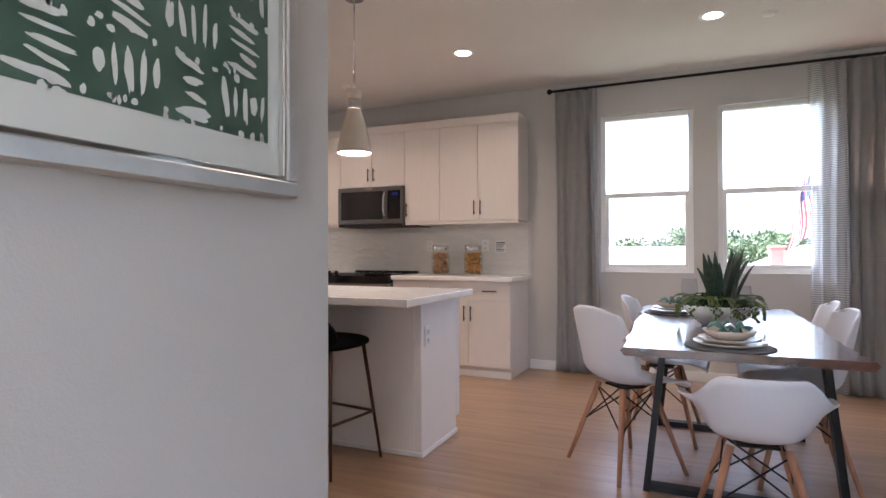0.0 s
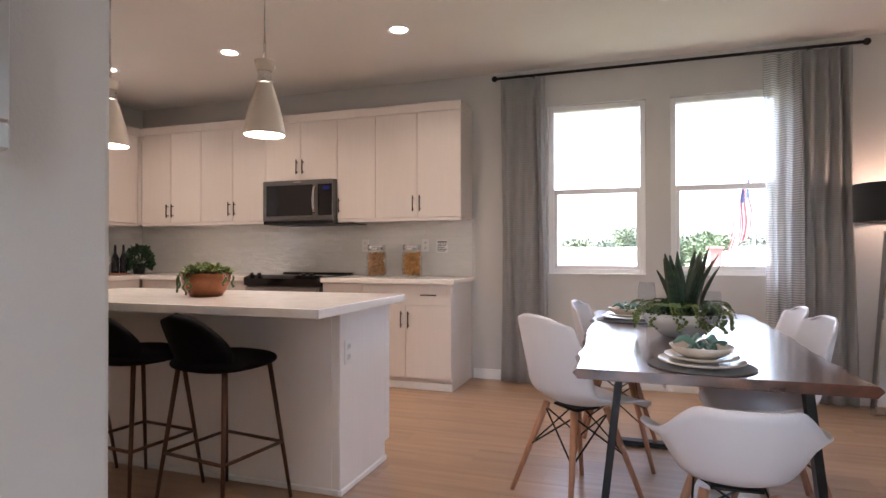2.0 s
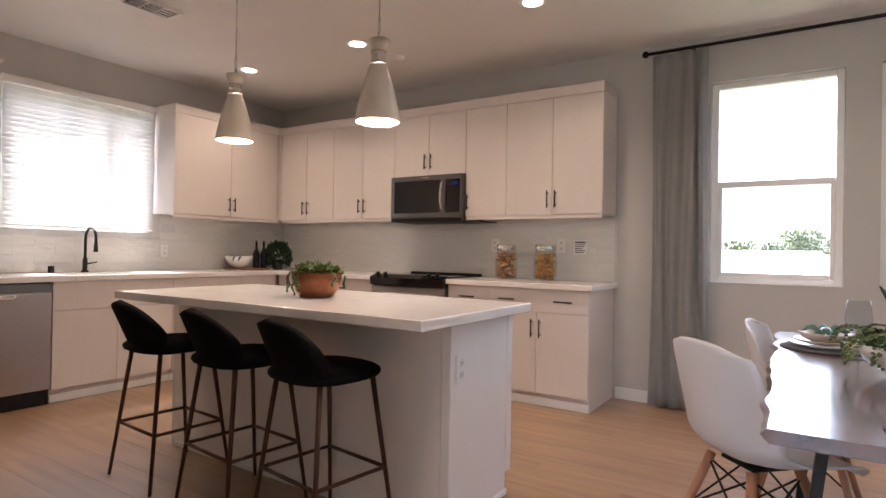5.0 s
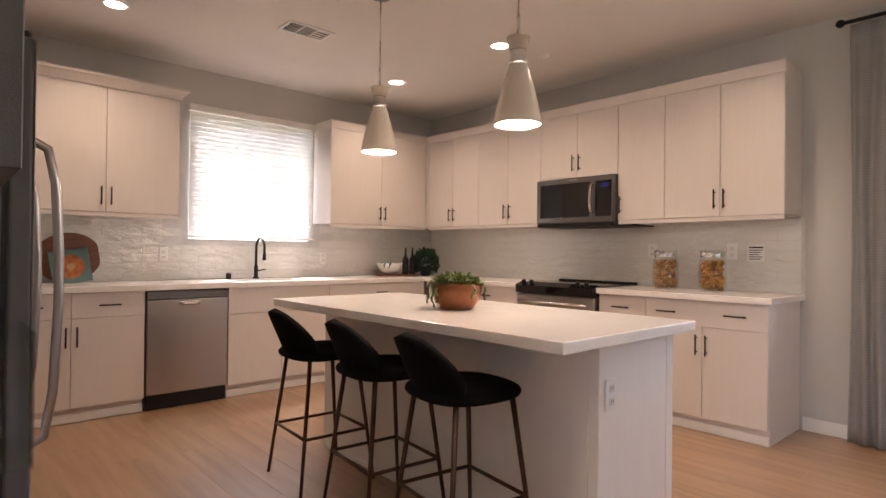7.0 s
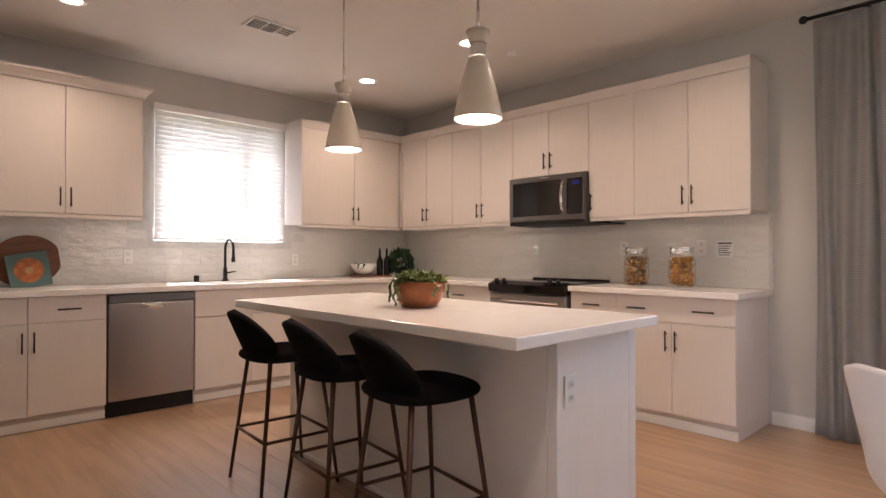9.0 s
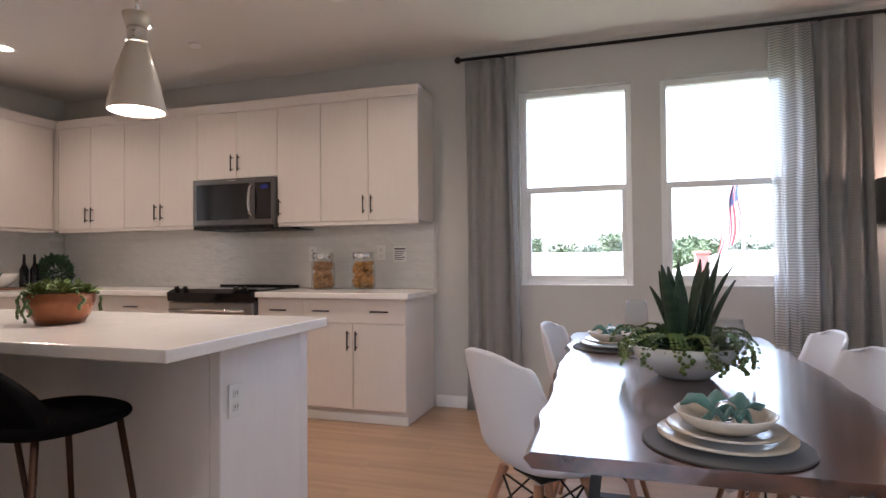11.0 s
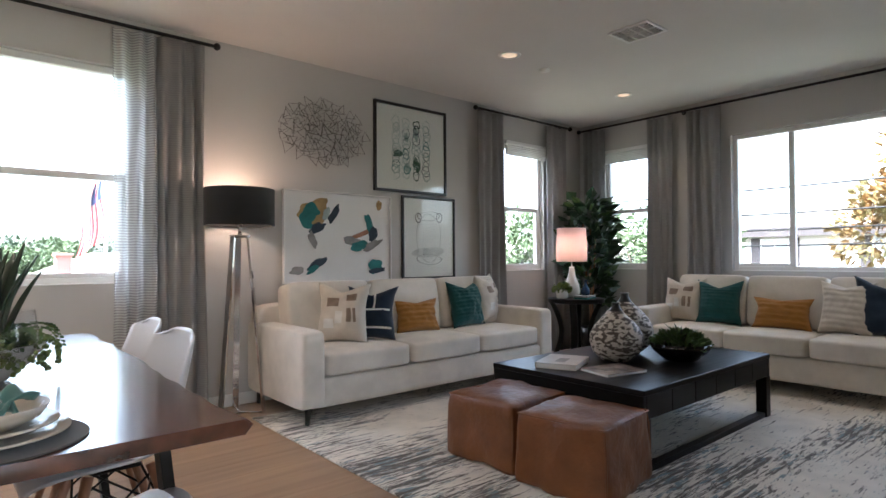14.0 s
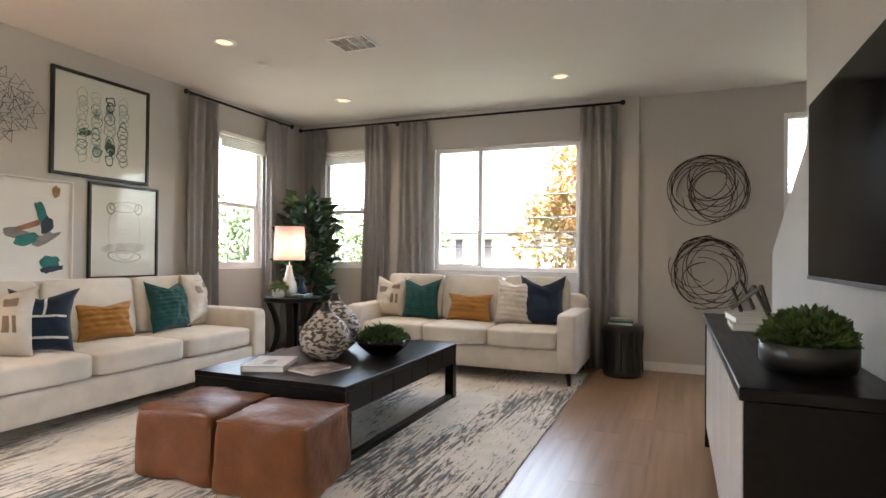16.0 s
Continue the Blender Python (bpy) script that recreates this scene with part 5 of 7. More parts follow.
def pillow(name, label, w, h, t, mat, x, y, z, yaw, lean, decor=None, ears=0.26, ribs=0):
    """A scatter cushion whose face looks along local -y; it leans back by lean degrees."""
    p = new(name)
    p.matrix_world = pose(x, y, z, -lean, 0, yaw)
    tagged(p, label, "cushion")
    bm = bmesh.new()
    n = 44 if ribs else 22

    def outline(u, v):
        px = u * w / 2 * (1 - 0.17 * (1 - v * v) * abs(u) ** 1.5) + 0.010 * noise.noise(Vector((v * 2.3 + x, u, y)))
        dip = 1.3 * ears * (1 - abs(u)) ** 1.15 if v > 0 else 0.10 * (1 - u * u)
        pz = v * h / 2 * (1 - dip * v * v)
        th = t / 2 * ((1 - abs(u) ** 2.6) * (1 - abs(v) ** 2.6)) ** 0.6 * (1.08 + 0.30 * noise.noise(Vector((u * 1.6 + x, v * 1.6 + y, z))) + 0.16 * noise.noise(Vector((u * 4.5 + x, v * 4.5 + y, z + 3))))
        if ribs:
            th += 0.0045 * math.sin(v * math.pi * ribs + 0.6 * math.sin(u * 3)) * (1 - u ** 8) * (1 - v ** 8)
        return px, pz, th
    sides = []
    for sgn in (-1, 1):
        g = []
        for i in range(n + 1):
            row = []
            for j in range(n + 1):
                u, v = (i / n - 0.5) * 2, (j / n - 0.5) * 2
                px, pz, th = outline(u, v)
                row.append((px, sgn * th, h / 2 + pz))
            g.append(row)
        sides.append(g)
    a = [[bm.verts.new(c) for c in row] for row in sides[0]]
    b = [[a[i][j] if i in (0, n) or j in (0, n) else bm.verts.new(sides[1][i][j]) for j in range(n + 1)] for i in range(n + 1)]
    for i in range(n):
        for j in range(n):
            bm.faces.new((a[i][j], a[i + 1][j], a[i + 1][j + 1], a[i][j + 1]))
            if len({b[i][j], b[i + 1][j], b[i + 1][j + 1], b[i][j + 1]}) == 4:
                bm.faces.new((b[i][j], b[i][j + 1], b[i + 1][j + 1], b[i + 1][j]))
    part("cover", bm, mat, p, "", True)

    def patch(nm, u0, u1, v0, v1, pm):
        q = bmesh.new()
        k = 8
        g = []
        for i in range(k + 1):
            row = []
            for j in range(k + 1):
                u, v = u0 + (u1 - u0) * i / k, v0 + (v1 - v0) * j / k
                px, pz, th = outline(u, v)
                row.append(q.verts.new((px, -th - 0.003, h / 2 + pz)))
            g.append(row)
        for i in range(k):
            for j in range(k):
                q.faces.new((g[i][j], g[i + 1][j], g[i + 1][j + 1], g[i][j + 1]))
        part(nm, q, pm, p, "", True)
    for d in decor or ():
        patch(*d)
    return p


BLOCKS = [("patch", -0.55, -0.05, 0.15, 0.45, TAUPE), ("patch", 0.25, 0.42, -0.35, 0.1, TAUPE), ("patch", 0.5, 0.62, -0.35, 0.1, TAUPE), ("patch", -0.6, -0.2, -0.55, -0.25, CERAMIC), ("patch", 0.2, 0.62, 0.35, 0.6, TAUPE), ("patch", -0.15, 0.1, -0.4, 0.0, CERAMIC)]
STRIPES = [("stripe", -0.9, 0.9, 0.05, 0.12, PAPER), ("stripe", -0.9, 0.9, -0.62, -0.54, PAPER), ("stripe", 0.12, 0.2, 0.13, 0.85, PAPER), ("stripe", -0.3, -0.24, -0.53, 0.04, PAPER)]
SZ = 0.475
# on the long sofa
PAT = "cream cushion with taupe block pattern on sofa"
pillow("patterned_cushion", PAT, 0.42, 0.46, 0.19, IVORY, 7.56, -0.62, SZ, -48, 13, BLOCKS, 0.3)
pillow("navy_cushion", "navy cushion with white line pattern", 0.40, 0.42, 0.17, NAVY, 7.82, -0.62, SZ, -46, 12, STRIPES, 0.3)
pillow("mustard_cushion", "mustard ribbed lumbar cushion", 0.44, 0.29, 0.16, MUSTARD, 8.37, -0.52, SZ, -8, 16, None, 0.22, 7)
pillow("teal_cushion", "teal ribbed square cushion", 0.43, 0.43, 0.18, TEAL, 8.96, -0.52, SZ, 4, 14, None, 0.34, 12)
pillow("patterned_cushion", PAT, 0.45, 0.46, 0.17, IVORY, 9.30, -0.44, SZ + 0.02, 26, 10, BLOCKS, 0.3)
# on the far sofa
FX = FARX - 0.17 - 0.50
pillow("patterned_cushion", PAT, 0.43, 0.43, 0.17, IVORY, FX + 0.02, -1.62, SZ, -98, 12, BLOCKS, 0.3)
pillow("teal_cushion", "teal ribbed square cushion", 0.41, 0.42, 0.17, TEAL, FX, -1.98, SZ, -82, 14, None, 0.34, 12)
pillow("mustard_cushion", "mustard ribbed lumbar cushion", 0.48, 0.28, 0.15, MUSTARD, FX, -2.50, SZ, -90, 16, None, 0.16, 6)
pillow("ivory_cushion", "ivory chunky knitted cushion", 0.40, 0.43, 0.17, IVORY, FX - 0.02, -2.96, SZ, -98, 12, None, 0.22, 9)
pillow("navy_cushion", "plain navy blue cushion with pointed corners", 0.44, 0.48, 0.18, NAVY, FX, -3.24, SZ, -82, 12, None, 0.42)


def coffee_table():
    t = thing("coffee_table", "espresso wood coffee table with panelled apron", "coffee table")
    X0, X1, Y0, Y1, Z = 7.99, 9.62, -2.80, -1.76, 0.435
    part("tabletop", box(X0, X1, Y0, Y1, Z - 0.03, Z, 0.003), DARKWOOD, t)
    part("apron", box(X0 + 0.004, X0 + 0.03, Y0 + 0.004, Y1 - 0.004, Z - 0.15, Z - 0.0305), DARKWOOD, t)
    part("apron", box(X1 - 0.03, X1 - 0.004, Y0 + 0.004, Y1 - 0.004, Z - 0.15, Z - 0.0305), DARKWOOD, t)
    n = 6
    for y0, y1 in ((Y0 + 0.004, Y0 + 0.028), (Y1 - 0.028, Y1 - 0.004)):
        for k in range(n):
            u0 = X0 + 0.031 + (X1 - X0 - 0.062) * k / n
            part("apron_panel", box(u0 + 0.002, u0 + (X1 - X0 - 0.062) / n - 0.002, y0, y1, Z - 0.15, Z - 0.0305, 0.003), DARKWOOD, t)
    for y in (Y0 + 0.035, Y1 - 0.035):
        for x in (X0 + 0.035, X1 - 0.035):
            part("leg", box(x - 0.034, x + 0.034, y - 0.034, y + 0.034, 0.0135, Z - 0.151, 0.002), DARKWOOD, t)
    for y in (Y0 + 0.035, Y1 - 0.035):
        part("runner", box(X0 + 0.07, X1 - 0.07, y - 0.025, y + 0.025, 0.0135, 0.045, 0.002), DARKWOOD, t)


coffee_table()


def pouf(x, y, rz, seed):
    p = thing("leather_pouf", "tan leather cube pouf with stitched seams", "pouf", x, y, 0.0135, rz, "leather poufs")
    S, Hh = 0.48, 0.35
    bm = roundbox(S, S, Hh, 15, 16, (0, 0, Hh / 2), 0.06)
    for v in bm.verts:
        nz = noise.noise(Vector((v.co.x * 7 + seed, v.co.y * 7, v.co.z * 7))) * 0.019 + noise.noise(Vector((v.co.x * 16 + seed, v.co.y * 16, v.co.z * 8))) * 0.010
        k = v.co.z / Hh
        v.co.x *= 1.03 - 0.06 * k
        v.co.y *= 1.03 - 0.06 * k
        v.co += Vector((v.co.x, v.co.y, (v.co.z - Hh / 2) * 1.2)).normalized() * nz
        if v.co.z < 0.004:
            v.co.z = 0.0
    part("cover", bm, LEATHER, p, "", True)
    h = S / 2 * 0.945
    for a, b in (((-h, -h), (h, -h)), ((h, -h), (h, h)), ((h, h), (-h, h)), ((-h, h), (-h, -h))):
        pts = [(a[0] + (b[0] - a[0]) * i / 10, a[1] + (b[1] - a[1]) * i / 10, Hh * 0.962) for i in range(11)]
        part("seam", tube(pts, 0.005), LEATHER, p, "", True)
    for sx, sy in ((-1, -1), (1, -1), (1, 1), (-1, 1)):
        part("seam", tube([(sx * h * 0.965, sy * h * 0.965, Hh * 0.945), (sx * h * 1.0, sy * h * 1.0, Hh * 0.8), (sx * h * 1.015, sy * h * 1.015, Hh * 0.5), (sx * h * 1.02, sy * h * 1.02, Hh * 0.15)], 0.005), LEATHER, p, "", True)


pouf(7.73, -2.12, 3, 1)
pouf(7.72, -2.635, 7, 9)


def tripod_lamp():
    l = thing("floor_lamp", "chrome tripod floor lamp with black drum shade, lit", "floor lamp", 6.95, -0.25, 0)
    part("shade", lathe([(0.242, 1.342), (0.242, 1.605), (0.238, 1.605), (0.238, 1.342)], 40, False), SHADEBLACK, l, "black drum shade", True)
    part("shade_ring", lathe([(0.236, 1.345), (0.2385, 1.345), (0.2385, 1.355), (0.236, 1.355)], 40, False), CHROME, l)
    part("neck", rod((0, 0, 1.26), (0, 0, 1.40), 0.014), CHROME, l, "", True)
    part("hub", box(-0.06, 0.06, -0.05, 0.05, 1.255, 1.275, 0.004), CHROME, l)
    for a in (200, 320, 80):
        d = Vector((math.cos(radians(a)), math.sin(radians(a)), 0))
        bm = bmesh.new()
        add_bar(bm, d * 0.06 + Vector((0, 0, 1.265)), d * 0.17 + Vector((0, 0, 0.004)), 0.042, 0.014)
        part("leg", bm, CHROME, l, "flat chrome leg")
        part("foot_bar", rod(d * 0.17 + Vector((0, 0, 0.008)), (0, 0, 0.008), 0.007), CHROME, l, "", True)
    part("bulb", lathe([(0.001, 1.40), (0.02, 1.41), (0.032, 1.46), (0.02, 1.50), (0.001, 1.505)], 14, False), LAMPGLOW, l, "", True)
    ld = bpy.data.lights.new("floor_lamp_glow", "POINT")
    ld.energy, ld.color, ld.shadow_soft_size = 0.62, (1.0, 0.60, 0.40), 0.05
    new("floor_lamp_glow", ld).location = (6.95, -0.25, 1.55)


tripod_lamp()


# ---- wall art ----
def framed(name, label, m, w, h, fw, fmat, mat_w, depth=0.03, glazed=True):
    """A framed picture hung with its back on the local plane y = 0, facing -y."""
    p = new(name)
    p.matrix_world = m
    tagged(p, label, "picture")
    bm = bmesh.new()
    for q in ((-w / 2, w / 2, -h / 2, -h / 2 + fw), (-w / 2, w / 2, h / 2 - fw, h / 2), (-w / 2, -w / 2 + fw, -h / 2 + fw, h / 2 - fw), (w / 2 - fw, w / 2, -h / 2 + fw, h / 2 - fw)):
        add_box(bm, q[0], q[1], -depth, -0.001, q[2], q[3], 0.003)
    part("frame", bm, fmat, p)
    part("sheet", box(-w / 2 + fw, w / 2 - fw, -0.012, -0.002, -h / 2 + fw, h / 2 - fw), PAPER, p)
    if glazed:
        g = part("pane", box(-w / 2 + fw, w / 2 - fw, -0.018, -0.0165, -h / 2 + fw, h / 2 - fw), VESSEL, p)
        g.visible_shadow = False
    return p


def blob(cx, cz, rx, rz, rot, seed, y=-0.0128, n=22, rough=0.25):
    bm = bmesh.new()
    c, s = math.cos(radians(rot)), math.sin(radians(rot))
    vs = []
    for i in range(n):
        a = 2 * math.pi * i / n
        k = 1 + rough * noise.noise(Vector((math.cos(a) * 1.5 + seed, math.sin(a) * 1.5, seed * 2.3)))
        u, v = rx * k * math.cos(a), rz * k * math.sin(a)
        vs.append(bm.verts.new((cx + u * c - v * s, y, cz + u * s + v * c)))
    bm.faces.new(vs)
    return bm


def loop_line(cx, cz, rx, rz, rot, width, seed, y=-0.0126, wob=0.1):
    n = 30
    bm = bmesh.new()
    c, s = math.cos(radians(rot)), math.sin(radians(rot))
    ring = []
    for i in range(n):
        a = 2 * math.pi * i / n
        k = 1 + wob * noise.noise(Vector((math.cos(a) * 1.5 + seed, math.sin(a) * 1.5, seed)))
        pr = []
        for q in (1 - width / max(rx, rz), 1):
            u, v = rx * k * q * math.cos(a), rz * k * q * math.sin(a)
            pr.append(bm.verts.new((cx + u * c - v * s, y, cz + u * s + v * c)))
        ring.append(pr)
    for i in range(n):
        a, b = ring[i], ring[(i + 1) % n]
        bm.faces.new((a[0], a[1], b[1], b[0]))
    return bm


INK = {k: material("ink_" + k, c, 0.8, 0, 12, 0.3) for k, c in (("teal", (0.035, 0.20, 0.20)), ("ochre", (0.42, 0.28, 0.12)), ("navy", (0.035, 0.055, 0.085)), ("grey", (0.30, 0.29, 0.28)), ("green", (0.045, 0.105, 0.075)), ("pale", (0.42, 0.50, 0.48)), ("rust", (0.42, 0.20, 0.12)), ("wash", (0.66, 0.65, 0.63)))}

# upper picture: columns of stacked rings
a1 = framed("framed_print", "black framed print of stacked teal rings", pose(8.69, 0, 2.135), 0.86, 0.83, 0.025, FRAMEBLACK, 0.1)
rg = random.Random(5)
for c in range(4):
    for k in range(11):
        part("ring_mark", loop_line(-0.180 + c * 0.120 + rg.uniform(-0.006, 0.006), 0.245 - k * 0.049, rg.uniform(0.036, 0.052), rg.uniform(0.038, 0.058), rg.uniform(-6, 6), rg.choice((0.005, 0.006, 0.008, 0.013)), c * 13 + k, -0.0125 - 0.0002 * (k % 3) - 0.00005 * c, 0.3), INK[rg.choice(("teal", "pale", "green", "pale", "navy"))], a1)
for u, v, rx, rz, col in ((-0.16, -0.05, 0.05, 0.03, "green"), (0.06, -0.14, 0.045, 0.06, "green"), (0.055, 0.16, 0.035, 0.06, "pale"), (-0.06, 0.11, 0.03, 0.04, "pale"), (-0.05, -0.18, 0.03, 0.045, "pale")):
    part("wash_mark", blob(u, v, rx, rz, 10, u * 40, -0.0122, 22, 0.7), INK[col], a1)
# lower right print
a2 = framed("framed_print", "black framed grey ink drawing of a vessel", pose(8.90, 0, 1.30), 0.66, 0.79, 0.02, FRAMEBLACK, 0.1)
for k, (u, v, rx, rz, ro, col) in enumerate(((0, 0.0, 0.16, 0.24, 0, "wash"), (0, 0.21, 0.15, 0.045, 4, "grey"), (0, -0.21, 0.16, 0.05, -3, "grey"), (-0.13, 0.19, 0.04, 0.05, 0, "grey"), (0.13, 0.20, 0.04, 0.05, 0, "grey"), (0.0, 0.0, 0.09, 0.02, 10, "wash"))):
    part("ink_mark", loop_line(u, v, rx, rz, ro, 0.012, k + 3, -0.0125 - 0.0003 * k), INK[col], a2)
part("wash_mark", blob(0, -0.14, 0.2, 0.05, 3, 2, -0.0122), INK["wash"], a2)
# abstract canvas
a3 = framed("abstract_canvas", "white framed canvas with teal and ochre brush shapes", pose(7.91, 0, 1.285), 1.05, 0.765, 0.012, TRIM, 0, 0.04, False)
for k, (u, v, rx, rz, ro, col) in enumerate(((-0.25, 0.235, 0.11, 0.06, 20, "ochre"), (-0.28, 0.18, 0.085, 0.075, 60, "teal"), (-0.19, 0.15, 0.07, 0.035, 40, "ochre"), (-0.06, 0.20, 0.028, 0.075, -30, "navy"), (-0.22, 0.075, 0.07, 0.03, 25, "navy"), (-0.13, 0.20, 0.05, 0.025, 60, "pale"), (0.20, 0.03, 0.13, 0.018, 22, "rust"), (0.13, -0.03, 0.075, 0.03, -10, "grey"), (0.30, 0.12, 0.03, 0.085, 20, "teal"), (0.34, 0.04, 0.035, 0.06, -15, "navy"), (0.20, -0.07, 0.07, 0.035, 10, "teal"), (0.33, -0.06, 0.09, 0.03, 25, "grey"), (-0.26, -0.02, 0.028, 0.06, 20, "grey"), (-0.40, -0.28, 0.055, 0.03, 5, "grey"), (-0.22, -0.22, 0.08, 0.028, 28, "navy"), (-0.26, -0.27, 0.05, 0.02, 30, "teal"), (0.36, -0.25, 0.06, 0.055, 5, "teal"), (0.38, -0.29, 0.07, 0.02, 8, "navy"), (0.40, 0.30, 0.025, 0.04, 0, "ochre"))):
    part("brush_mark", blob(u, v, rx * 1.2, rz * 1.2, ro, k + 1, -0.0123 - 0.0003 * k, 26, 0.45), INK[col], a3)

# entry picture in a silver frame
LEAFWASH = material("leaf_wash", (0.040, 0.095, 0.068), 0.8, 0, 9, 0.25, second=(0.095, 0.165, 0.125))
SILVER = material("silver_leaf", (0.60, 0.59, 0.57), 0.32, 0.85, 8, 0.12)
en = framed("framed_print", "silver framed green leaf-pattern print on entry wall", pose(4.58, -4.995, 1.695, 0, 0, 90), 0.92, 0.92, 0.03, SILVER, 0.1, 0.035)
part("mount", box(-0.425, 0.425, -0.0145, -0.0125, -0.425, 0.425), PAPER, en)
part("green_field", box(-0.395, 0.395, -0.0152, -0.0147, -0.363, 0.363), LEAFWASH, en)
part("inner_bead", merge(merge(box(-0.432, 0.432, -0.031, -0.016, -0.432, -0.422, 0.002), box(-0.432, 0.432, -0.031, -0.016, 0.422, 0.432, 0.002)), merge(box(-0.432, -0.422, -0.031, -0.016, -0.4215, 0.4215, 0.002), box(0.422, 0.432, -0.031, -0.016, -0.4215, 0.4215, 0.002))), CHROME, en, "bright silver bead")
rg = random.Random(12)
CELL = 0.112
for i in range(7):
    for j in range(7):
        u0, v0 = -0.392 + i * CELL, -0.358 + j * 0.1022
        tall = (i + j) % 2 == 0
        n = rg.choice((4, 5, 5, 6))
        for k in range(n):
            q = (k + 0.5) / n
            if tall:
                u, v = u0 + CELL * q, v0 + 0.051 + rg.uniform(-0.006, 0.006)
                rx, rz, ro = CELL / n * 0.33 * rg.uniform(0.55, 1.25), 0.030 * rg.uniform(0.55, 1.2), rg.uniform(-9, 9)
            else:
                u, v = u0 + CELL / 2 + rg.uniform(-0.008, 0.008), v0 + 0.1022 * q
                rx, rz, ro = 0.033 * rg.uniform(0.6, 1.2), 0.1022 / n * 0.33 * rg.uniform(0.5, 1.2), rg.uniform(-18, 2)
            part("pale_mark", blob(u, v, rx, rz, ro, i * 50 + j * 7 + k, -0.0154, 16, 0.45), PAPER, en)
        for k in range(5):
            part("pale_mark", blob(u0 + rg.uniform(0, CELL), v0 + rg.uniform(-0.008, 0.008), rg.uniform(0.003, 0.007), rg.uniform(0.004, 0.009), 0, i + j * 9 + k, -0.0155, 9, 0.4), PAPER, en)


# ---- kitchen details ----
def blind():
    b = thing("window_blind", "white slatted blind lowered over the sink window", "blind")
    y0, y1, z0, z1 = -2.76, -1.58, 1.275, 2.41
    part("headrail", box(0.004, 0.055, y0 - 0.01, y1 + 0.01, z1 - 0.05, z1 + 0.01, 0.004), TRIM, b)
    part("bottom_rail", box(0.010, 0.045, y0, y1, z0, z0 + 0.02, 0.004), TRIM, b)
    n = 26
    me = finish(box(-0.024, 0.024, y0 + 0.004, y1 - 0.004, -0.0014, 0.0014), "slat", BLIND)
    for i in range(n):
        o = new("slat", me)
        o.parent = b
        o.matrix_local = pose(0.030, 0, z0 + 0.045 + (z1 - z0 - 0.12) * i / (n - 1), 0, 70, 0)
    for y in (y0 + 0.15, (y0 + y1) / 2, y1 - 0.15):
        part("cord", rod((0.031, y, z0 + 0.02), (0.031, y, z1 - 0.05), 0.0012, n=5), TRIM, b)


BLIND = cloth_material("blind_slat", (0.86, 0.85, 0.83), 0.34, 100, 0.5)
blind()


def faucet():
    f = thing("faucet", "matt black gooseneck kitchen faucet", "faucet", 0.105, -2.19, 0.9142)
    part("base", lathe([(0.028, 0), (0.028, 0.012), (0.018, 0.02), (0.018, 0.11), (0.014, 0.12)], 20, True), BLACK, f, "", True)
    pts = [(0, 0, 0.10), (0, 0, 0.28)] + [(0.085 - 0.085 * math.cos(a), 0, 0.28 + 0.085 * math.sin(a)) for a in [math.pi * i / 12 for i in range(1, 13)]] + [(0.17, 0, 0.22)]
    part("spout", tube(pts, 0.011, 12), BLACK, f, "", True)
    part("spray_head", rod((0.17, 0, 0.235), (0.17, 0, 0.17), 0.014, 0.017, 14), BLACK, f, "", True)
    part("lever", rod((0.0, 0.015, 0.07), (0.02, 0.085, 0.085), 0.007, 0.005), BLACK, f, "", True)
    s = thing("soap_dispenser", "short black soap dispenser cap by sink", "dispenser", 0.105, -2.44, 0.9142)
    part("body", lathe([(0.022, 0), (0.022, 0.05), (0.018, 0.055)], 18, True), BLACK, s, "", True)


faucet()


def food_jar(x, y, crumbs, label):
    j = thing("storage_jar", label, "jar", x, y, 0.9142)
    part("glass", lathe([(0.001, 0), (0.080, 0.0), (0.090, 0.012), (0.092, 0.05), (0.091, 0.20), (0.078, 0.235), (0.075, 0.248), (0.073, 0.248), (0.076, 0.233), (0.0885, 0.20), (0.0895, 0.05), (0.087, 0.014), (0.001, 0.006)], 36, False), VESSEL, j, "", True)
    part("lid", lathe([(0.081, 0.242), (0.083, 0.246), (0.083, 0.284), (0.078, 0.290), (0.02, 0.290)], 36, True), CHROME, j, "polished steel screw lid", True)
    r = random.Random(int(x * 100))
    bm = bmesh.new()
    for k in range(300):
        a, q, z = r.random() * 6.283, 0.072 * math.sqrt(r.random()), 0.024 + 0.185 * r.random()
        m = Matrix.Translation((q * math.cos(a), q * math.sin(a), z)) @ Euler((r.random() * 6, r.random() * 6, r.random() * 6)).to_matrix().to_4x4() @ Matrix.Diagonal((0.021, 0.016, 0.010, 1))
        bmesh.ops.create_icosphere(bm, subdivisions=1, radius=1, matrix=m)
    tagged(part("contents", bm, crumbs, j, "", True), kind="stuff")


food_jar(3.02, -0.27, material("biscuit", (0.44, 0.23, 0.10), 0.8, 0, 20, 0.35), "glass jar of pale biscuits with steel lid")
food_jar(3.37, -0.28, material("cracker", (0.52, 0.24, 0.05), 0.75, 0, 20, 0.4), "glass jar of orange crackers with steel lid")

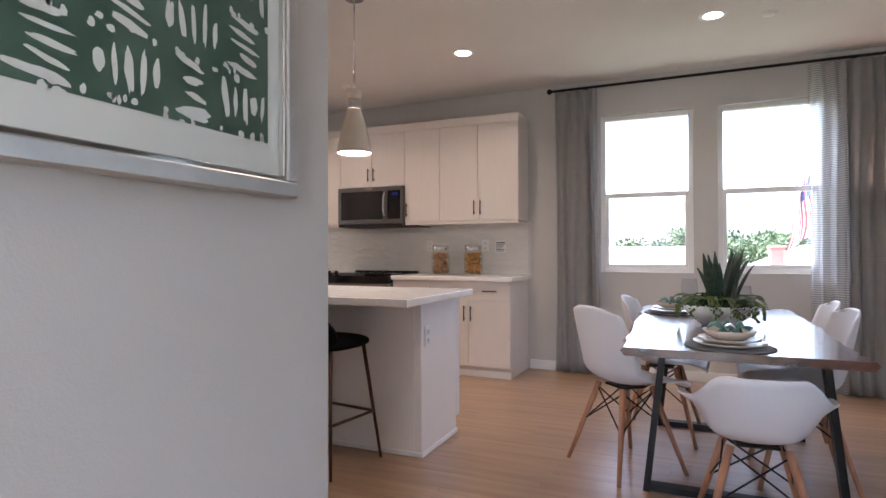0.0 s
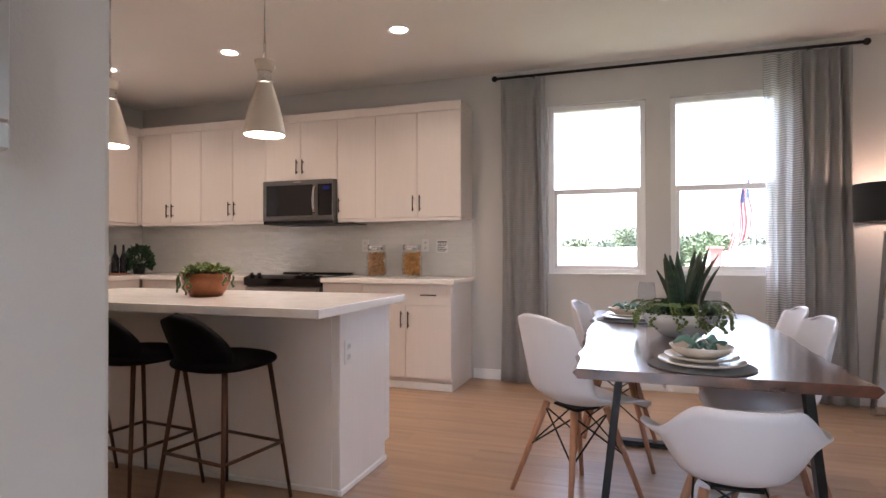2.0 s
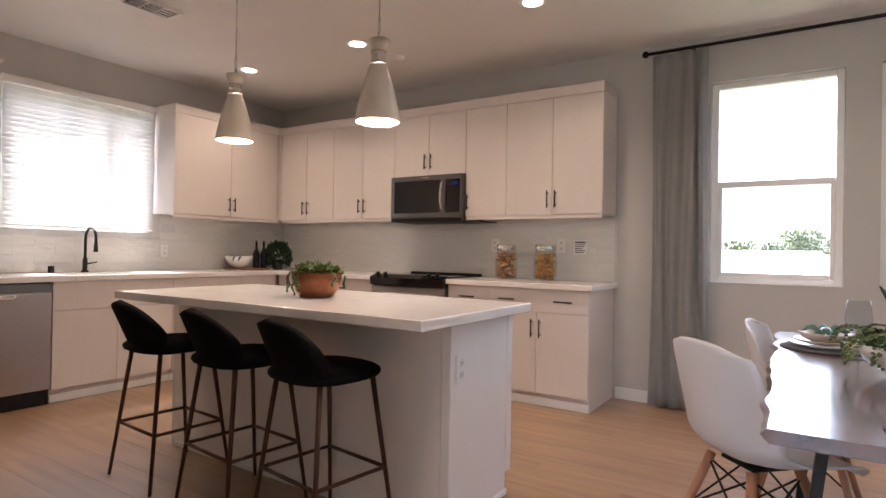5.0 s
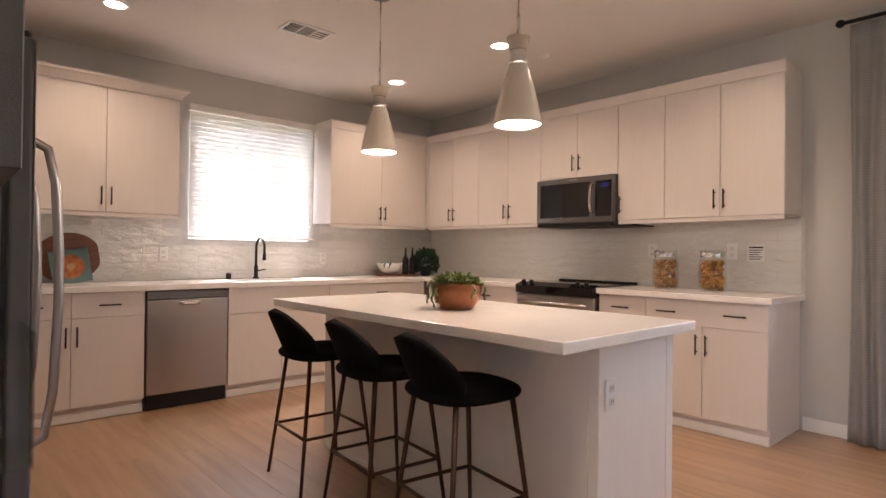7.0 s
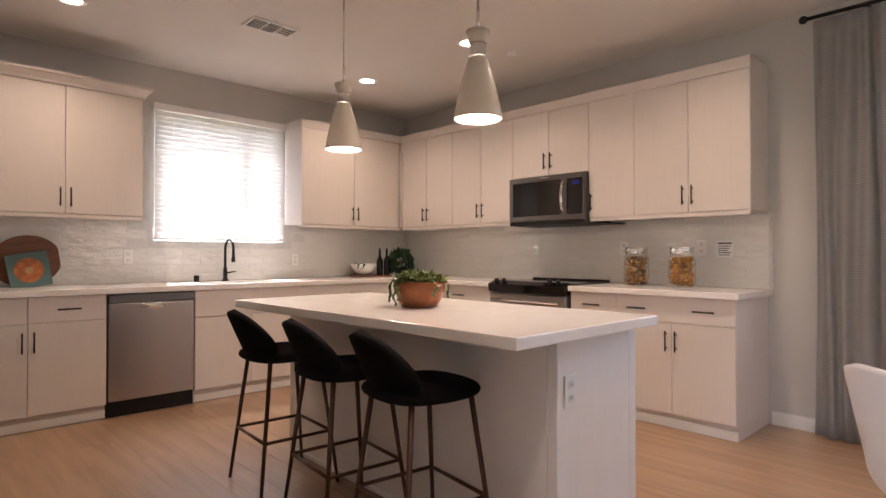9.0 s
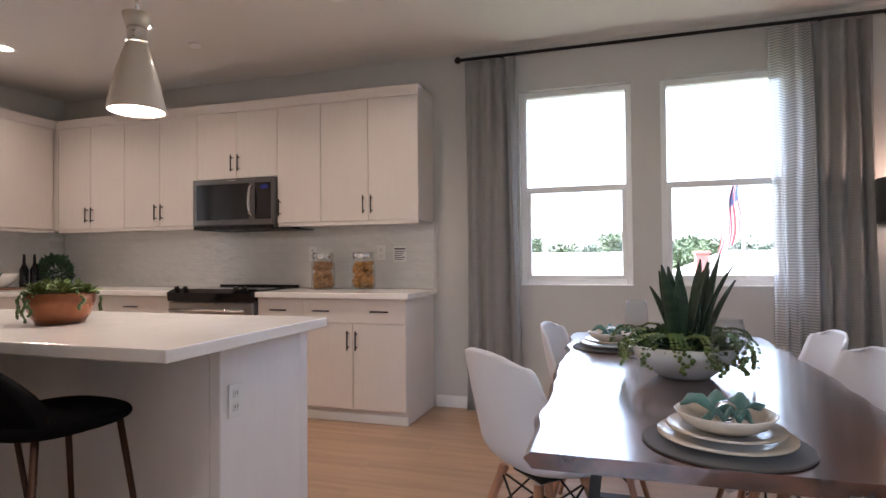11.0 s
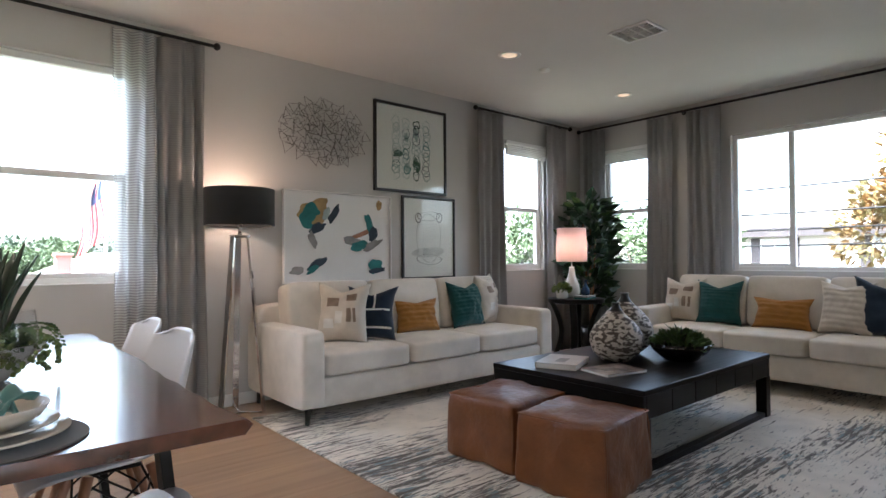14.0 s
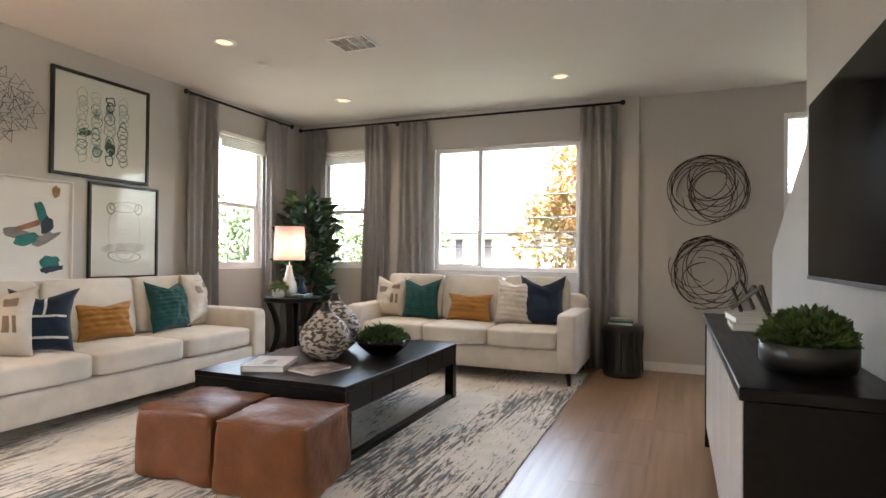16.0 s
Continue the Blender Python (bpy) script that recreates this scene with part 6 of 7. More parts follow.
# notice on the tile
nt_ = thing("wall_notice", "small white instruction notice with unreadable lines", "notice", 3.56, -0.0095, 1.19)
part("sheet", box(-0.055, 0.055, -0.0015, 0, -0.06, 0.06), PAPER, nt_)
for k in range(5):
    part("text_bar", box(-0.045, 0.045 - 0.012 * (k % 3), -0.0022, -0.0016, 0.018 - k * 0.016, 0.024 - k * 0.016), INK["navy"], nt_)
part("arrow_bar", box(-0.045, 0.05, -0.0022, -0.0016, 0.035, 0.046), FRAMEBLACK, nt_)


def sink_side_decor():
    t = thing("serving_tray", "round-edged wooden serving board on worktop", "tray", 0.235, -0.685, 0.9142, 63)
    part("board", roundbox(0.44, 0.24, 0.018, 9, 6, (0, 0, 0.009)), WALNUTMID, t, "", True)
    b = thing("ceramic_bowl", "white bowl with teal cloth inside", "bowl", 0.215, -0.765, 0.9325)
    part("bowl", lathe([(0.001, 0), (0.05, 0), (0.10, 0.04), (0.140, 0.120), (0.134, 0.121), (0.095, 0.050), (0.001, 0.012)], 36, False), CERAMIC, b, "", True)
    cl = bmesh.new()
    cg = []
    for i in range(9):
        u = i / 8
        row = []
        for j in range(9):
            v = (j / 8 - 0.5) * 0.95
            rr_ = 0.04 + 0.103 * min(1, u * 1.6) - 0.028 * max(0, u - 0.62) / 0.38
            zz_ = 0.045 + 0.082 * min(1, u * 1.6) - 0.055 * max(0, u - 0.62) / 0.38 + 0.004 * math.sin(j * 1.7 + i)
            row.append(cl.verts.new((rr_ * math.cos(v - 0.9), rr_ * math.sin(v - 0.9), zz_)))
        cg.append(row)
    for g0, g1_ in zip(cg, cg[1:]):
        for j in range(8):
            cl.faces.new((g0[j], g0[j + 1], g1_[j + 1], g1_[j]))
    cq = part("cloth", cl, TEAL, b, "teal cloth draped over the rim", True)
    cq.modifiers.new("thick", "SOLIDIFY").thickness = 0.004
    for k, (dx, dy) in enumerate(((0.285, -0.605), (0.315, -0.535))):
        q = thing("bottle", "dark glass oil bottle", "bottle", dx, dy, 0.9325, 0, "oil bottles")
        part("glass", lathe([(0.001, 0), (0.033, 0), (0.035, 0.01), (0.035, 0.15), (0.013, 0.20), (0.012, 0.26), (0.001, 0.262)], 20, False), BLACKGLASS, q, "", True)
        part("stopper", rod((0, 0, 0.262), (0, 0, 0.285), 0.011, 0.008), BLACK, q, "", True)
    p = thing("herb_plant", "leafy green herb in a dark pot", "plant", 0.36, -0.385, 0.9142)
    part("pot", lathe([(0.05, 0), (0.065, 0.10), (0.06, 0.10), (0.04, 0.08)], 24, True), FRAMEBLACK, p, "", True)
    r = random.Random(21)
    part("leaves", leaflets(r, 520, dome(r, 0.12, 0.15, 0.13, 0.5), 0.045), LEAFMATS[0], p)
    cb = new("cutting_board")
    cb.matrix_world = pose(0.065, -3.60, 0.9142, 0, -8, 90)
    tagged(cb, "round wooden cutting board leaning on tile", "cutting board")
    bd = bmesh.new()
    n = 40
    out = []
    for i in range(n):
        a = 2 * math.pi * i / n
        out.append((0.20 * max(-0.85, min(1, math.cos(a) * 1.08)), 0.19 + 0.185 * math.sin(a)))
    for yv in (-0.009, 0.009):
        bd.faces.new([bd.verts.new((u, yv, max(0.0, w))) for u, w in out])
    bd.verts.ensure_lookup_table()
    for i in range(n):
        k = (i + 1) % n
        bd.faces.new((bd.verts[i], bd.verts[k], bd.verts[n + k], bd.verts[n + i]))
    part("board", bd, WALNUTMID, cb)
    part("grip", box(-0.34, -0.168, -0.009, 0.009, 0.17, 0.21, 0.006, 2), WALNUTMID, cb)
    bk = new("cookbook")
    bk.matrix_world = pose(0.135, -3.60, 0.9142, 0, -10, 90)
    tagged(bk, "teal cookbook with an orange round motif", "book")
    part("cover", box(-0.125, 0.125, -0.012, 0.0, 0.0, 0.25, 0.003), material("book_teal", (0.09, 0.17, 0.17), 0.5), bk)
    d = lathe([(0.001, 0), (0.088, 0), (0.088, 0.002), (0.001, 0.002)], 32, False)
    bmesh.ops.rotate(d, verts=d.verts, matrix=Matrix.Rotation(radians(90), 3, "X"))
    bmesh.ops.translate(d, verts=d.verts, vec=(0, -0.0125, 0.125))
    part("motif", d, material("motif_orange", (0.52, 0.16, 0.04), 0.6, 0, 30, 0.5), bk)
    c = lathe([(0.001, 0), (0.025, 0), (0.025, 0.002), (0.001, 0.002)], 24, False)
    bmesh.ops.rotate(c, verts=c.verts, matrix=Matrix.Rotation(radians(90), 3, "X"))
    bmesh.ops.translate(c, verts=c.verts, vec=(0, -0.0148, 0.125))
    part("motif_centre", c, INK["ochre"], bk)


WALNUTMID = wood_material("board_wood", (0.20, 0.075, 0.035), (0.13, 0.045, 0.02), 0.4, 5, "x", 0)
sink_side_decor()


def entry_wall_items():
    s = thing("wall_sign", "dark framed sign box on the entry wall", "sign", 4.02, -4.38, 1.62)
    part("panel", box(-0.15, 0.15, 0.001, 0.066, -0.34, 0.62, 0.003), DARKSTEEL, s)
    for q in ((-0.16, -0.1505, -0.35, 0.63), (0.1505, 0.16, -0.35, 0.63), (-0.15, 0.15, -0.35, -0.3405), (-0.15, 0.15, 0.6205, 0.63)):
        part("edge_trim", box(q[0], q[1], 0.001, 0.078, q[2], q[3], 0.002), FRIDGESIDE, s)
    h = thing("brochure_holder", "clear acrylic brochure holder on the wall", "holder", 3.80, -4.38, 0.965)
    for q in ((-0.11, 0.11, 0.001, 0.004, -0.16, 0.12), (-0.11, 0.11, 0.122, 0.125, -0.16, 0.065), (-0.11, -0.107, 0.0045, 0.1215, -0.16, 0.065), (0.107, 0.11, 0.0045, 0.1215, -0.16, 0.065)):
        part("wall", box(*q), VESSEL, h)
    part("base", box(-0.11, 0.11, 0.001, 0.125, -0.164, -0.1605), VESSEL, h)
    for k, z in enumerate((0.78, 0.92)):
        w = thing("light_switch", "white rocker switch plate on entry wall", "switch", 4.25, -4.38, z)
        part("plate", box(-0.06, 0.06, 0.001, 0.007, -0.058, 0.058, 0.002), TRIM, w)
        for u in (-0.024, 0.024):
            part("rocker", box(u - 0.016, u + 0.016, 0.0072, 0.012, -0.033, 0.033, 0.002), CERAMIC, w)


entry_wall_items()


# ---- living room details ----
def wire_sculpture():
    s = thing("wire_wall_sculpture", "bronze wire wall sculpture of joined triangles", "wall art", 7.74, -0.03, 2.165)
    r = random.Random(17)
    for k in range(92):
        a, q = k * 2.39996, math.sqrt((k + 0.5) / 92)
        c = Vector((0.40 * q * math.cos(a) + r.uniform(-0.02, 0.02), r.uniform(-0.03, 0.005), 0.265 * q * math.sin(a) + r.uniform(-0.02, 0.02)))
        t0, s0 = r.random() * 6.283, r.uniform(0.042, 0.066)
        pts = [c + Vector((s0 * math.cos(t0 + 2.1 * i + r.uniform(-0.3, 0.3)), r.uniform(-0.015, 0.015), s0 * math.sin(t0 + 2.1 * i))) for i in range(3)]
        part("wire_triangle", tube(pts, 0.0026, 4, True), BRONZE, s)
    for u in (-0.2, 0.2):
        part("hanger", rod((u, -0.01, 0.05), (u, 0.029, 0.05), 0.003, n=5), BRONZE, s)


BRONZE = material("bronze_wire", (0.07, 0.055, 0.045), 0.45, 0.8, 20, 0.3)
wire_sculpture()


def ring_sculpture(y, z, seed):
    XA = FARX + 0.07
    s = thing("ring_wall_sculpture", "round wall sculpture of tangled dark wire hoops", "wall art", XA - 0.045, y, z, 0, "wire ring wall art")
    r = random.Random(seed)
    for k in range(22):
        a = r.random() * 6.283
        R = r.uniform(0.215, 0.315) if k > 3 else r.uniform(0.34, 0.36)
        off = min(R - 0.10, 0.372 - R) * r.uniform(0.6, 1.0)
        cy, cz = off * math.cos(a), off * math.sin(a)
        ecc = r.uniform(0.82, 1.0)
        rot = r.random() * 3.14
        start, span = r.random() * 6.283, r.uniform(2.2, 4.4)
        pts = []
        for i in range(37):
            t = start + span * i / 36
            u, v = R * math.cos(t), R * ecc * math.sin(t)
            pts.append((0.02 * math.sin(t * 2 + k) - 0.002 * k + 0.01, cy + u * math.cos(rot) - v * math.sin(rot), cz + u * math.sin(rot) + v * math.cos(rot)))
        part("hoop", tube(pts, 0.0034 if k % 3 else 0.005, 6), BRONZE, s, "", True)
    for dy in (-0.15, 0.15):
        part("hanger", rod((0.0, dy, 0.1), (0.044, dy, 0.1), 0.004, n=6), BRONZE, s)


ring_sculpture(-4.68, 1.785, 3)
ring_sculpture(-4.68, 0.98, 11)


def side_table_corner():
    t = thing("end_table", "round espresso wood end table with curved legs", "side table", 10.42, -0.62, 0)
    part("tabletop", lathe([(0.28, 0.62), (0.295, 0.625), (0.295, 0.665), (0.28, 0.67)], 40, True), DARKWOOD, t, "", False)
    for a in (30, 120, 210, 300):
        d = Vector((math.cos(radians(a)), math.sin(radians(a)), 0))
        sd = Vector((-d.y, d.x, 0))
        bm = bmesh.new()
        prev = None
        for i in range(13):
            c = d * (0.25 - 0.10 * math.sin(math.pi * i / 12)) + Vector((0, 0, 0.6195 - 0.6175 * i / 12))
            cur = [bm.verts.new(c + d * a * 0.025 + sd * b * 0.035) for a, b in ((-1, -1), (1, -1), (1, 1), (-1, 1))]
            if prev:
                for k in range(4):
                    bm.faces.new((prev[k], prev[(k + 1) % 4], cur[(k + 1) % 4], cur[k]))
            else:
                bm.faces.new(cur)
            prev = cur
        bm.faces.new(prev)
        part("leg", bm, DARKWOOD, t)
    part("foot_ring", lathe([(0.20, 0.002), (0.27, 0.002), (0.27, 0.03), (0.20, 0.03)], 36, False), DARKWOOD, t)
    l = thing("table_lamp", "white glazed table lamp with pale drum shade, lit", "table lamp", 10.45, -0.55, 0.6705)
    part("base", lathe([(0.06, 0), (0.075, 0.01), (0.085, 0.06), (0.075, 0.14), (0.04, 0.24), (0.028, 0.31), (0.03, 0.33)], 32, True), CERAMIC, l, "white glazed bottle base", True)
    part("stem", rod((0, 0, 0.33), (0, 0, 0.46), 0.008), CHROME, l, "", True)
    part("shade", lathe([(0.165, 0.385), (0.155, 0.745), (0.152, 0.745), (0.162, 0.385)], 40, False), LAMPSHADE, l, "pale linen drum shade", True)
    part("bulb", lathe([(0.001, 0.47), (0.03, 0.50), (0.03, 0.55), (0.001, 0.58)], 14, False), LAMPGLOW, l, "", True)
    ld = bpy.data.lights.new("table_lamp_glow", "POINT")
    ld.energy, ld.color, ld.shadow_soft_size = 0.32, (1.0, 0.69, 0.58), 0.05
    new("table_lamp_glow", ld).location = (10.45, -0.55, 1.27)
    v = thing("blue_vase", "small dark blue glass bud vase", "vase", 10.37, -0.78, 0.7065)
    part("body", lathe([(0.035, 0), (0.05, 0.02), (0.045, 0.06), (0.018, 0.11), (0.015, 0.15), (0.022, 0.16)], 24, True), NAVYGLAZE, v, "", True)
    b = thing("book_stack", "two blue-grey books lying flat", "book", 10.36, -0.78, 0.6705, 12)
    for k, c in enumerate((INK["teal"], INK["grey"])):
        part("book", box(-0.11, 0.11, -0.075, 0.075, 0.018 * k + 0.0002, 0.018 * k + 0.0175, 0.002), c, b)
    p = thing("potted_succulent", "small succulent in a ribbed grey pot", "plant", 10.21, -0.60, 0.6705)
    part("pot", lathe([(0.05, 0), (0.062, 0.02), (0.066, 0.09), (0.06, 0.092), (0.04, 0.07)], 24, True), CERAMIC, p, "", True)
    r = random.Random(31)
    part("leaves", leaflets(r, 240, dome(r, 0.085, 0.05, 0.09, 0.2), 0.035), LEAFMATS[2], p)
    f = thing("fiddle_leaf_plant", "tall leafy green plant in the room corner", "plant", 10.97, -0.42, 0)
    part("pot", lathe([(0.13, 0.002), (0.16, 0.30), (0.15, 0.30), (0.11, 0.27)], 28, True), FRAMEBLACK, f, "", True)
    for k in range(3):
        part("stem", tube([(0.02 * k, 0.03 * k - 0.03, 0.27), (0.05 * math.sin(k * 2), 0.05 * math.cos(k * 2), 0.9), (0.09 * math.sin(k * 2), 0.09 * math.cos(k * 2), 1.5)], 0.01), BEECH, f, "", True)
    r = random.Random(33)

    def tall():
        z = 0.55 + 1.2 * r.random()
        a, q = r.random() * 6.283, (0.26 - 0.10 * abs(z - 1.2)) * math.sqrt(r.random())
        o = Vector((math.cos(a), math.sin(a), 0.3))
        return Vector((q * math.cos(a), q * math.sin(a), z)), o
    part("leaves", leaflets(r, 330, tall, 0.15), LEAFMATS[0], f)
    part("young_leaves", leaflets(r, 90, tall, 0.13), LEAFMATS[1], f)


LAMPSHADE = cloth_material("pale_shade", (0.72, 0.58, 0.54), 0.7, 500)
NAVYGLAZE = material("navy_glaze", (0.02, 0.05, 0.12), 0.15, 0, 8, 0.2)
side_table_corner()


def mottled():
    m = material("mottled_clay", (0.52, 0.46, 0.39), 0.6, 0, 26, 0.3, 0.3, 60, (0.07, 0.055, 0.045))
    for n in m.node_tree.nodes:
        if n.bl_idname == "ShaderNodeMapRange" and abs(n.inputs["From Min"].default_value - 0.35) < 1e-6:
            n.inputs["From Min"].default_value, n.inputs["From Max"].default_value = 0.49, 0.53
        if n.bl_idname == "ShaderNodeMapping":
            n.inputs["Scale"].default_value = (1, 1, 2.2)
    return m


CLAY = mottled()
CT = 0.4355


def vase(x, y, s, label):
    v = thing("round_vase", label, "vase", x, y, CT, 0, "mottled round vases")
    part("body", lathe([(r * s, h * s) for r, h in ((0.05, 0), (0.085, 0.004), (0.145, 0.055), (0.168, 0.125), (0.164, 0.165), (0.142, 0.215), (0.105, 0.258), (0.066, 0.292), (0.042, 0.318))], 40, True), CLAY, v, "", True)
    part("neck", lathe([(r * s, h * s) for r, h in ((0.042, 0.3185), (0.028, 0.34), (0.022, 0.362), (0.027, 0.372), (0.018, 0.372), (0.016, 0.325))], 28, False), FRAMEBLACK, v, "dark glazed neck", True)


vase(8.63, -2.24, 1.0, "round cream vase with dark mottled streaks")
vase(8.93, -2.12, 1.12, "tall round cream vase with dark mottled streaks")
cb2 = thing("succulent_bowl", "spiky succulents in a wide dark bowl", "plant", 8.92, -2.52, CT)
part("bowl", lathe([(0.06, 0), (0.10, 0.008), (0.17, 0.07), (0.19, 0.115), (0.185, 0.117), (0.15, 0.075), (0.02, 0.05)], 36, True), BLACKGLASS, cb2, "dark glazed bowl", True)
rr_ = random.Random(44)
part("succulent", leaflets(rr_, 520, dome(rr_, 0.17, 0.08, 0.10, 0.05), 0.04), LEAFMATS[1], cb2)
part("spikes", blades(rr_, 46, 0.0, 0.05, 0.15, 0.016, 0.45, 0.10, 0.5), LEAFMATS[0], cb2, "", True)


def book(x, y, z, rz, w, d, h, cover, label):
    b = thing("book", label, "book", x, y, z, rz)
    part("page_block", box(-w / 2 + 0.004, w / 2 - 0.004, -d / 2 + 0.004, d / 2 - 0.006, 0.003, h - 0.003), PAPER, b)
    part("cover", box(-w / 2, w / 2, -d / 2, d / 2, h - 0.0028, h, 0.0008), cover, b)
    part("back_cover", box(-w / 2, w / 2, -d / 2, d / 2, 0.0002, 0.0028, 0.0008), cover, b)
    part("spine", box(-w / 2, w / 2, d / 2 - 0.0035, d / 2, 0.003, h - 0.003), cover, b)
    part("title_block", box(-w * 0.3, w * 0.1, -d * 0.15, d * 0.1, h + 0.0004, h + 0.001), INK["grey"], b)


book(8.26, -2.10, CT, 22, 0.34, 0.25, 0.035, material("greige_cover", (0.50, 0.46, 0.43), 0.5), "large pale hardback book on coffee table")
book(8.30, -2.43, CT, -14, 0.30, 0.23, 0.018, material("photo_cover", (0.46, 0.38, 0.35), 0.35, 0, 9, 0.6, second=(0.07, 0.05, 0.05)), "magazine with dark picture cover on coffee table")

dr = thing("drum_table", "black ribbed drum side table", "side table", 11.08, -3.93, 0)
part("drum", lathe([(0.165, 0.002), (0.18, 0.012), (0.185, 0.06), (0.172, 0.24), (0.185, 0.42), (0.19, 0.475), (0.18, 0.485)], 36, True), FRAMEBLACK, dr, "", True)
for k in range(18):
    a = 2 * math.pi * k / 18
    part("rib", tube([(0.186 * math.cos(a), 0.186 * math.sin(a), 0.05), (0.174 * math.cos(a), 0.174 * math.sin(a), 0.24), (0.187 * math.cos(a), 0.187 * math.sin(a), 0.43)], 0.008, 6), FRAMEBLACK, dr, "", True)
for k, (c, w) in enumerate(((CERAMIC, 0.22), (INK["teal"], 0.21), (INK["pale"], 0.20))):
    b = thing("book", "slim book stacked on the drum table", "book", 11.08, -3.92, 0.4855 + 0.019 * k, 85 + 7 * k, "books on drum table")
    part("cover", box(-w / 2, w / 2, -0.07, 0.07, 0, 0.0185, 0.002), c, b)


def sideboard():
    s = thing("sideboard", "black sideboard with white panelled doors", "sideboard")
    X0, X1, Y0, Y1, Z = 7.11, 9.20, -4.934, -4.56, 0.795
    part("top", box(X0 - 0.01, X1 + 0.01, Y0, Y1 + 0.012, Z - 0.035, Z, 0.003), DARKWOOD, s)
    for x in (X0, X1 - 0.035):
        part("side", box(x, x + 0.035, Y0, Y1, 0.002, Z - 0.0355, 0.002), DARKWOOD, s)
    part("case", box(X0 + 0.036, X1 - 0.036, Y0, Y1 - 0.03, 0.12, Z - 0.0355), DARKWOOD, s)
    n = 4
    w = (X1 - X0 - 0.072) / n
    for k in range(n):
        u = X0 + 0.036 + w * k
        part("door", box(u + 0.002, u + w - 0.002, Y1 - 0.0295, Y1 - 0.006, 0.125, Z - 0.038, 0.002), CERAMIC, s, "white lacquered door")


sideboard()
tv = thing("television", "large wall-mounted flat black television", "television", 7.47, -4.95, 1.40)
part("screen", box(-0.62, 0.62, 0.062, 0.066, -0.335, 0.345, 0.001), material("screen_black", (0.004, 0.004, 0.005), 0.10, 0, 5, 0.1, spec=0.03), tv)
part("housing", box(-0.63, 0.63, 0.03, 0.0615, -0.35, 0.355, 0.004), BLACK, tv)
part("wall_mount", box(-0.2, 0.2, 0.001, 0.0295, -0.15, 0.15), BLACK, tv)
part("bezel", box(-0.63, 0.63, 0.062, 0.067, -0.35, -0.336), BLACK, tv)
sb_ = thing("succulent_planter", "green rosette succulents in a black bowl planter", "plant", 7.42, -4.76, 0.7955)
part("pot", lathe([(0.08, 0), (0.118, 0.006), (0.13, 0.03), (0.13, 0.085), (0.125, 0.088), (0.115, 0.07), (0.02, 0.06)], 36, True), FRAMEBLACK, sb_, "black glazed pot", True)
rr_ = random.Random(51)
part("succulent", leaflets(rr_, 1100, dome(rr_, 0.115, 0.09, 0.085, 0.0), 0.026), LEAFMATS[1], sb_)
part("pale_succulent", leaflets(rr_, 420, dome(rr_, 0.115, 0.08, 0.085, 0.0), 0.024), LEAFMATS[2], sb_)
for k in range(2):
    b = thing("book", "thick white book on the sideboard", "book", 8.52, -4.75, 0.7955 + 0.032 * k, 4 * k, "books on sideboard")
    part("page_block", box(-0.15, 0.15, -0.11, 0.11, 0.004, 0.027), PAPER, b)
    part("cover", box(-0.155, 0.155, -0.115, 0.115, 0.0275, 0.0315, 0.001), CERAMIC, b)
    part("back_cover", box(-0.155, 0.155, -0.115, 0.115, 0.0, 0.0035, 0.001), CERAMIC, b)
lk = thing("link_sculpture", "angular dark metal table sculpture on books", "ornament", 8.50, -4.73, 0.8595, 20)
for a, b in (((-0.16, 0, 0.0), (-0.02, 0, 0.13)), ((-0.12, 0.02, 0.13), (0.16, 0.02, 0.01)), ((0.02, -0.02, 0.02), (0.16, -0.02, 0.15)), ((-0.16, 0, 0.02), (-0.12, 0.02, 0.14)), ((-0.02, 0, 0.13), (0.02, 0.0, 0.1)), ((0.10, 0, 0.0), (0.20, 0, 0.11))):
    bm = bmesh.new()
    add_bar(bm, Vector(a) + Vector((0, 0, 0.008)), Vector(b) + Vector((0, 0, 0.008)), 0.014)
    part("bar", bm, BRONZE, lk)

for nm, bx_ in (("corner window", (9.985, 10.665, -0.045, -0.004, 2.24, 2.40)), ("narrow window", (FARX - 0.045, FARX - 0.004, -1.005, -0.355, 2.22, 2.38))):
    sh = thing("roman_shade", "white slatted shade raised above the " + nm, "shade")
    along_x = bx_[1] - bx_[0] > 0.3
    part("headrail", box(bx_[0], bx_[1], bx_[2], bx_[3], bx_[5] - 0.04, bx_[5], 0.004), TRIM, sh)
    for k in range(6):
        z_ = bx_[4] + k * 0.019
        part("slat", box(bx_[0] + 0.004, bx_[1] - 0.004, bx_[2] + 0.004, bx_[3] - 0.004, z_, z_ + 0.014, 0.003), BLIND, sh)

# stair half wall with sloping cap
sw = bmesh.new()
prof = [(8.502, 0.0), (9.55, 0.0), (9.55, 1.17), (8.502, 1.70)]
f0 = [sw.verts.new((x, -4.96, z)) for x, z in prof]
f1 = [sw.verts.new((x, -5.08, z)) for x, z in prof]
sw.faces.new(f0)
sw.faces.new(f1)
for i in range(4):
    k = (i + 1) % 4
    sw.faces.new((f0[i], f0[k], f1[k], f1[i]))
structure("wall_stair_half", sw, WALL, "painted half wall sloping down beside the stair", "wall")
bm = bmesh.new()
add_bar(bm, (8.505, -5.02, 1.725), (9.59, -5.02, 1.177), 0.045, 0.19)
structure("trim_stair_cap", bm, TRIM, "white painted sloping cap on stair wall", "trim")


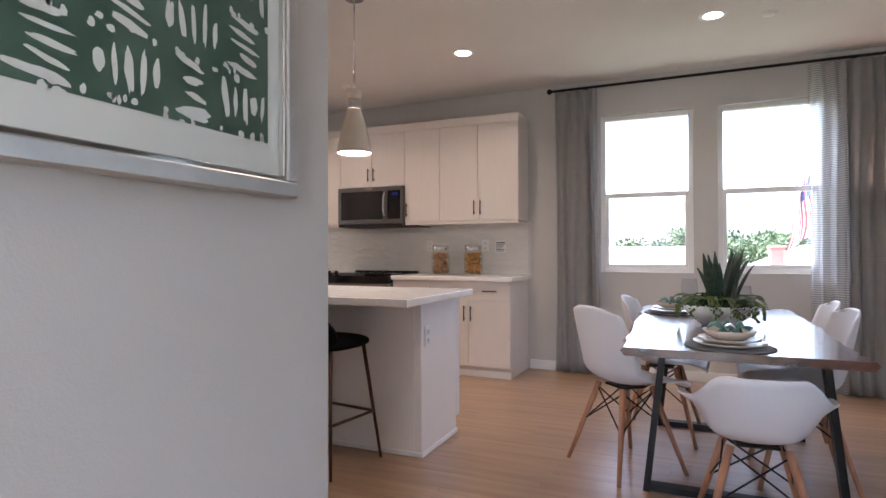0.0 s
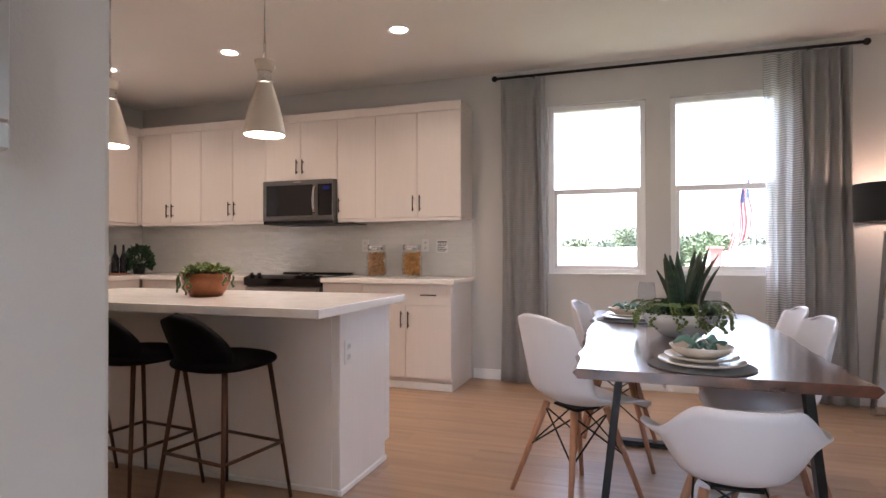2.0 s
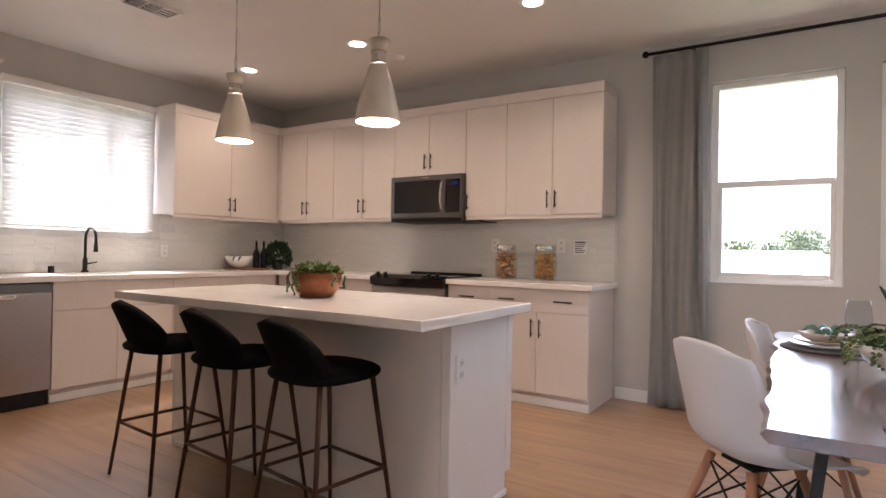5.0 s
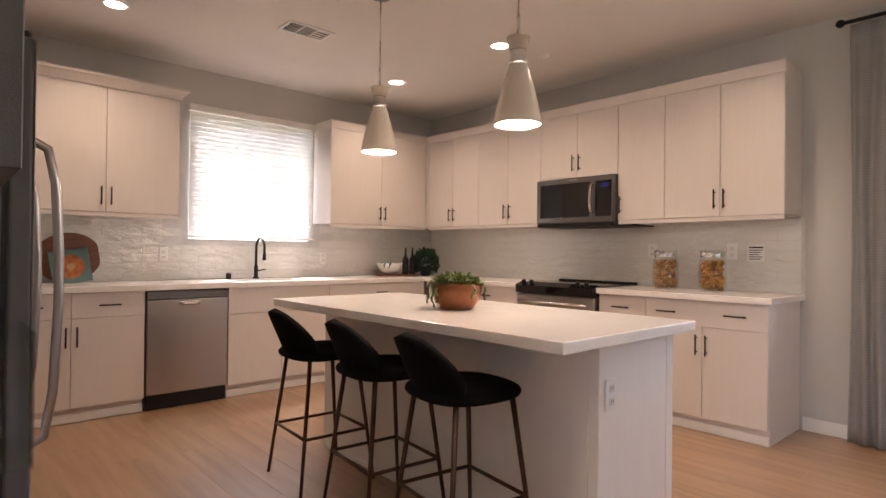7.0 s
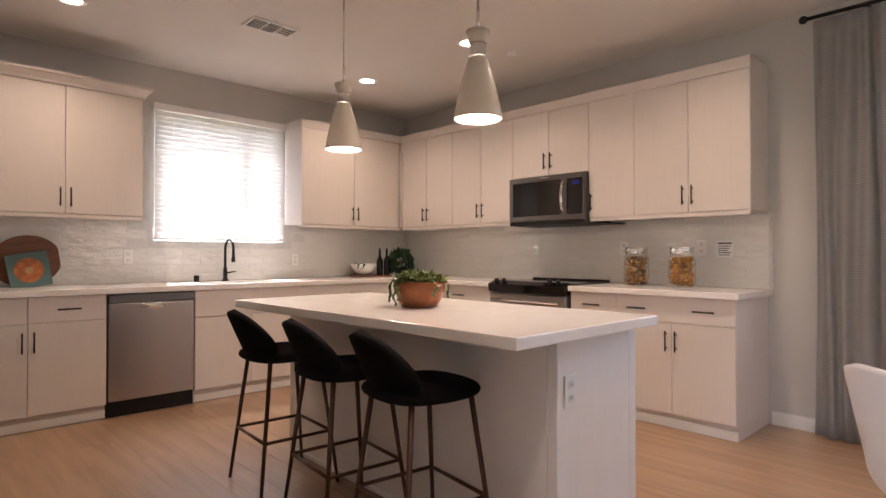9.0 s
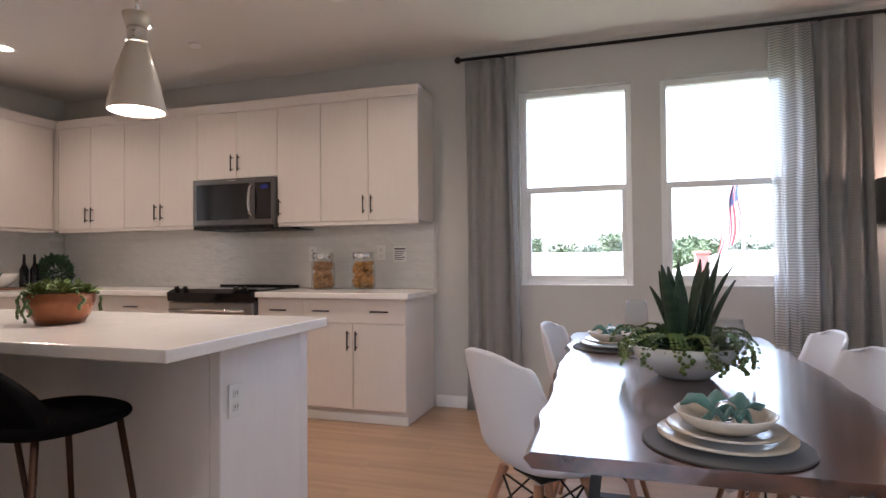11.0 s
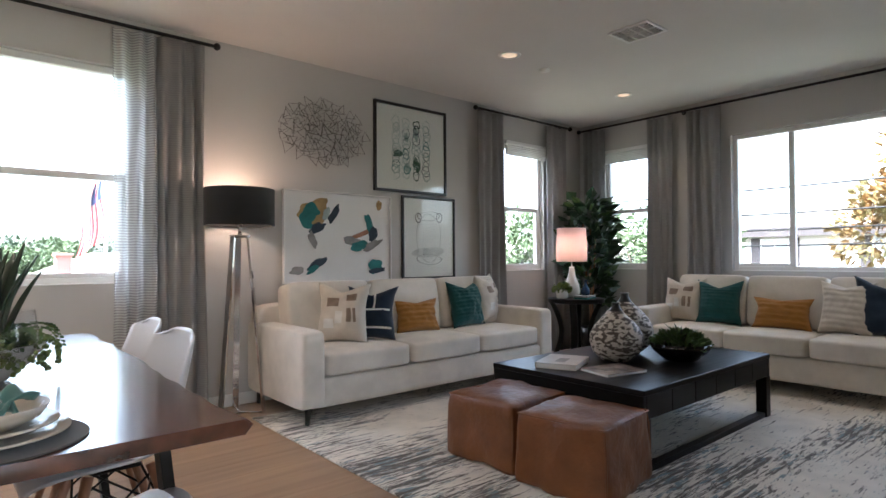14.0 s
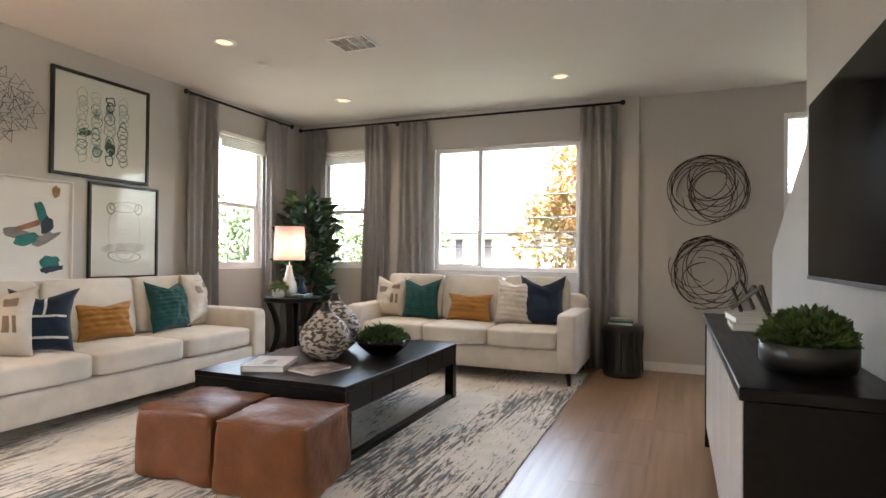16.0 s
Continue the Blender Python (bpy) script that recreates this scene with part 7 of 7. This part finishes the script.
# ---- outside ----
GZ = -3.3
GRASS = material("dry_ground", (0.10, 0.105, 0.06), 0.95, 0, 0.6, 0.4)
gm = bmesh.new()
bmesh.ops.create_grid(gm, x_segments=4, y_segments=4, size=700, matrix=Matrix.Translation((0, 0, GZ)))
structure("ground", gm, GRASS, "pale dry ground reaching the horizon", "ground")
ASPH = material("asphalt", (0.055, 0.055, 0.058), 0.9, 0, 3, 0.2)
structure("road", box(18, 25, -120, 160, GZ, GZ + 0.02), ASPH, "grey asphalt street", "road")
BARK = material("bark", (0.10, 0.075, 0.055), 0.9, 0, 8, 0.4, 0.6, 30)
TREELEAF = [material("tree_green", (0.085, 0.12, 0.05), 0.6, 0, 0.8, 0.4), material("tree_deep", (0.05, 0.08, 0.04), 0.6, 0, 0.8, 0.4), material("tree_autumn", (0.26, 0.115, 0.03), 0.6, 0, 0.8, 0.5, second=(0.12, 0.10, 0.035))]


def tree(x, y, h, spread, leaf, seed, label, leaves=2400, low=0.3, size=0.30):
    t = thing("tree", label, "tree", x, y, GZ)
    r = random.Random(seed)
    part("trunk", rod((0, 0, -0.05), (0.1, 0.05, h * 0.6), 0.035 * h * 0.6, 0.01 * h, 10), BARK, t, "", True)
    cl = []
    for k in range(16):
        a, q, z = r.random() * 6.283, spread * math.sqrt(r.random()) * 0.8, h * (low + (0.93 - low) * r.random())
        q *= 1.15 - 0.75 * max(0, z / h - 0.55)
        c = Vector((q * math.cos(a), q * math.sin(a), z))
        cl.append((c, spread * r.uniform(0.28, 0.5)))
        if k < 7:
            part("limb", rod((0.05, 0.02, h * (0.25 + 0.04 * k)), c, 0.012 * h * 0.5, 0.004 * h, 6), BARK, t)

    def place():
        c, s = r.choice(cl)
        o = Vector((r.gauss(0, 1), r.gauss(0, 1), r.gauss(0, 0.8)))
        o.normalize()
        return c + o * s * r.uniform(0.45, 1.0), o
    part("crown", leaflets(r, leaves, place, size), leaf, t)
    return t


g1 = tree(-6, 50, 5.2, 2.6, TREELEAF[0], 1, "green broadleaf tree beyond the dining window")
g2 = tree(3.5, 60, 4.6, 2.8, TREELEAF[1], 2, "dark green tree beyond the rooftops")
for x, y, k in ((-14, 56, 1.0), (0, 76, 1.3), (9, 66, 1.1), (15, 76, 1.3), (-9, 80, 1.4), (22, 64, 1.2), (30, 72, 1.3), (5, 95, 1.6), (14, 98, 1.7), (11.5, 44, 0.9), (-3.0, 42, 0.85)):
    q = copy_thing(g1 if int(x) % 2 else g2, pose(x, y, GZ, 0, 0, x * 40))
    q.scale = (k, k, k)
for x, y, k in ((-20, 62, 1.3), (-28, 55, 1.2), (26, 74, 1.5), (38, 70, 1.5), (-14, 88, 1.8), (46, 62, 1.4)):
    q = copy_thing(g2, pose(x, y, GZ, 0, 0, x * 33))
    q.scale = (k, k, k)
for k, (tx, ty, th, ts) in enumerate(((-16, 66, 6.4, 3.6), (-10, 72, 5.6, 3.8), (-2, 70, 6.2, 3.6), (8, 74, 6.4, 3.8), (13, 64, 5.4, 3.2), (18, 70, 6.6, 3.6))):
    tree(tx, ty, th, ts, TREELEAF[k % 2], 40 + k, "hazy green street tree among the far roofs", 1500, 0.2, 0.36)
tree(16.1, 5.2, 5.5, 1.7, TREELEAF[0], 5, "yellow-green tree close outside the corner window", 6500, 0.15, 0.12)
tree(18.0, 2.6, 5.9, 1.9, TREELEAF[0], 6, "yellow-green tree outside the narrow window", 5200, 0.15, 0.12)
tree(20.5, -2.4, 8.3, 1.9, TREELEAF[2], 7, "rust-leaved tree in the street outside", 9500, 0.22, 0.16)

ROOF = material("roof_shingle", (0.40, 0.36, 0.33), 0.9, 0, 4, 0.25)
STUCCO = material("stucco", (0.66, 0.63, 0.58), 0.9, 0, 1.5, 0.08)
FARPANE = material("curtained_pane", (0.42, 0.43, 0.45), 0.15, 0, 3, 0.2)
DARKTRIM = material("dark_trim", (0.055, 0.045, 0.045), 0.7)


def house(x, y, rz, w, d, h, roof_h, label, windows=3, shutters=False):
    b = thing("house", label, "house", x, y, GZ, rz)
    part("wall", box(-w / 2, w / 2, -d / 2, d / 2, 0, h), STUCCO, b)
    rf = bmesh.new()
    e = 0.5
    v = [rf.verts.new(c) for c in ((-w / 2 - e, -d / 2 - e, h + 0.01), (w / 2 + e, -d / 2 - e, h + 0.01), (w / 2 + e, d / 2 + e, h + 0.01), (-w / 2 - e, d / 2 + e, h + 0.01), (-w / 2 + d * 0.3, 0, h + roof_h), (w / 2 - d * 0.3, 0, h + roof_h))]
    for f in ((0, 1, 5, 4), (2, 3, 4, 5), (1, 2, 5), (3, 0, 4), (3, 2, 1, 0)):
        rf.faces.new([v[i] for i in f])
    part("roof", rf, ROOF, b)
    part("fascia", box(-w / 2 - e - 0.02, w / 2 + e + 0.02, -d / 2 - e - 0.04, -d / 2 - e - 0.01, h - 0.26, h + 0.09), DARKTRIM, b)
    for k in range(windows):
        u = -w / 2 + w * (k + 0.5) / windows
        wn_ = part("window", box(u - 0.5, u + 0.5, -d / 2 - 0.04, -d / 2 - 0.002, h - 1.45, h - 0.35), FARPANE, b)
        for q in (-0.5, -0.02, 0.46):
            part("frame", box(u + q, u + q + 0.05, -d / 2 - 0.06, -d / 2 - 0.0405, h - 1.48, h - 0.32), TRIM, wn_)
        for q in (h - 1.48, h - 0.92, h - 0.37):
            part("frame", box(u - 0.5, u + 0.5, -d / 2 - 0.075, -d / 2 - 0.0605, q, q + 0.05), TRIM, wn_)
        if shutters:
            for q in (-0.85, 0.53):
                part("shutter", box(u + q, u + q + 0.32, -d / 2 - 0.06, -d / 2 - 0.002, h - 1.5, h - 0.3), DARKTRIM, b)
    return b


house(1.5, 33, 0, 13, 8, 3.3, 1.5, "low pale house with shingle roof past the windows")
neighbour = house(15.4, 31, 3, 14, 8, 3.3, 1.5, "low pale house with shingle roof and red chimney")
stack = box(-6.7, -6.1, -3.6, -3.0, 3.0, 4.75, 0.02)
add_box(stack, -6.77, -6.03, -3.67, -2.93, 4.60, 4.74, 0.02)
part("chimney", stack, material("faded_brick", (0.42, 0.17, 0.14), 0.9, 0, 6, 0.2), neighbour, "faded red brick chimney")
house(-14, 30, -6, 12, 8, 3.3, 1.5, "low pale house with shingle roof past the windows")
house(34, -3.2, -90, 18, 9, 5.4, 1.1, "white two-storey house with dark shuttered windows", 5, True)
house(34, 18, -90, 14, 9, 4.6, 1.1, "white two-storey house with dark shuttered windows", 4, True)


def flag():
    f = thing("flag_pole", "white flag pole with limp striped flag", "flag", 8.0, 10.6, GZ)
    part("pole", rod((0, 0, -0.05), (0, 0, 6.6), 0.04, 0.03, 12), TRIM, f, "", True)
    red, white, blue = material("flag_red", (0.50, 0.10, 0.10), 0.8), PAPER, material("flag_blue", (0.12, 0.15, 0.30), 0.8)
    def cloth(w0, w1, t0, t1, off):
        bm = bmesh.new()
        g = []
        for w in (w0, (w0 + w1) / 2, w1):
            row = []
            for j in range(13):
                t = t0 + (t1 - t0) * j / 12
                px = -0.04 - 0.8 * w * (0.28 + 0.45 * t) - 0.05 * math.sin(t * 6)
                row.append(bm.verts.new((px, 0.09 * math.sin(w * 14 + t * 2) + off, 6.4 - 0.3 * w - t * 1.5 - 0.2 * w * t)))
            g.append(row)
        for a, b in zip(g, g[1:]):
            for j in range(12):
                bm.faces.new((a[j], a[j + 1], b[j + 1], b[j]))
        return bm
    for k in range(13):
        part("stripe", cloth(k / 13, (k + 1) / 13, 0, 1, 0), red if k % 2 == 0 else white, f)
    part("canton", cloth(0.0, 0.54, 0.0, 0.38, -0.02), blue, f)


flag()
for k, z in enumerate((2.75, 2.2, 1.85, 1.5)):
    w = thing("power_line", "black overhead power line along the street", "cable", 0, 0, 0, 0, "street power lines")
    part("wire", tube([(19.0 + 0.2 * k, -40 + 80 * i / 16, z + 1.3 * ((i - 8) / 8) ** 2 - 0.02 * i) for i in range(17)], 0.022, 4), BLACK, w)
pl = thing("utility_pole", "wooden utility pole with crossarm", "pole", 19.3, -40, GZ)
part("post", rod((0, 0, -0.05), (0, 0, 8.5), 0.14, 0.10, 10), BARK, pl, "", True)
part("crossarm", box(-0.9, 0.9, -0.05, 0.05, 7.6, 7.75), BARK, pl)
pl = thing("utility_pole", "wooden utility pole with crossarm", "pole", -1.6, 24, GZ)
part("post", rod((0, 0, -0.05), (0, 0, 6.2), 0.09, 0.06, 10), BARK, pl, "", True)
part("crossarm", box(-0.5, 0.5, -0.04, 0.04, 5.6, 5.7), BARK, pl)

# ---- tiles, piece by piece ----
for i in range(7):
    z = 0.916 + i * TH
    x = 0.012 + (TW / 2 if i % 2 else 0)
    if i % 2:
        o = new("tile", tile_n[1])
        o.parent, o.location = splash, (0.012, 0, z)
    while x + TW < 3.88:
        o = new("tile", tile_n[0])
        o.parent, o.location = splash, (x, 0, z)
        x += TW
    if i % 2:
        o = new("tile", tile_n[1])
        o.parent, o.location = splash, (x, 0, z)
    for side in ((-0.012 - 15 * TW, -0.012, 4),):
        y = -0.012 - TW - (TW / 2 if i % 2 else 0)
        while y > -4.9:
            lo, hi = y, y + TW
            blocked = z + TH > 1.25 and lo < -1.585 and hi > -2.755
            if not blocked:
                o = new("tile", tile_w[0])
                o.parent, o.location = splash_w, (0, y, z)
            y -= TW
